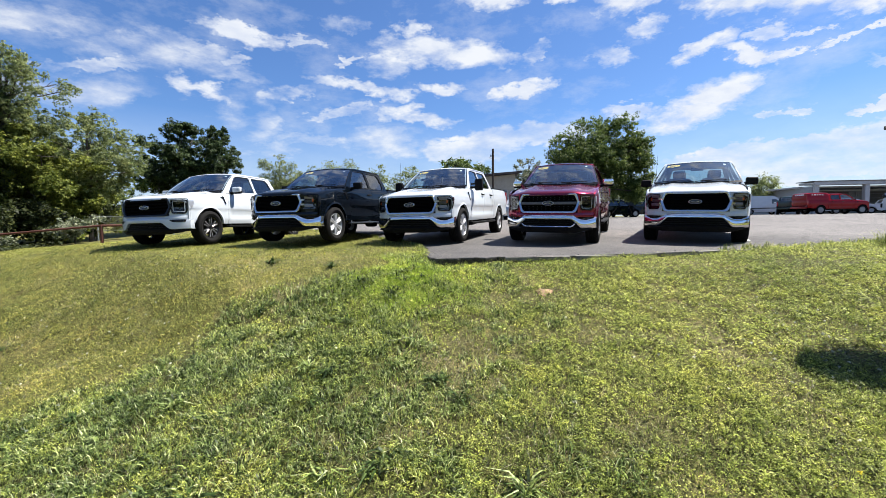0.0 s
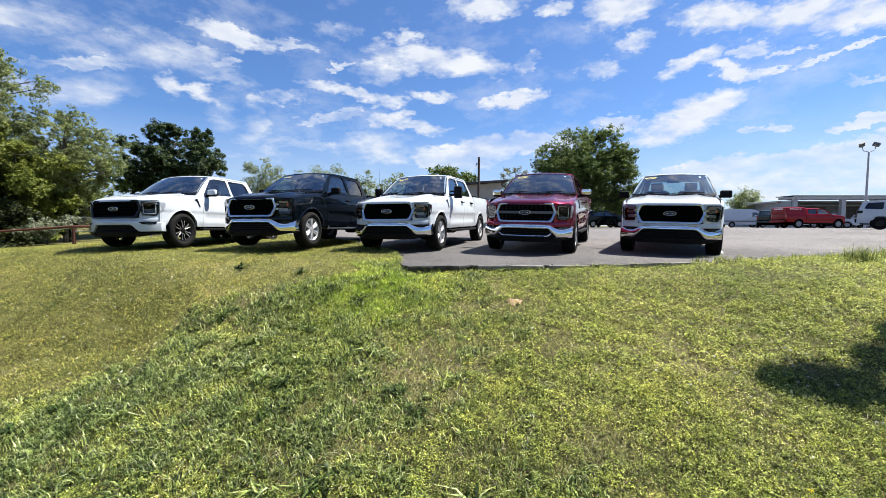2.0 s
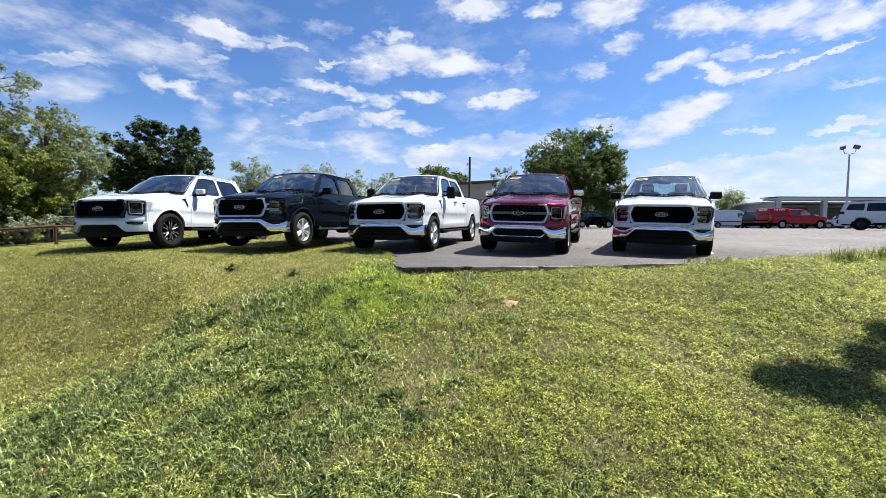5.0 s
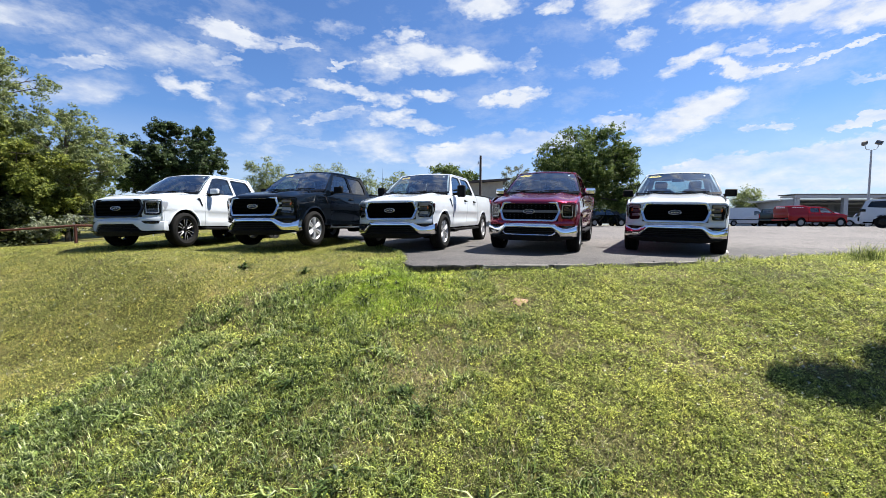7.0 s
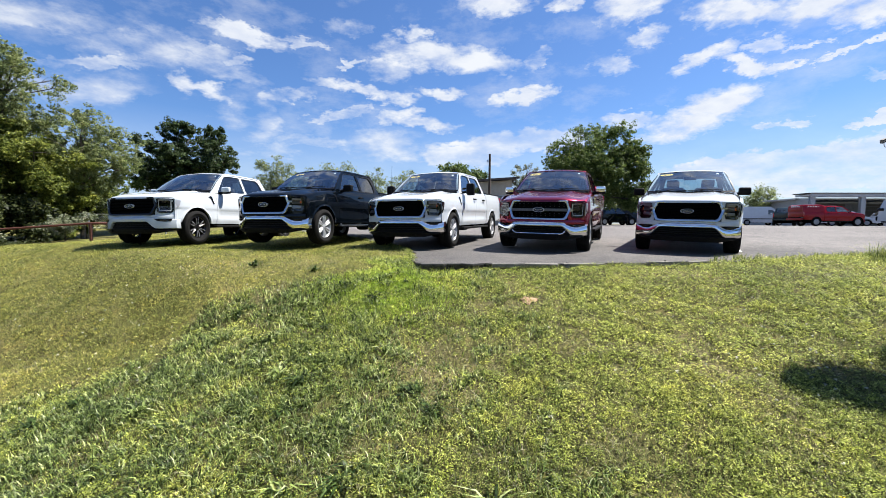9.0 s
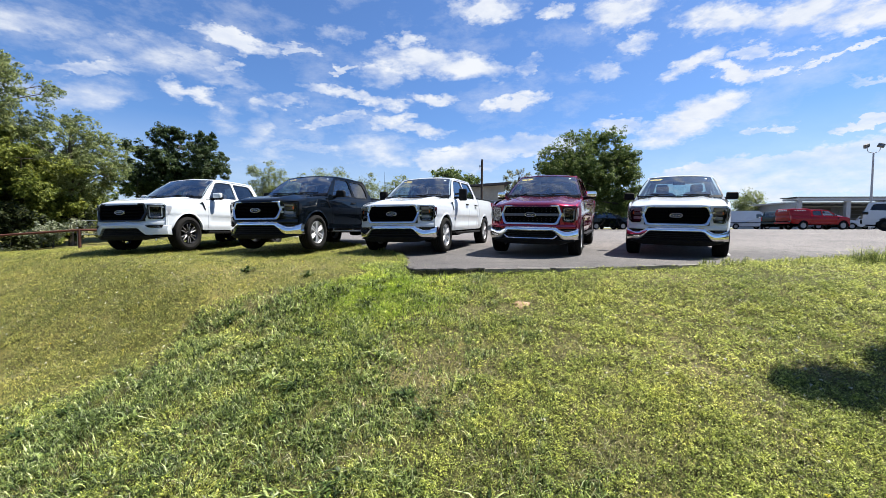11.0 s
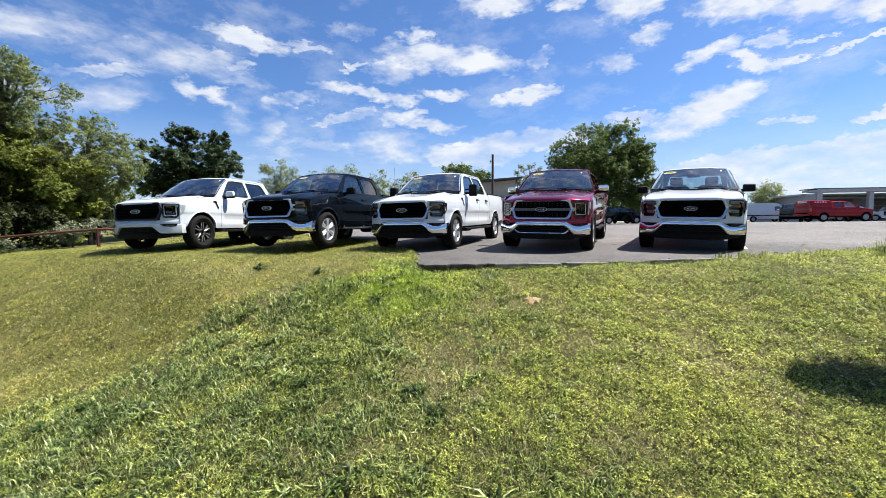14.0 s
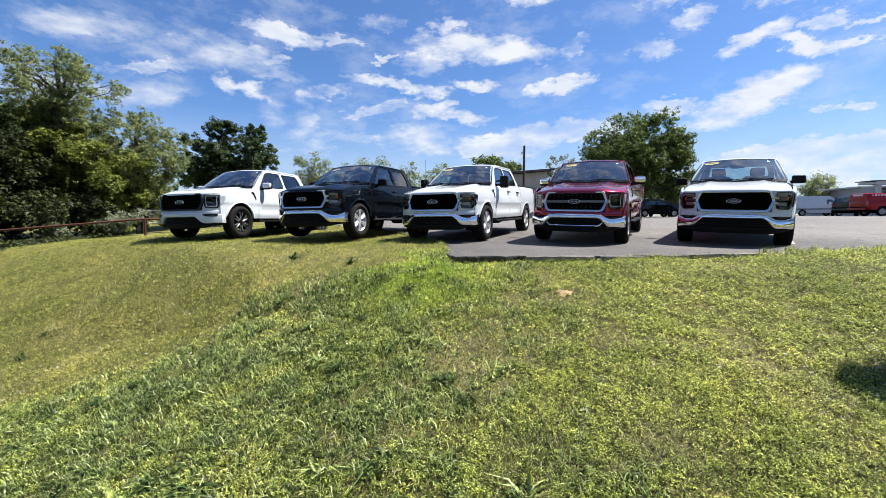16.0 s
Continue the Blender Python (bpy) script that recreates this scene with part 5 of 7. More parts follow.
            tube(bm, [(s * 0.90, 0.86, 1.30), (s * 1.00, 0.87, 1.315)], [0.05, 0.035], 8)
        mi = P("side_mirror", bm, {"black": BLACK, "body": colour}.get(mirror, BLACK))
        if cap is not None:
            bm = bmesh.new()
            box(bm, (s * 1.105, 0.875, 1.395), (0.235, 0.12, 0.15), 0.05, 3)
            part("mirror_cap", bm, CHROME if cap == "chrome" else colour, mi, "chrome mirror cap" if cap == "chrome" else "")
        bm = bmesh.new()
        box(bm, (s * 1.105, 0.95 if not tow else 0.963, 1.38), (0.19, 0.012, 0.13 if not tow else 0.22), 0.004)
        part("mirror_glass", bm, MIRROR, mi)
        for y in (0.0, AXLE):
            if far:
                add_far_wheel(t, s * 0.865, y, rim, 0.412)
            else:
                add_wheel(t, s * 0.865, y, rim)
    return t


TRUCKS = {}


def place(x, y, z, yaw, pitch, roll):
    return pose(x, y, z + EYE_Z, pitch, roll, yaw)


TRUCKS["a"] = build_truck(place(-7.53, 10.03, -0.57, -7.84, -0.29, -0.92), "white crew-cab pickup with black grille and black wheels on grass", WHITE,
                          "sport", "black", "black", "body", "body", "black", False, "led")
TRUCKS["b"] = build_truck(place(-4.28, 9.96, -0.52, -14.11, 0.08, -0.21), "dark navy crew-cab pickup with chrome bumper parked on the grass", NAVY,
                          "xlt", "alloy", "black", None, "chrome", "chrome")
TRUCKS["c"] = build_truck(place(-1.22, 10.19, -0.58, -17.34, 1.12, -0.25), "white crew-cab pickup with chrome grille and black tow mirrors", WHITE,
                          "xlt", "alloy", "black", None, "chrome", "black", True, "halogen", True)
TRUCKS["d"] = build_truck(place(1.86, 9.91, -0.59, -20.67, 2.04, 1.28), "ruby red crew-cab pickup with chrome grille and mirror caps", RED,
                          "lariat", "alloy", "black", "chrome", "chrome", "black", True, "led")
TRUCKS["e"] = build_truck(place(4.97, 9.78, -0.62, -27.24, 1.52, 1.52), "white pickup with chrome grille and sun glinting on its roof", WHITE,
                          "xlt", "alloy", "black", None, "chrome", "black", True, "halogen", False, True)

# ---- trees ----
def leaf_cloud(rng, centres, radii, count, size, flat=0.75):
    """Three-cornered leaves scattered in clumps, each with its own turn."""
    k = rng.integers(0, len(centres), count)
    v = rng.normal(size=(count, 3))
    v /= np.linalg.norm(v, axis=1)[:, None]
    r = radii[k] * rng.uniform(0.15, 1.0, count) ** 0.45
    pos = centres[k] + v * r[:, None] * np.array([1, 1, flat])
    nrm = v * 0.7 + np.array([0.15, -0.1, 0.8]) + rng.normal(size=(count, 3)) * 0.55
    nrm /= np.linalg.norm(nrm, axis=1)[:, None]
    a = np.cross(nrm, rng.normal(size=(count, 3)))
    a /= np.linalg.norm(a, axis=1)[:, None] + 1e-9
    b = np.cross(nrm, a)
    L = size * rng.uniform(0.6, 1.35, count)[:, None]
    p0, p2 = pos - a * L, pos + a * L
    p1 = pos + b * L * 0.9 + nrm * L * 0.15
    verts = np.stack([p0, p1, p2], 1).reshape(-1, 3)
    return verts, np.arange(count * 3).reshape(-1, 3)


def tree(name, label, x, y, z, height, spread, low, leaves, size, leaf, bark, seed, clumps=46, clump=0.30, lean=(0, 0), trunk=None, extra=(), limbs=16, category="tree", group="", uneven=1.0):
    """A tapered trunk, forking limbs and an uneven crown of leaf clumps carried by them."""
    rng = np.random.default_rng(seed)
    rnd = random.Random(seed)
    t = thing(name, pose(x, y, z), label, category, group)
    bm = bmesh.new()
    tr = trunk or height * 0.024
    mid_z, half_z = (low + height) / 2, (height - low) / 2
    axis = lambda h: Vector((lean[0] * h / height, lean[1] * h / height, h))
    spine = [axis(-0.3), axis(0.15), axis(mid_z * 0.5), axis(mid_z * 0.8) + Vector((tr, 0, 0)), axis(mid_z + half_z * 0.25) + Vector((-tr, tr, 0)), axis(mid_z + half_z * 0.7) + Vector((tr * 3, -tr * 2, 0))]
    tube(bm, spine, [tr * 1.6, tr * 1.15, tr, tr * 0.85, tr * 0.5, tr * 0.08], 9)
    # uneven outline: three or four lobes
    lobes = [(rnd.uniform(0, math.tau), rnd.uniform(-0.5, 0.9), rnd.uniform(0.12, 0.30) * uneven) for _ in range(5)]
    centres, radii = [], []
    for i in range(clumps):
        v = Vector((rnd.gauss(0, 1), rnd.gauss(0, 1), rnd.gauss(0, 1))).normalized()
        g = 0.86
        for la, lz, lw in lobes:
            d = Vector((math.cos(la), math.sin(la), lz)).normalized()
            g += lw * max(0, v.dot(d) - 0.6) / 0.4
        r = g * (rnd.random() ** 0.42)
        taper = 1.0 if v.z > 0 else 1.0 - 0.25 * -v.z
        c = axis(mid_z + v.z * r * half_z) + Vector((v.x * r * spread * taper, v.y * r * spread * taper, 0))
        centres.append(c)
        radii.append(spread * clump * rnd.uniform(0.65, 1.25))
    for i in range(min(limbs, clumps)):
        c = centres[i]
        h0 = max(low * 0.7, min(c.z - 0.25 * (c - axis(c.z)).length, height * 0.8)) * rnd.uniform(0.75, 0.95)
        base = axis(h0)
        r0 = tr * 0.5 * (1 - 0.5 * h0 / height)
        k1 = base.lerp(c, 0.4) + Vector((rnd.uniform(-0.1, 0.1), rnd.uniform(-0.1, 0.1), 0.10)) * spread * 0.4
        k2 = base.lerp(c, 0.75) + Vector((rnd.uniform(-0.1, 0.1), rnd.uniform(-0.1, 0.1), 0.08)) * spread * 0.4
        tube(bm, [base, k1, k2, c], [r0, r0 * 0.7, r0 * 0.4, r0 * 0.1], 6)
        for _ in range(3):
            q = k2 + Vector((rnd.gauss(0, 1), rnd.gauss(0, 1), rnd.uniform(0, 1.2))).normalized() * spread * rnd.uniform(0.15, 0.35)
            tube(bm, [k2, k2.lerp(q, 0.5) + Vector((0, 0, 0.03)), q], [r0 * 0.32, r0 * 0.2, r0 * 0.05], 5)
    extra_end = None
    for (ex, ey, ez, er) in extra:
        c = Vector((ex, ey, ez))
        base = extra_end if extra_end else axis(min(ez * 0.7, height * 0.7))
        extra_end = c
        tube(bm, [base, base.lerp(c, 0.5) + Vector((0, 0, 0.06)), c], [tr * 0.28, tr * 0.2, tr * 0.15], 6)
        for _ in range(10):
            centres.append(c + Vector((rnd.gauss(0, 1), rnd.gauss(0, 1), rnd.gauss(0, 0.8))).normalized() * er * rnd.uniform(0.3, 0.75))
            radii.append(er * 0.5)
    part("trunk", bm, bark, t)
    C, Rr = np.array([tuple(c) for c in centres]), np.array(radii)
    # sprays of leaves inside each clump
    n2 = len(C) * 18
    k = rng.integers(0, len(C), n2)
    v = rng.normal(size=(n2, 3))
    v /= np.linalg.norm(v, axis=1)[:, None]
    C2 = C[k] + v * (Rr[k] * rng.uniform(0.3, 1.05, n2))[:, None] * np.array([1, 1, 0.8])
    R2 = size * 2.4 * rng.uniform(0.6, 1.5, n2)
    verts, faces = leaf_cloud(rng, C2, R2, leaves, size)
    crown = new("crown", array_mesh("crown", verts, faces, leaf))
    crown.parent = t
    return t


def gz(x, y):
    return float(ground_z(x, y))


tree("oak_tree", "large dark green oak with a dense rounded crown", -23.4, 32.6, 0.3, 8.3, 4.3, 0.8, 80000, 0.095, LEAF_OAK, DARKBARK, 3, 64, 0.26)
tree("shade_tree", "broad leafy green shade tree behind the parked trucks", 10.6, 36.0, 0.6, 9.0, 4.55, 0.2, 110000, 0.085, LEAF_MID, DARKBARK, 8, 230, 0.21, uneven=0.12, extra=((3.2, -0.8, 2.7, 1.25), (2.2, -2.2, 1.9, 1.2), (-2.4, -1.8, 2.4, 1.2), (3.0, -1.2, 4.3, 1.3), (2.5, -1.8, 5.6, 1.2), (-2.9, -1.2, 4.2, 1.2), (0.6, -2.6, 3.2, 1.3)))
WOOD = "trees of the wood edge"
def wood(name, label, x, y, *rest, **kw):
    return tree(name, label, x, y, gz(x, y) - 0.05, *rest, group=WOOD, **kw)


wood("tall_tree", "tall thinly leafed tree with bare crooked limbs", -24.8, 20.4, 10.7, 2.9, 5.0, 44000, 0.055, LEAF_PALE, DARKBARK, 12, 130, 0.20, (0.8, 0), limbs=44, trunk=0.15)
wood("pale_tree", "airy tree with pale young leaves", -21.9, 22.6, 7.9, 2.7, 1.4, 56000, 0.058, LEAF_PALE, BARK, 21, 120, 0.25, (0.2, 0), limbs=26, trunk=0.11, uneven=0.5)
wood("wood_tree", "yellow-green leafy tree at the wood edge", -25.2, 20.6, 8.4, 3.3, 0.8, 56000, 0.085, LEAF_SPRING, DARKBARK, 33, 110, 0.20)
wood("wood_tree", "shaded leafy tree at the wood edge", -22.2, 20.2, 5.6, 2.6, 0.3, 40000, 0.08, LEAF_SPRING, DARKBARK, 34, 70, 0.22)
# LEAF_DARK trees carry the wood's inner shade in their leaf colour
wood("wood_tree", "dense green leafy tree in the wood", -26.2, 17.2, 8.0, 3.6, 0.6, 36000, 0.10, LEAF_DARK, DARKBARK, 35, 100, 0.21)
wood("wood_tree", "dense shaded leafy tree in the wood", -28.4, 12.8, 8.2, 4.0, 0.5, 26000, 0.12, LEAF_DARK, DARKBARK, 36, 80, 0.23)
wood("wood_tree", "dense green leafy tree in the wood", -30.5, 24.5, 8.2, 4.2, 0.7, 9000, 0.19, LEAF_MID, DARKBARK, 37, 60, 0.26)
wood("wood_tree", "dense shaded leafy tree in the wood", -30.0, 18.5, 8.6, 4.2, 0.7, 9000, 0.19, LEAF_MID, DARKBARK, 38, 60, 0.26)
wood("wood_tree", "yellow-green leafy tree at the wood edge", -24.0, 25.0, 5.0, 2.4, 0.4, 13000, 0.10, LEAF_SPRING, DARKBARK, 39, 60, 0.22)
wood("wood_tree", "dense shaded leafy tree in the wood", -27.5, 27.5, 6.0, 3.4, 0.5, 12000, 0.14, LEAF_MID, DARKBARK, 40, 60, 0.24)
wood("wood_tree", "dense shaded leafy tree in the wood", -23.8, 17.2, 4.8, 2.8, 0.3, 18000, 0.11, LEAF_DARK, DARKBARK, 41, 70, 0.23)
# most of these bushes use the leaves darkened for shade
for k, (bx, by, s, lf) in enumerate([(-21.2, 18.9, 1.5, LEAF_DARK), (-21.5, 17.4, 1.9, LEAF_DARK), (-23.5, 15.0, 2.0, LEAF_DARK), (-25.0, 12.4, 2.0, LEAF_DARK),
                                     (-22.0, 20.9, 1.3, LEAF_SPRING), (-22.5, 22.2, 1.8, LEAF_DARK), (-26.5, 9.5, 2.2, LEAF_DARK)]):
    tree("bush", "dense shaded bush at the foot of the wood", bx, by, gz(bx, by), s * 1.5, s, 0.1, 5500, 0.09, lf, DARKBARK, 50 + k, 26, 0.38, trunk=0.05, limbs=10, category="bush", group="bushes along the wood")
tree("privet_bush", "flowering bush with pale grey-white blossom", -18.9, 18.6, gz(-18.9, 18.6), 1.55, 0.85, 0.1, 3600, 0.06, PRIVET, DARKBARK, 70, 18, 0.36, trunk=0.03, limbs=8, category="bush")
tree("privet_bush", "flowering bush with pale grey-white blossom", -21.0, 17.0, gz(-21.0, 17.0), 0.8, 0.6, 0.1, 2600, 0.06, PRIVET, DARKBARK, 71, 16, 0.36, trunk=0.03, limbs=8, category="bush")
BACK = "young trees behind the lot"
# the pale leaf colour here also carries the haze of the distance
tree("young_tree", "young tree with light spring leaves", -20.9, 45.0, 0.5, 7.7, 2.3, 1.2, 16000, 0.075, LEAF_PALE, BARK, 81, 90, 0.33, limbs=18, group=BACK, uneven=0.5, trunk=0.09)
tree("young_tree", "young tree with light spring leaves", -18.3, 46.0, 0.5, 6.3, 1.6, 1.2, 6000, 0.075, LEAF_PALE, BARK, 80, 60, 0.33, limbs=18, group=BACK, trunk=0.07)
tree("young_tree", "thinly leafed young tree", -14.2, 46.0, 0.5, 7.3, 2.3, 1.6, 10000, 0.075, LEAF_PALE, BARK, 82, 80, 0.31, limbs=18, group=BACK, uneven=0.6, trunk=0.08)
tree("young_tree", "thinly leafed young tree", -10.4, 47.0, 0.5, 6.7, 1.6, 1.6, 6000, 0.075, LEAF_PALE, BARK, 83, 60, 0.32, limbs=14, group=BACK, trunk=0.07)
tree("young_tree", "young tree with pale yellow-green leaves", -7.0, 45.0, 0.5, 6.1, 1.8, 1.0, 7000, 0.08, LEAF_PALE, BARK, 84, 60, 0.3, limbs=16, group=BACK, trunk=0.07)
tree("leafy_tree", "dark green leafy tree behind the shed", -0.4, 42.5, 0.5, 6.7, 2.7, 2.0, 10000, 0.12, LEAF_MID, DARKBARK, 85, 36, 0.28, group=BACK)
tree("blossom_tree", "small thin tree with white blossom", 6.0, 44.0, 0.55, 6.4, 1.9, 1.8, 6500, 0.08, PRIVET, BARK, 86, 50, 0.22, limbs=24, group=BACK)
tree("young_tree", "yellow-green tree behind the delivery van", 44.5, 66.0, 0.55, 6.2, 2.7, 1.0, 9000, 0.11, LEAF_PALE, BARK, 87, 80, 0.3, group=BACK, trunk=0.08, uneven=0.5)
tree("young_tree", "young tree with pale spring leaves", 17.5, 47.0, 0.55, 4.4, 2.8, 0.4, 9000, 0.12, LEAF_PALE, BARK, 88, 34, 0.3, group=BACK)
# an unseen tree added beside the camera; its limb clumps cast the bank's shadow
tree("shadow_tree", "unseen dense leafy tree added to shade the bank", 12.3, 4.9, gz(12.3, 4.9), 7.4, 1.5, 3.8, 16000, 0.07, LEAF_MID, BARK, 95, 36, 0.36,
     extra=((-2.51, 2.16, 5.9, 0.30), (-3.73, 1.41, 5.9, 0.24), (-4.36, 1.0, 5.9, 0.15), (-4.96, 0.59, 5.9, 0.19), (-5.27, 0.62, 5.9, 0.24), (-5.55, 0.69, 5.9, 0.17)))


def reflection_wood():
    """Unseen belt of woodland added behind the camera for reflections; closes the view."""
    rng = np.random.default_rng(77)
    n = 420
    a = rng.uniform(math.radians(100), math.radians(260), n)
    r = rng.uniform(60, 75, n)
    c = np.stack([np.sin(a) * r, np.cos(a) * r, rng.uniform(-1.5, 6.5, n)], 1)
    v, f = leaf_cloud(rng, c, rng.uniform(2.0, 3.4, n), 18000, 0.8)
    ob = new("reflection_wood", array_mesh("reflection_wood", v, f, LEAF_MID))
    return tagged(ob, "unseen belt of green woodland added behind the camera", "wood", kind="stuff")


reflection_wood()


def undergrowth():
    """Low growth in the ditch before the wood, leaves toned dark for shade."""
    rng = np.random.default_rng(78)
    n = 3000
    x, y = rng.uniform(-27, -15.5, n), rng.uniform(8.5, 21.0, n)
    ok = x < -17.2 - 0.55 * (y - 12.7)
    x, y = x[ok], y[ok]
    c = np.stack([x, y, ground_z(x, y) + 0.04], 1)
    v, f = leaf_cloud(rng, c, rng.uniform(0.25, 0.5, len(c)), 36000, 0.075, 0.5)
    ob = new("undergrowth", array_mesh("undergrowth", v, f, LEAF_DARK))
    return tagged(ob, "low undergrowth in the ditch, its leaves darkened for tree shade", "undergrowth", kind="stuff")


undergrowth()


# ---- far vehicles ----
def arc(yc, zc, r, n=9):
    return [(yc + math.cos(math.pi * k / n) * r, zc + math.sin(math.pi * k / n) * r) for k in range(n + 1)]


def build_vehicle(name, m, label, category, colour, upper, width, axles, wheel_r, windows, belt, tumble=0.16, low=0.32, glass=PRIVACY, rim="alloy", lamps=None):
    """A road vehicle from its side outline: upper runs from the front bumper over the roof to the tail, as (y, z)."""
    t = thing(name, m, label, category, "vehicles parked on the far lot")
    half = width / 2
    y_front, y_rear = upper[0][0], upper[-1][0]

    def X(y, z):
        x = half - tumble * max(0, z - belt) - 0.10 * max(0, low + 0.25 - z) ** 1.0
        x -= 0.10 * max(0, (y_front + 0.45 - y) / 0.45) ** 2 + 0.05 * max(0, (y - y_rear + 0.35) / 0.35) ** 2
        return x
    bottom = [(y_rear, low + 0.08)]
    for yc in sorted(axles, reverse=True):
        bottom += arc(yc, wheel_r, wheel_r + 0.07)
    bottom += [(y_front, low)]
    outline = list(upper) + bottom
    for s in (1, -1):
        bm = bmesh.new()
        plate(bm, outline, [round_poly(w, 0.05) for w in windows], lambda y, z: (s * X(y, z), y, z), (-s * 0.04, 0, 0))
        part("body_side", bm, colour, t, smooth=False)
        for w in windows:
            bm = bmesh.new()
            plate(bm, round_poly(w, 0.05), [], lambda y, z: (s * (X(y, z) - 0.02), y, z), None)
            part("window_pane", bm, glass, t)
        for yc in axles:
            add_far_wheel(t, s * (half - 0.12), yc, rim, wheel_r)
    bm = bmesh.new()
    rows = []
    ends = [(y_front, low)] + list(upper) + [(y_rear, low + 0.08)]
    for (a, b) in zip(ends, ends[1:]):
        for k in range(4):
            y, z = a[0] + (b[0] - a[0]) * k / 4, a[1] + (b[1] - a[1]) * k / 4
            rows.append([(u * X(y, z), y - (0.05 * (1 - u * u) if y < y_front + 0.5 else 0), z + 0.03 * (1 - u * u)) for u in np.linspace(-1, 1, 9)])
    sheet(bm, rows)
    part("body_shell", bm, colour, t)
    bm = bmesh.new()
    box(bm, (0, (y_front + y_rear) / 2, low + 0.12), (width - 0.25, (y_rear - y_front) - 0.3, 0.26), 0.03)
    part("underbody", bm, UNDER, t)
    return t


def glazing(t, name, p0, p1, w0, w1, glass=PRIVACY):
    """A sloping pane across the vehicle between two points of its outline."""
    bm = bmesh.new()
    d = (Vector((p1[0], p1[1])) - Vector((p0[0], p0[1]))).normalized()
    n = Vector((d.y, -d.x)) * (0.035 if p0[0] < p1[0] else 0.035)
    sg = -1 if name == "windshield" else 1
    rows = []
    for k in range(5):
        y, z, w = p0[0] + (p1[0] - p0[0]) * k / 4, p0[1] + (p1[1] - p0[1]) * k / 4, w0 + (w1 - w0) * k / 4
        rows.append([(u * w, y + sg * 0.03, z + 0.03 * (1 - u * u) + 0.012) for u in np.linspace(-1, 1, 7)])
    sheet(bm, rows)
    return part(name, bm, glass, t)


def block_part(t, name, c, s, mat, bevel=0.015, label=""):
    bm = bmesh.new()
    box(bm, c, s, bevel)
    return part(name, bm, mat, t, label)


# red utility pickup with a tall closed bed
red = build_truck(pose(36.6, 42.5, 0.446, 0, 0, 90), "red utility pickup with a tall red service canopy", FLEET_RED, "xlt", "alloy", "black", None, "body", "black", False, far=True)
red["group"] = "vehicles parked on the far lot"
bm = bmesh.new()
rows = []
for y, top in ((3.02, 1.86), (3.06, 1.98), (3.3, 2.02), (4.7, 2.02), (4.9, 1.98), (4.95, 1.90)):
    rows.append([(-0.96, y, 1.36), (-0.94, y, 1.7), (-0.86, y, top - 0.04), (-0.78, y, top), (0.78, y, top), (0.86, y, top - 0.04), (0.94, y, 1.7), (0.96, y, 1.36)])
sheet(bm, rows)
for r in (rows[0], rows[-1]):
    bm.faces.new([bm.verts.new(p) for p in r])
canopy = part("canopy", bm, FLEET_RED, red, "red moulded service canopy")
for s in (1, -1):
    for k in range(5):
        bm = bmesh.new()
        box(bm, (s * 0.915, 3.55 + k * 0.23, 1.84), (0.02, 0.15 if k % 2 else 0.10, 0.10), 0.004, 1, None)
        part("lettering_bar", bm, PAPER, canopy, "plain white lettering bar")
for k in range(5):
    bm = bmesh.new()
    box(bm, (-0.46 + k * 0.23, 4.955, 1.86), (0.16, 0.012, 0.13), 0.003, 1)
    part("lettering_bar", bm, PAPER, canopy, "plain white lettering bar")
block_part(canopy, "rear_hatch", (0, 4.955, 1.58), (1.5, 0.02, 0.36), FLEET_RED)

van_top = [(-0.95, 0.45), (-0.97, 0.80), (-0.90, 0.97), (-0.25, 1.18), (0.10, 1.40), (0.72, 2.10), (1.0, 2.23), (1.6, 2.28), (4.6, 2.26), (4.95, 2.19), (5.02, 2.02), (5.02, 0.50)]
van = build_vehicle("delivery_van", pose(37.7, 54.0, 0.452, 0, 0, 90), "white panel delivery van", "van", WHITE, van_top, 2.05, (0.0, 3.75), 0.35,
                    [[(0.30, 1.34), (0.80, 1.86), (1.35, 1.86), (1.35, 1.34)]], 1.4, 0.13)
glazing(van, "windshield", (0.10, 1.54), (0.70, 2.25), 0.86, 0.78)
for s in (1, -1):
    block_part(van, "side_moulding", (s * 1.03, 2.6, 0.80), (0.02, 4.2, 0.10), BLACK)
    block_part(van, "side_mirror", (s * 1.16, 0.35, 1.52), (0.18, 0.14, 0.30), BLACK, 0.03)
    block_part(van, "headlamp", (s * 0.80, -0.86, 0.98), (0.30, 0.12, 0.24), LENS, 0.03)
    block_part(van, "tail_lamp", (s * 0.96, 5.0, 1.2), (0.12, 0.06, 0.5), TAILRED)

green = build_truck(pose(36.1, 50.1, 0.452, 0, 0, 145), "dark green pickup seen from behind", DKGREEN, "xlt", "alloy", "black", None, "body", "black", False, far=True)
green["group"] = "vehicles parked on the far lot"

suv_top = [(-0.90, 0.45), (-0.93, 0.75), (-0.88, 1.05), (-0.70, 1.12), (0.45, 1.24), (1.20, 1.78), (1.45, 1.84), (2.6, 1.87), (3.75, 1.81), (3.95, 1.74), (4.14, 1.15), (4.18, 0.60)]
suv_windows = [[(0.75, 1.24), (1.27, 1.70), (1.80, 1.74), (1.80, 1.24)], [(1.84, 1.24), (1.84, 1.74), (2.84, 1.75), (2.90, 1.24)], [(3.02, 1.28), (2.96, 1.74), (3.70, 1.70), (3.86, 1.34)]]
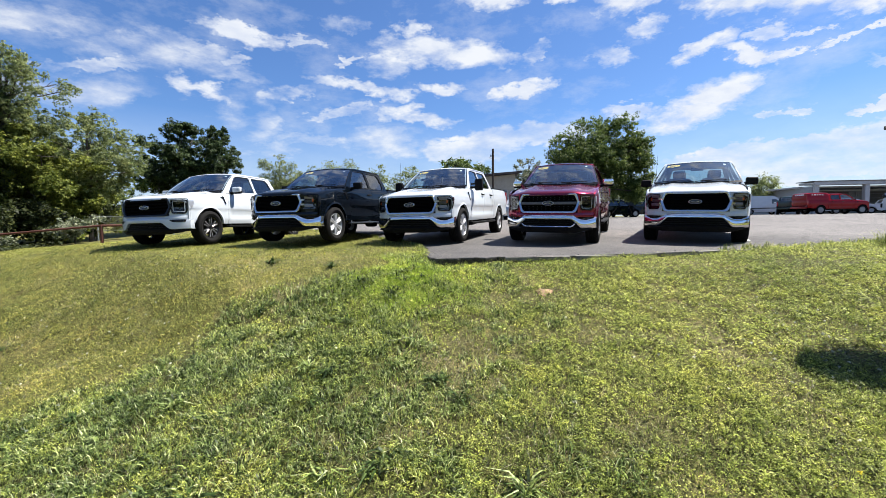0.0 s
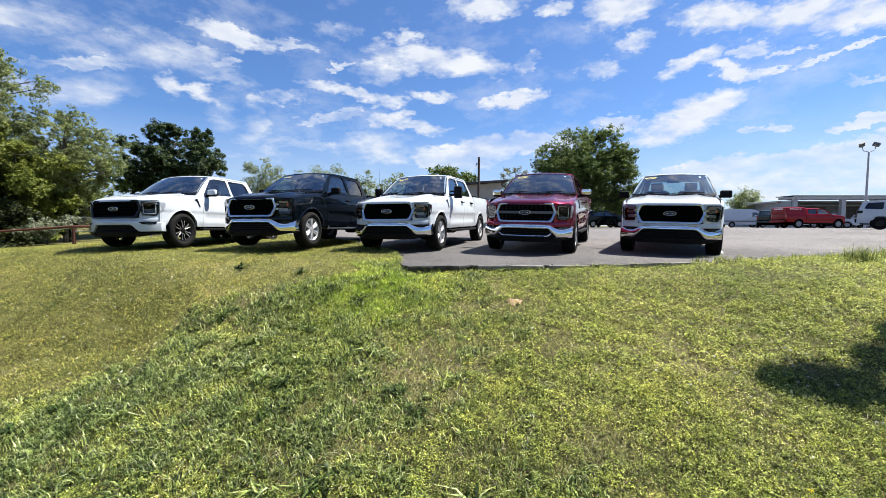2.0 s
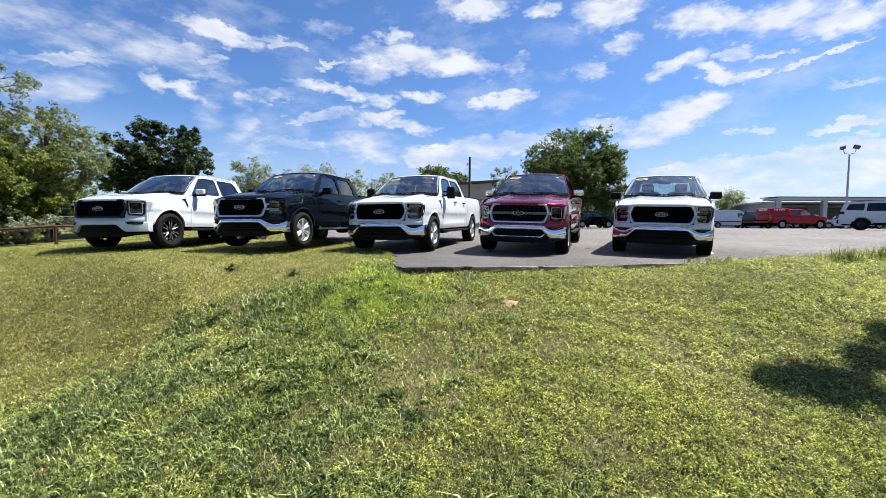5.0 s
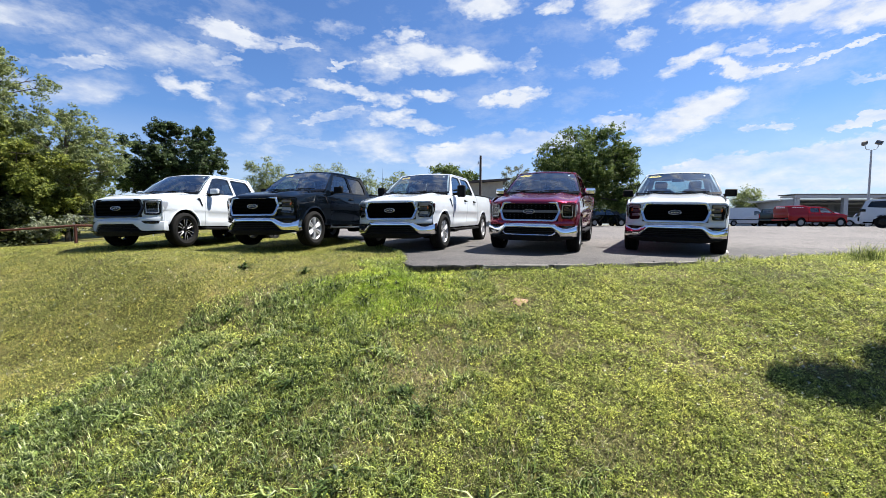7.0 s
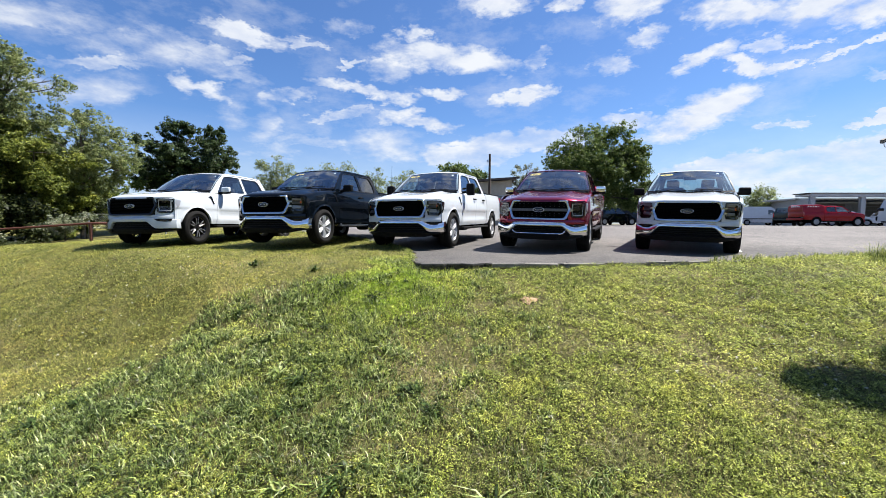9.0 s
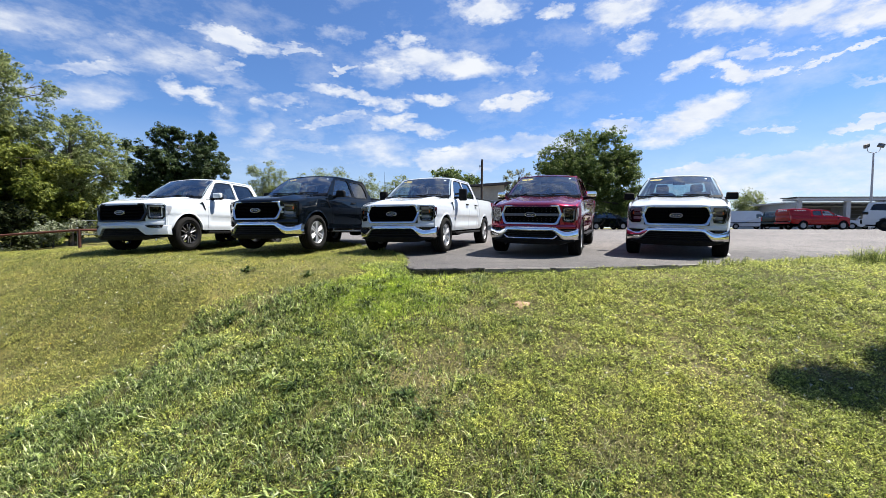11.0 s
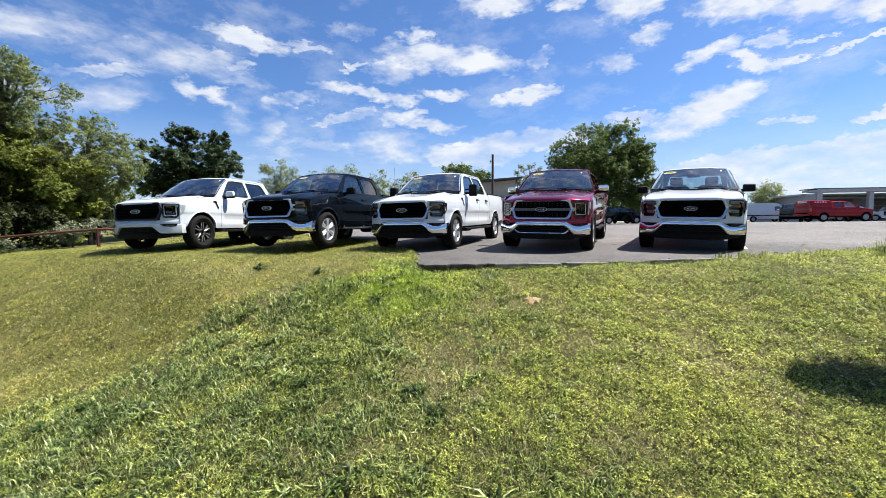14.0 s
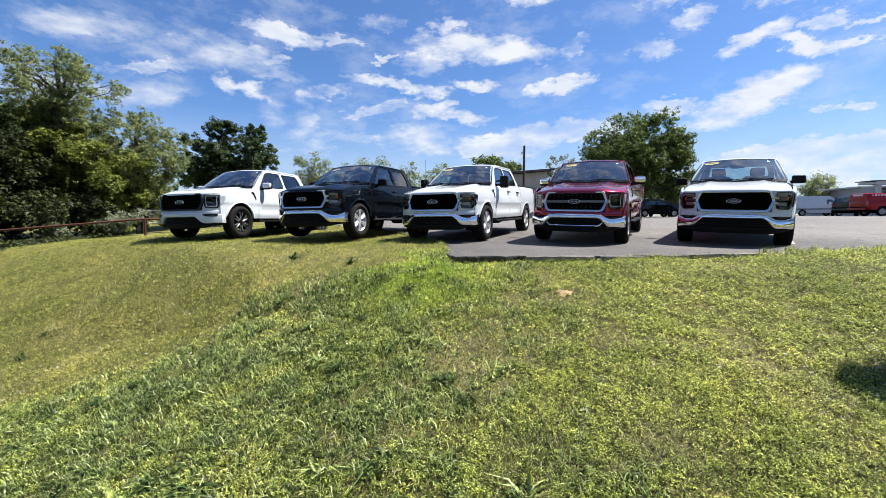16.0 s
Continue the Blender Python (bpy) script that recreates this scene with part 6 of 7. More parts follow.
suv = build_vehicle("sport_utility_vehicle", pose(29.6, 25.9, 0.412, 0, 0, 47), "white full-size sport utility vehicle with dark wheels", "car", WHITE, suv_top, 2.02, (0.0, 3.11), 0.40, suv_windows, 1.2, 0.24, 0.34, DEEPGLASS, "black")
glazing(suv, "windshield", (0.47, 1.25), (1.18, 1.78), 0.84, 0.70, DEEPGLASS)
glazing(suv, "rear_window", (4.12, 1.24), (3.97, 1.70), 0.78, 0.68, DEEPGLASS)
for s in (1, -1):
    block_part(suv, "tail_lamp", (s * 0.92, 4.06, 1.14), (0.18, 0.30, 0.17), BLACKGLOSS, 0.03, "smoked dark tail lamp")
    block_part(suv, "headlamp", (s * 0.78, -0.84, 0.95), (0.32, 0.14, 0.18), LENS, 0.03)
    block_part(suv, "side_mirror", (s * 1.10, 0.75, 1.28), (0.22, 0.12, 0.16), WHITE, 0.03)
    block_part(suv, "roof_rail", (s * 0.70, 2.5, 1.93), (0.04, 2.3, 0.035), BLACK)
    block_part(suv, "sill_moulding", (s * 1.0, 1.55, 0.42), (0.05, 2.1, 0.14), BLACK)
block_part(suv, "rear_bumper", (0, 4.20, 0.58), (1.86, 0.14, 0.26), BLACK, 0.04)

car_top = [(-0.85, 0.40), (-0.90, 0.62), (-0.80, 0.86), (0.30, 1.05), (1.05, 1.56), (1.5, 1.66), (2.6, 1.64), (3.35, 1.50), (3.62, 1.08), (3.68, 0.55)]
car_windows = [[(0.65, 1.08), (1.12, 1.48), (1.60, 1.53), (1.60, 1.08)], [(1.70, 1.08), (1.70, 1.53), (2.55, 1.50), (2.75, 1.10)]]
for x, y, yaw, col, lab in ((42.5, 47.5, 62, WHITE, "white crossover car beside the red utility pickup"), (49.0, 48.5, 66, WHITE, "white crossover car parked further along the row"),
                            (15.6, 42.0, 100, NAVY, "dark saloon car parked under the shade tree"), (3.2, 29.5, -15, SILVER, "grey car parked before the shed"),
                            (19.2, 43.0, 80, NAVY, "dark saloon car parked under the shade tree")):
    c = build_vehicle("car", pose(x, y, float(lot_z(x, y)) + 0.005, 0, 0, yaw), lab, "car", col, car_top, 1.85, (0.0, 2.75), 0.34, car_windows, 1.05, 0.30, 0.26)
    glazing(c, "windshield", (0.33, 1.06), (1.03, 1.54), 0.74, 0.60)
    glazing(c, "rear_window", (3.60, 1.12), (3.36, 1.48), 0.66, 0.56)
    for s in (1, -1):
        block_part(c, "headlamp", (s * 0.68, -0.78, 0.74), (0.34, 0.14, 0.13), LENS, 0.03)
        block_part(c, "tail_lamp", (s * 0.72, 3.62, 0.92), (0.30, 0.10, 0.14), TAILRED, 0.03)
        block_part(c, "side_mirror", (s * 0.98, 0.62, 1.08), (0.18, 0.10, 0.12), BLACK, 0.03)
box_top = [(-0.90, 0.45), (-0.93, 0.80), (-0.85, 1.10), (-0.10, 1.22), (0.55, 1.85), (0.85, 1.95), (1.55, 1.98), (1.60, 2.55), (4.8, 2.55), (4.85, 0.70)]
bt = build_vehicle("box_truck", pose(14.75, 47.0, 0.448, 0, 0, 4), "white box truck parked under the shade tree", "truck", WHITE, box_top, 2.1, (0.0, 3.5), 0.38, [[(0.30, 1.25), (0.70, 1.75), (1.30, 1.75), (1.30, 1.25)]], 1.2, 0.10)
glazing(bt, "windshield", (-0.08, 1.25), (0.54, 1.82), 0.88, 0.82)


# ---- buildings, poles, fences ----
def build_workshop():
    """Long low workshop: metal-sided hall, lower wing and a canopy on columns."""
    h = thing("workshop_building", pose(48.0, 64.0, 0.44), "long low grey workshop with a white-edged canopy on columns", "building")

    low = 0.925

    def wall(name, c, s, mat, parent=h, bevel=0.0, label=""):
        c, s = (c[0], c[1], c[2] * low), (s[0], s[1], s[2] * low)
        bm = bmesh.new()
        box(bm, c, s, bevel)
        return part(name, bm, mat, parent, label)
    hall = wall("wall", (20.15, 2.5, 1.75), (47.7, 5, 3.5), METALWALL, label="grey metal-sided wall")
    for k in range(40):
        wall("siding_rib", (-3.0 + k * 1.15, -0.02, 1.7), (0.05, 0.05, 3.3), METALWALL, hall)
    wall("roof", (20.2, 2.5, 3.60), (48.0, 5.2, 0.18), GALV)
    # the solid side wing runs back from the canopy's corner
    corners = [(-5.0, -8.3), (-4.75, -8.3), (-3.45, 0.2), (-3.7, 0.2)]
    bm = bmesh.new()
    sheet(bm, [[(x, y, z) for x, y in corners] for z in (-0.2, 3.42)], close=True)
    part("wing_wall", bm, METALWALL, h, "lower grey side wing", smooth=False)
    bm = bmesh.new()
    sheet(bm, [[(x, y, z) for x, y in corners] for z in (3.42, 3.56)], close=True)
    bm.faces.new([bm.verts.new((x, y, 3.56)) for x, y in corners])
    part("wing_roof", bm, GALV, h, smooth=False)
    wall("bay_roof", (17, -3.0, 3.78), (44, 6.2, 0.20), FASCIA, label="white soffit over the bays")
    can = wall("canopy", (17, -7.4, 4.15), (44, 2.6, 0.28), FASCIA, label="flat canopy with white fascia")
    wall("fascia", (17, -8.75, 4.2), (44.2, 0.12, 0.55), FASCIA, can)
    wall("canopy_top", (17, -7.4, 4.42), (44.4, 3.0, 0.10), ROOFING, can)
    for x in (-4.6, 1.4, 7.6, 13.8, 20.0, 26.2):
        wall("column", (x, -8.3, 1.98), (0.55, 0.45, 3.95), FASCIA, bevel=0.02)
    # door colour carries the shade inside the bays
    for k, x in enumerate((3.0, 8.6, 14.2, 19.8, 25.4, 31.0)):
        d = wall("bay_door", (x + 1.6, -0.03, 1.7), (3.6, 0.06, 3.3), BAYDARK, label="roller bay door, bay shade put into its dark tone")
        for j in range(5):
            wall("door_slat", (x + 1.6, -0.08, 0.4 + j * 0.65), (3.5, 0.03, 0.05), METALWALL, d)
    return h


build_workshop()


def build_shed():
    h = thing("shed", pose(2.0, 34.5, 0.55), "beige stucco shed with a dark overhanging roof", "building")
    bm = bmesh.new()
    sheet(bm, [[(x, y, -0.3) for x, y in ((-5.5, 0), (1.6, 0), (1.6, 5), (-5.5, 5))], [(x, y, z) for x, y, z in ((-5.5, 0, 3.1), (1.6, 0, 3.55), (1.6, 5, 3.55), (-5.5, 5, 3.1))]], close=True)
    w = part("wall", bm, STUCCO, h, smooth=False)
    bm = bmesh.new()
    sheet(bm, [[(-6.0, y, z), (2.1, y, z + 0.5)] for y, z in ((-0.5, 3.08), (-0.5, 3.26), (5.5, 3.26), (5.5, 3.08))], close=False)
    part("roof", bm, ROOFING, h, smooth=False)
    bm = bmesh.new()
    box(bm, (-1.6, -0.03, 1.0), (0.95, 0.07, 2.05), 0.01)
    part("door", bm, BAYDARK, h)
    bm = bmesh.new()
    box(bm, (0.5, -0.03, 1.9), (1.0, 0.06, 0.8), 0.01)
    win = part("window", bm, FASCIA, h)
    bm = bmesh.new()
    box(bm, (0.5, -0.07, 1.9), (0.86, 0.02, 0.66))
    part("pane", bm, PRIVACY, win)
    return h


build_shed()


def build_utility_pole():
    t = thing("utility_pole", pose(1.45, 28.0, 0.58), "dark wooden utility pole", "pole")
    bm = bmesh.new()
    tube(bm, [(0, 0, -0.4), (0, 0, 2.4), (0.01, 0, 4.55)], [0.085, 0.08, 0.07], 12)
    part("pole_shaft", bm, POLEWOOD, t)
    bm = bmesh.new()
    box(bm, (-0.13, 0, 4.1), (0.10, 0.08, 0.14), 0.02)
    tube(bm, [(-0.10, 0, 3.9), (-0.22, 0, 4.0)], 0.012, 6)
    part("bracket", bm, GALV, t)
    return t


build_utility_pole()


def build_area_light():
    t = thing("area_light", pose(43.4, 46.2, float(lot_z(43.4, 46.2))), "tall steel lot light with two flood heads", "street lamp")
    bm = bmesh.new()
    tube(bm, [(0, 0, 0), (0, 0, 4.5), (0, 0, 8.05)], [0.12, 0.10, 0.075], 12)
    box(bm, (0, 0, 0.03), (0.4, 0.4, 0.06), 0.01)
    part("mast", bm, FASCIA, t)
    bm = bmesh.new()
    tube(bm, [(-0.52, 0.16, 8.60), (-0.50, 0.15, 8.34), (-0.40, 0.12, 8.16), (0, 0, 8.04), (0.40, -0.12, 8.16), (0.50, -0.15, 8.34), (0.52, -0.16, 8.60)], 0.035, 8)
    part("cross_arm", bm, FASCIA, t)
    for s, rx, rz in ((-1, 12, 15), (1, -30, -50)):
        bm = bmesh.new()
        mm = pose(s * 0.58, -s * 0.17, 8.80, rx, s * 22, rz)
        box(bm, (0, 0, 0), (0.56, 0.26, 0.40), 0.05, 3, mm)
        for k in range(5):
            box(bm, (0, 0.15, -0.14 + 0.07 * k), (0.48, 0.05, 0.016), m=mm)
        hd = part("flood_head", bm, BAYDARK, t, "dark grey flood lamp head")
        bm = bmesh.new()
        box(bm, (0, -0.135, 0), (0.48, 0.02, 0.32), 0.008, 1, mm)
        part("flood_lens", bm, LENS, hd)
    return t


build_area_light()


def build_cable():
    bm = bmesh.new()
    a, b = Vector((9.9, 33.0, 3.95)), Vector((40.0, 62.0, 4.6))
    pts = []
    for k in range(25):
        s = k / 24
        p = a.lerp(b, s)
        p.z -= 4 * 1.35 * s * (1 - s)
        pts.append(p)
    tube(bm, pts, 0.02, 5)
    return tagged(part("utility_cable", bm, GALV), "pale slack service cable hung past the shade tree", "cable")


build_cable()


def build_pipe_rail():
    t = thing("pipe_rail", pose(0, 0, 0), "low rusty red pipe rail fence on short posts", "fence")
    posts = [(-9.2, 17.6), (-14.38, 15.2), (-20.6, 13.7), (-27.0, 12.2)]
    tops = []
    for k, (x, y) in enumerate(posts):
        z = gz(x, y)
        top = (0.53, 0.53, 0.02, -0.4)[k]
        bm = bmesh.new()
        tube(bm, [(x, y, z - 0.2), (x, y, top)], 0.056, 12)
        part("post", bm, RUST, t)
        tops.append((x, y, top))
    bm = bmesh.new()
    for a, b in zip(tops, tops[1:]):
        tube(bm, [(a[0], a[1], a[2] - 0.02), (b[0], b[1], b[2] - 0.02)], 0.043, 12)
    part("rail", bm, RUST, t)
    return t


build_pipe_rail()


def build_chain_fence():
    t = thing("chain_link_fence", pose(-19.5, 20.5, gz(-18.5, 20.7)), "grey chain-link fence before the oak", "fence")
    for k in range(4):
        bm = bmesh.new()
        tube(bm, [(k * 1.8, k * 0.35, -0.3), (k * 1.8, k * 0.35, 1.25)], 0.03, 8)
        part("post", bm, GALV, t)
    bm = bmesh.new()
    for z in (0.50, 1.22):
        tube(bm, [(0, 0, z), (5.4, 1.05, z)], 0.02, 6)
    part("top_rail", bm, GALV, t)
    bm = bmesh.new()
    for k in range(-12, 60):
        for s in (1, -1):
            x0, x1 = k * 0.09, k * 0.09 + s * 0.72
            pts = [(x, z) for x, z in ((x0, 0.50), (x1, 1.22))]
            q = []
            for x, z in pts:
                q.append(Vector((x, x * 0.194, z)))
            if min(x0, x1) < 0 or max(x0, x1) > 5.4:
                continue
            tube(bm, q, 0.006, 3, cap=False)
    ob = part("wire_mesh", bm, GALV, t)
    ob["kind"] = "stuff"
    return t


build_chain_fence()

# ---- lawn growth ----
def lawn_points(rng, n, x0, x1, y0, y1):
    """Random places on the lawn, none on the paved lot."""
    x, y = rng.uniform(x0, x1, n), rng.uniform(y0, y1, n)
    ok = ~inside(x, y, LOT_EDGE) & (x > -17.2 - 0.55 * (y - 12.7))
    return x[ok], y[ok]


def patchy(x, y, f, seed):
    """Smooth 0..1 field made of a few waves, for patches of growth."""
    r = np.random.default_rng(seed)
    v = np.zeros_like(x)
    for k in range(7):
        a, w, p = r.uniform(0, math.tau), f * r.uniform(0.5, 2.2), r.uniform(0, math.tau)
        v += np.sin(w * (x * math.cos(a) + y * math.sin(a)) + p)
    return 1 / (1 + np.exp(-v * 0.9))


def blades(rng, x, y, h, w, lean):
    """Grass blades of two bent pieces each."""
    n = len(x)
    z = ground_z(x, y)
    a = rng.uniform(0, math.tau, n)
    d = np.stack([np.cos(a), np.sin(a), np.zeros(n)], 1)
    s = np.stack([-np.sin(a), np.cos(a), np.zeros(n)], 1)
    base = np.stack([x, y, z - 0.004], 1)
    up = np.array([0, 0, 1.0])
    l = (lean * rng.uniform(0.3, 1.3, n))[:, None]
    h, w = h[:, None], w[:, None]
    mid = base + up * h * 0.6 + d * h * l * 0.35
    tip = base + up * h * (1 - 0.35 * np.minimum(l, 1.6) ** 2 * 0.6) + d * h * l * 1.0
    v = np.stack([base - s * w, base + s * w, mid + s * w * 0.8, mid - s * w * 0.8, tip + s * w * 0.12, tip - s * w * 0.12], 1).reshape(-1, 3)
    i = np.arange(n)[:, None] * 6
    f = np.concatenate([i + np.array([0, 1, 2, 3]), i + np.array([3, 2, 4, 5])], 1).reshape(-1, 4)
    return v, f


def weeds(rng, x, y, size, lift, corners=4):
    """Small flat leaves of creeping weeds, tipped this way and that."""
    n = len(x)
    pos = np.stack([x, y, ground_z(x, y) + lift * rng.uniform(0.2, 1.0, n)], 1)
    nrm = np.stack([rng.normal(0, 0.5, n), rng.normal(0, 0.5, n), np.ones(n)], 1)
    nrm /= np.linalg.norm(nrm, axis=1)[:, None]
    a = np.cross(nrm, rng.normal(size=(n, 3)))
    a /= np.linalg.norm(a, axis=1)[:, None]
    b = np.cross(nrm, a)
    L = (size * rng.uniform(0.55, 1.4, n))[:, None]
    if corners == 3:
        v = np.stack([pos - a * L, pos + b * L * 1.1, pos + a * L], 1)
    else:
        v = np.stack([pos - a * L, pos + b * L * 0.55 + nrm * L * 0.12, pos + a * L, pos - b * L * 0.55 + nrm * L * 0.12], 1)
    return v.reshape(-1, 3), np.arange(n * corners).reshape(-1, corners)


def band_left(x, y):
    """Where the thick grass begins on the slope of the bank."""
    return -2.05 - 1.02 * (6.9 - y) + 0.35 * np.sin(2.3 * y + 0.7 * x) + 0.22 * np.sin(5.1 * y - 1.9 * x + 1.0)


def worn(x, y):
    """Places where the growth is thin and the soil shows."""
    spot = lambda cx, cy, rx, ry: np.exp(-((x - cx) / rx) ** 2 - ((y - cy) / ry) ** 2)
    return spot(1.6, 4.6, 1.1, 0.20) + spot(0.5, 3.2, 0.6, 0.35) + 0.8 * spot(-0.3, 4.4, 0.5, 0.5) + 0.7 * spot(-2.9, 6.1, 0.35, 0.5) + 0.8 * spot(1.4, 3.3, 0.5, 0.25) + 0.6 * spot(0.6, 5.6, 0.5, 0.25)


def lush(x, y):
    """Where the thick green grass grows: a band down the bank that widens and thins out."""
    left = band_left(x, y)
    wob = left + 2.05 + 1.02 * (6.9 - y)
    right = -0.45 + 0.10 * (6.9 - y) + 0.8 * wob
    far = 0.6 + 0.25 * (6.9 - y)
    core = np.clip((x - left) / 0.45, 0, 1) * np.clip((right - x) / 0.5, 0, 1)
    thin = 0.38 * np.clip((x - left) / 0.6, 0, 1) * np.clip((far - x) / 0.9, 0, 1)
    return np.maximum(core, thin) * np.clip((7.75 - y) / 0.4, 0, 1)


def stuff(name, data, material, label, category):
    ob = new(name, array_mesh(name, *data, material))
    return tagged(ob, label, category, kind="stuff")


def grow_lawn():
    rng = np.random.default_rng(5)
    # creeping weeds: low domed plants, finer and tufted on the bank, matted and olive beyond the thick grass
    for n, x0, x1, y0, y1, size, dome, leaves, corners in ((17000, -6.2, 5.5, 2.3, 4.2, 0.0082, 0.040, 20, 4), (20000, -9.8, 8.5, 4.2, 6.6, 0.0108, 0.046, 16, 4),
                                                           (28000, -13.0, 12.0, 6.6, 10.0, 0.0122, 0.046, 12, 3), (21000, -20, -1.0, 10.0, 17.0, 0.0150, 0.038, 10, 3), (9000, -7.0, 7.0, -2.6, 2.3, 0.0125, 0.046, 10, 3)):
        x, y = lawn_points(rng, n, x0, x1, y0, y1)
        mat_side = band_left(x, y) + rng.normal(0, 0.18, len(x)) - x > 0
        gaps = (0.42 + 1.1 * patchy(x, y, 15.0, 21)) * (1 - 0.6 * np.exp(-((x + 3.2) / 1.6) ** 2 - ((y - 4.0) / 1.6) ** 2))
        grow = (0.52 + 0.85 * patchy(x, y, 2.4, 1) - 0.55 * lush(x, y) - 0.6 * worn(x, y)) * np.where(mat_side, 0.35 + 0.75 * patchy(x, y, 9.0, 23), np.where(y > 6.6, 0.95, gaps))
        keep = rng.random(len(x)) < grow
        x, y, mat_side = x[keep], y[keep], mat_side[keep]
        for side, material, label in ((True, OLIVE, "matted olive weeds on the mown lawn"), (False, CLOVER, "yellow-green creeping weeds covering the bank")):
            cx, cy = x[mat_side == side], y[mat_side == side]
            if not len(cx):
                continue
            k = np.repeat(np.arange(len(cx)), leaves)
            R = (dome * (0.75 if side else 1.0) * rng.uniform(0.55, 1.5, len(cx)) * (0.75 + 0.6 * patchy(cx, cy, 15.0, 21)))[k]
            v3 = rng.normal(size=(len(k), 3))
            v3 /= np.linalg.norm(v3, axis=1)[:, None]
            spread = 1.3 if side else 1.0
            v, f = weeds(rng, cx[k] + v3[:, 0] * R * spread, cy[k] + v3[:, 1] * R * spread, np.full(len(k), size * (0.7 if side else 1.0)), 0.012, corners)
            v[:, 2] += np.repeat(np.abs(v3[:, 2]) * R * (0.9 if side else 1.1), corners)
            stuff("creeping_weeds", (v, f), material, label, "weeds")
    # short grass; single-piece blades further off
    for nm, zones, bent in (("short_grass", ((46000, -6.2, 5.5, 2.3, 4.2, 0.050, 0.0027),), True),
                            ("short_grass", ((62000, -9.8, 8.5, 4.2, 6.6, 0.048, 0.0036), (60000, -15.0, 13.2, 6.6, 10.0, 0.045, 0.0050), (50000, -20, -1.0, 10.0, 17.0, 0.035, 0.007), (26000, -7.0, 7.0, -2.6, 2.3, 0.048, 0.0045)), False)):
        V, F, o = [], [], 0
        for n, x0, x1, y0, y1, h, w in zones:
            x, y = lawn_points(rng, n, x0, x1, y0, y1)
            keep = rng.random(len(x)) < 0.25 + 0.75 * np.maximum(patchy(x, y, 3.0, 2), lush(x, y))
            x, y = x[keep], y[keep]
            v, f = blades(rng, x, y, h * rng.uniform(0.5, 1.5, len(x)), np.full(len(x), w), 1.1)
            if not bent:
                v = v.reshape(-1, 6, 3)[:, [0, 1, 4, 5]].reshape(-1, 3)
                f = np.arange(len(v)).reshape(-1, 4)
            V.append(v), F.append(f + o)
            o += len(v)
        stuff(nm, (np.concatenate(V), np.concatenate(F)), GRASS, "short uneven lawn grass", "grass")
    # thick grass band, in tufts
    n = 4600
    x, y = rng.uniform(-6.8, 2.2, n), rng.uniform(1.9, 7.7, n)
    keep = rng.random(n) < lush(x, y) * (0.18 + 0.9 * patchy(x, y, 6.0, 4)) * (1 - 0.8 * np.minimum(worn(x, y), 1)) * (1 - 0.75 * np.exp(-((x + 1.2) / 0.55) ** 2 - ((y - 6.2) / 0.7) ** 2))
    x, y = x[keep], y[keep]
    k = rng.integers(0, len(x), 60000)
    tuft = rng.uniform(0.5, 1.7, len(x))[k]
    px, py = x[k] + rng.normal(0, 0.05, len(k)) * tuft, y[k] + rng.normal(0, 0.05, len(k)) * tuft
    hh = 0.060 * tuft * rng.uniform(0.6, 1.25, len(k))
    stuff("thick_grass", blades(rng, px, py, hh, 0.0032 + 0.0036 * rng.random(len(k)), 1.25), LUSH, "thick lush green grass running down the bank", "grass")
    # a fresher, brighter patch on the crest
    n = 21000
    x, y = rng.normal(-1.15, 0.5, n), rng.normal(6.25, 0.6, n)
    keep = ~inside(x, y, LOT_EDGE) & (x > band_left(x, y)) & (rng.random(n) < 0.3 + 0.8 * patchy(x, y, 6.0, 14))
    x, y = x[keep], y[keep]
    stuff("fresh_grass", blades(rng, x, y, 0.055 * rng.uniform(0.5, 1.4, len(x)), np.full(len(x), 0.0042), 1.1), FRESH, "bright fresh grass on the crest of the bank", "grass")
    # broad-bladed weed tufts
    n = 230
    x, y = rng.uniform(-6.0, 6.5, n), rng.uniform(2.2, 8.2, n)
    keep = (rng.random(n) < 0.9 * np.clip(lush(x, y) - 0.3, 0, 1)) & ~inside(x, y, LOT_EDGE)
    x, y = x[keep], y[keep]
    k = rng.integers(0, len(x), len(x) * 26)
    stuff("weed_tufts", blades(rng, x[k] + rng.normal(0, 0.03, len(k)), y[k] + rng.normal(0, 0.03, len(k)), rng.uniform(0.07, 0.15, len(k)), np.full(len(k), 0.0105), 1.7), LUSH, "broad-bladed green weed tufts in the lawn", "weeds")
    # dark rosettes of broad leaves
    n = 620
    x, y = lawn_points(rng, n, -9.5, 9.0, 2.3, 9.5)
    keep = rng.random(len(x)) < 0.55 * np.clip(lush(x, y) - 0.4, 0, 1) + 0.02 * (x < -2)
    x, y = x[keep], y[keep]
    k = np.repeat(np.arange(len(x)), 22)
    big = rng.uniform(0.6, 1.4, len(x))[k]
    stuff("broadleaf_weeds", blades(rng, x[k] + rng.normal(0, 0.022, len(k)) * big, y[k] + rng.normal(0, 0.022, len(k)) * big, rng.uniform(0.05, 0.11, len(k)) * big, 0.011 * big, 1.9), DOCK, "dark green broad-leaved weed rosettes in the lawn", "weeds")
    # long grass along the slab edge
    V = []
    ex, ey = [], []
    for (a, b) in zip(LOT_EDGE[:6], LOT_EDGE[1:7]):
        L = math.hypot(b[0] - a[0], b[1] - a[1])
        m = int(L * 260 * (0.5 if a[0] >= 5 else 0.22))
        s = rng.random(m)
        ex.append(a[0] + (b[0] - a[0]) * s + rng.normal(0, 0.05, m))
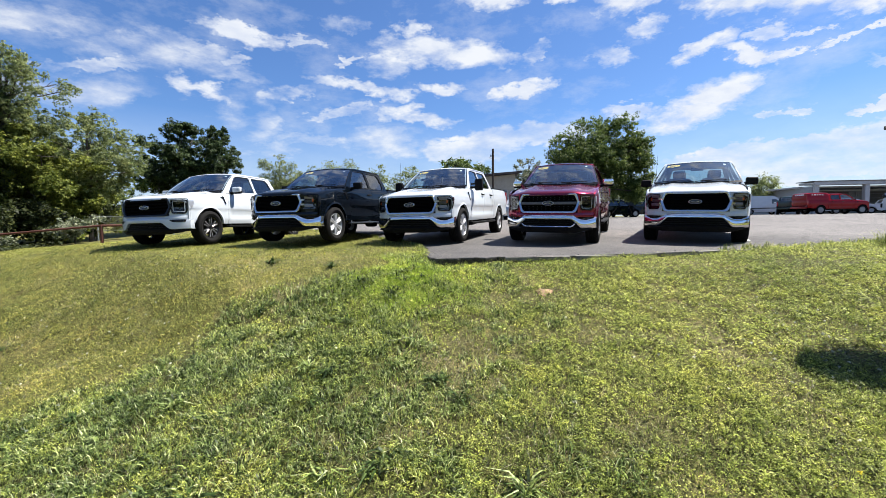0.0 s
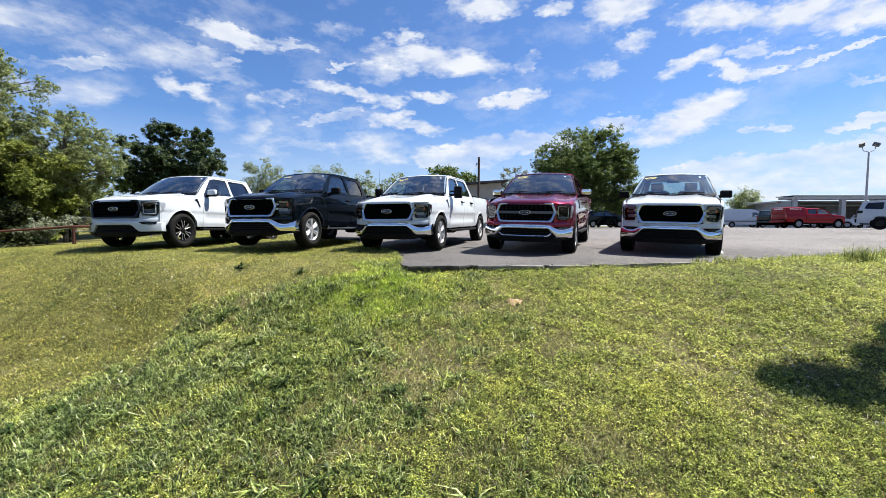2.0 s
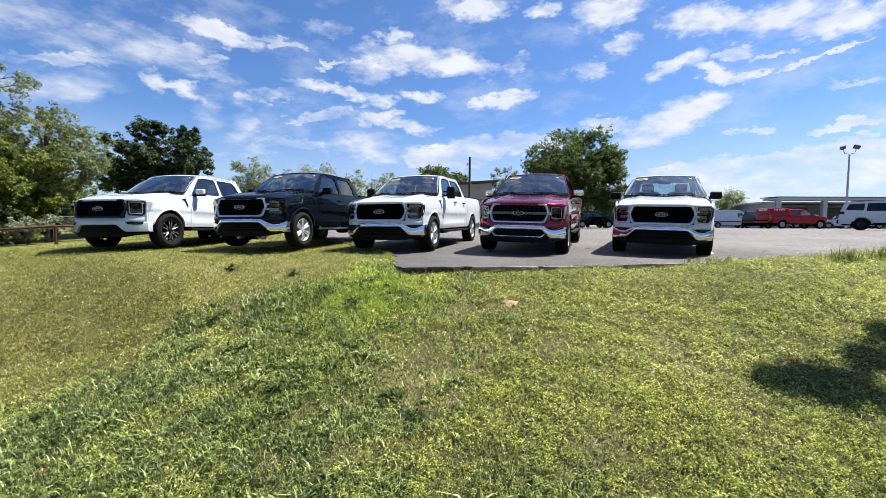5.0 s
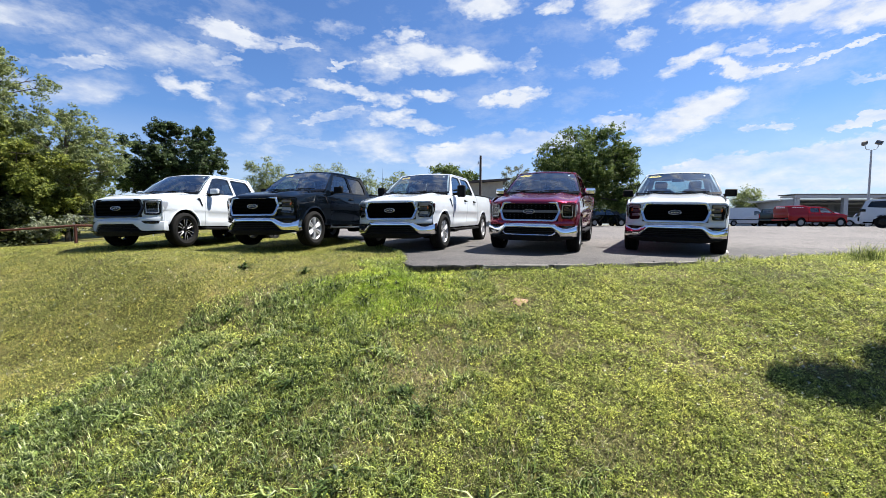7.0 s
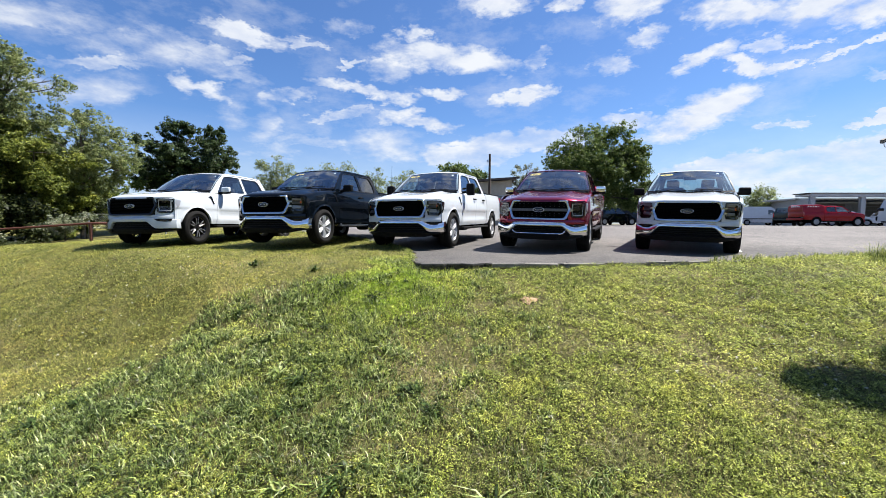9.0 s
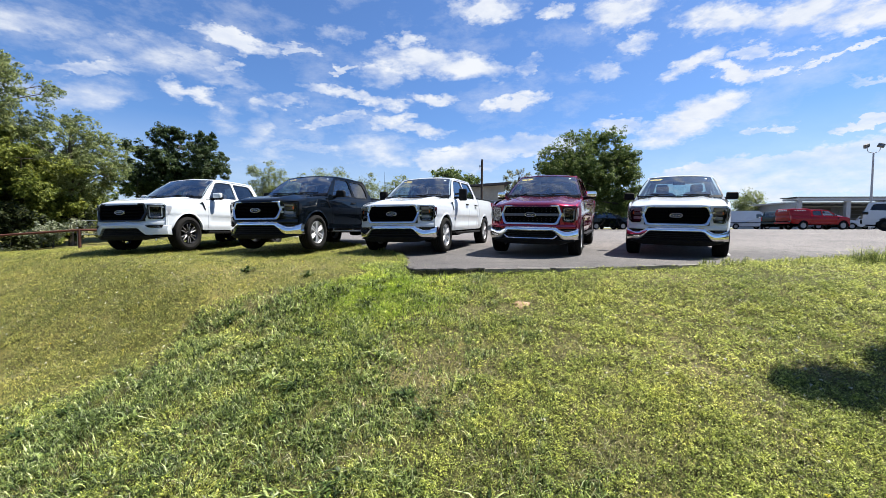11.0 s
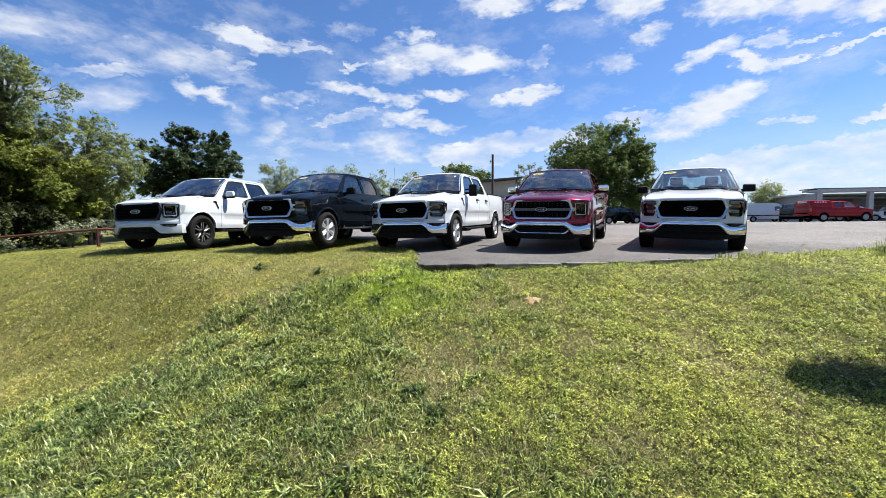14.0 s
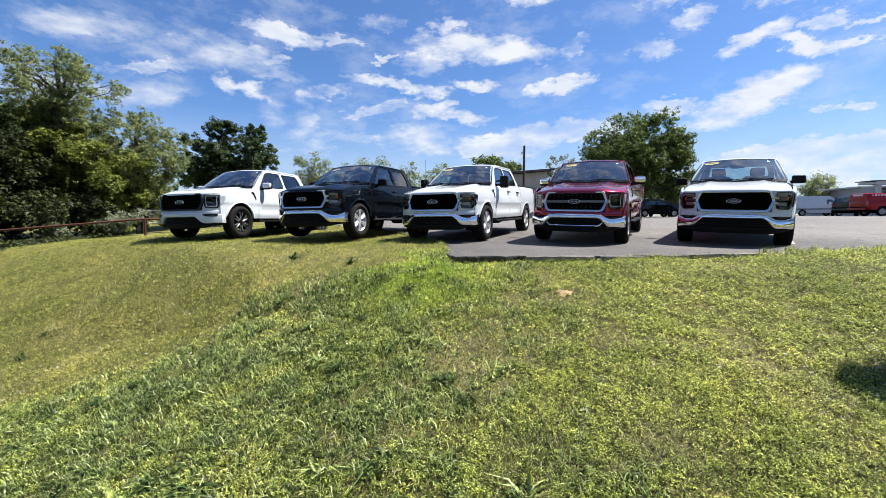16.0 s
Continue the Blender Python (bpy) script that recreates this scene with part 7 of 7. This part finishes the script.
        ey.append(a[1] + (b[1] - a[1]) * s - np.abs(rng.normal(0.03, 0.16 if a[0] >= 5 else 0.07, m)))
    for (a, b) in zip(LOT_EDGE[-5:], LOT_EDGE[-4:] + LOT_EDGE[:1]):
        L = math.hypot(b[0] - a[0], b[1] - a[1])
        m = int(L * 160)
        s = rng.random(m)
        ex.append(a[0] + (b[0] - a[0]) * s - np.abs(rng.normal(0.0, 0.10, m)))
        ey.append(a[1] + (b[1] - a[1]) * s + rng.normal(0, 0.05, m))
    ex, ey = np.concatenate(ex), np.concatenate(ey)
    for tx, ty, tn in ((5.05, 7.98, 70), (5.45, 8.06, 50), (4.62, 7.86, 40), (3.9, 7.70, 18), (3.2, 7.57, 14), (2.3, 7.40, 12), (1.2, 7.24, 16), (-0.3, 7.10, 30), (0.4, 7.16, 18)):
        ex = np.concatenate([ex, tx + rng.normal(0, 0.07, tn)])
        ey = np.concatenate([ey, ty + rng.normal(0, 0.035, tn)])
    long_ = np.where(ex > 4.4, 0.11, 0.075) * rng.uniform(0.5, 1.5, len(ex))
    stuff("edge_grass", blades(rng, ex, ey, long_, np.full(len(ex), 0.005), 0.7), GRASS, "longer grass along the broken slab edge", "grass")
    # tall seeding clump by the lot edge
    k = 420
    pick = rng.random(k)
    cx, cy = np.where(pick < 0.6, 7.75, 8.75), np.where(pick < 0.6, 8.15, 8.45)
    stuff("tall_grass_clump", blades(rng, cx + rng.normal(0, 0.12, k), cy + rng.normal(0, 0.10, k), rng.uniform(0.10, 0.42, k), np.full(k, 0.0045), 0.9), GRASS, "tall seeding grass clumps by the lot edge", "grass")
    # dry thatch
    x, y = lawn_points(rng, 56000, -7.5, 8.0, 2.0, 9.0)
    keep = rng.random(len(x)) < np.maximum(np.maximum(patchy(x, y, 2.8, 9) ** 2, worn(x, y)), 0.55 * lush(x, y) * patchy(x, y, 4.0, 19))
    x, y = x[keep], y[keep]
    stuff("dry_thatch", blades(rng, x, y, rng.uniform(0.025, 0.075, len(x)), np.full(len(x), 0.0021), 2.3), STRAW, "dry straw-coloured thatch between the grass", "grass")
    # little flowers
    x, y = np.concatenate([rng.normal(3.6, 0.8, 70), rng.normal(-5.2, 1.0, 60), rng.uniform(-6, 7, 40)]), np.concatenate([rng.normal(4.3, 0.55, 70), rng.normal(6.3, 0.8, 60), rng.uniform(3, 8, 40)])
    ok = ~inside(x, y, LOT_EDGE)
    x, y = x[ok], y[ok]
    k = np.repeat(np.arange(len(x)), 14)
    v, f = weeds(rng, x[k] + rng.normal(0, 0.006, len(k)), y[k] + rng.normal(0, 0.006, len(k)), np.full(len(k), 0.0085), 0.02)
    v[:, 2] += 0.05
    stuff("clover_flowers", (v, f), PETAL, "small white clover flowers", "flowers")
    x, y = np.concatenate([rng.normal(-4.5, 1.6, 45), rng.normal(2.6, 0.5, 8)]), np.concatenate([rng.normal(7.0, 1.1, 45), rng.normal(3.0, 0.4, 8)])
    ok = ~inside(x, y, LOT_EDGE)
    x, y = x[ok], y[ok]
    k = np.repeat(np.arange(len(x)), 6)
    v, f = weeds(rng, x[k] + rng.normal(0, 0.005, len(k)), y[k] + rng.normal(0, 0.005, len(k)), np.full(len(k), 0.009), 0.015)
    v[:, 2] += 0.04
    stuff("yellow_flowers", (v, f), YELLOW, "tiny yellow lawn flowers", "flowers")


grow_lawn()


def edge_rubble():
    """Crumbs of asphalt and concrete along the broken front edge of the slab."""
    rng = np.random.default_rng(31)
    V, F = [], []
    pts = []
    for (a, b), m in (((LOT_EDGE[-2], LOT_EDGE[-1]), 60), ((LOT_EDGE[-1], LOT_EDGE[0]), 190), ((LOT_EDGE[0], LOT_EDGE[1]), 330), ((LOT_EDGE[1], LOT_EDGE[2]), 200), ((LOT_EDGE[2], LOT_EDGE[3]), 60)):
        u = rng.random(m)
        pts += list(zip(a[0] + (b[0] - a[0]) * u + rng.normal(-0.03, 0.09, m), a[1] + (b[1] - a[1]) * u + rng.normal(-0.02, 0.10, m)))
    for x, y in pts:
        r = rng.uniform(0.003, 0.011) * (2.2 if rng.random() < 0.05 else 1.0)
        z = float(lot_z(x, y)) + 0.004 if inside(x, y, LOT_EDGE) else gz(x, y)
        d = rng.normal(size=(6, 3)) * 0.18 + np.array([(1, 0, 0), (-1, 0, 0), (0, 1, 0), (0, -1, 0), (0, 0, 0.75), (0, 0, -0.4)])
        o = len(V)
        V += list(d * r + np.array([x, y, z + r * 0.3]))
        F += [(o + p, o + q, o + t) for p, q, t in ((0, 2, 4), (2, 1, 4), (1, 3, 4), (3, 0, 4), (2, 0, 5), (1, 2, 5), (3, 1, 5), (0, 3, 5))]
    ob = new("edge_rubble", array_mesh("edge_rubble", np.array(V), np.array(F), RUBBLE))
    return tagged(ob, "crumbled asphalt and pebbles along the slab edge", "rubble", kind="stuff")


RUBBLE = surface("crumbled_asphalt", (0.07, 0.066, 0.062), (0.27, 0.25, 0.23), 0.9, 0, 9, fine=3.0)
edge_rubble()


def bare_patch():
    bm = bmesh.new()
    rows = []
    for r in (0.0, 0.4, 0.75, 1.0):
        row = []
        for k in range(25):
            a = k * math.tau / 24
            w = 1 + 0.22 * math.sin(3 * a + 1) + 0.12 * math.sin(7 * a)
            x, y = 0.89 + 0.105 * r * w * math.cos(a), 5.77 + 0.10 * r * w * math.sin(a)
            row.append((x, y, gz(x, y) + 0.034 * (1 - r * r) + 0.014 * math.sin(5 * a + 6 * r) * r + 0.014))
        rows.append(row)
    sheet(bm, rows)
    return tagged(part("bare_patch", bm, SANDSOIL), "small bare mound of pale sandy soil", "soil", kind="structure")


bare_patch()
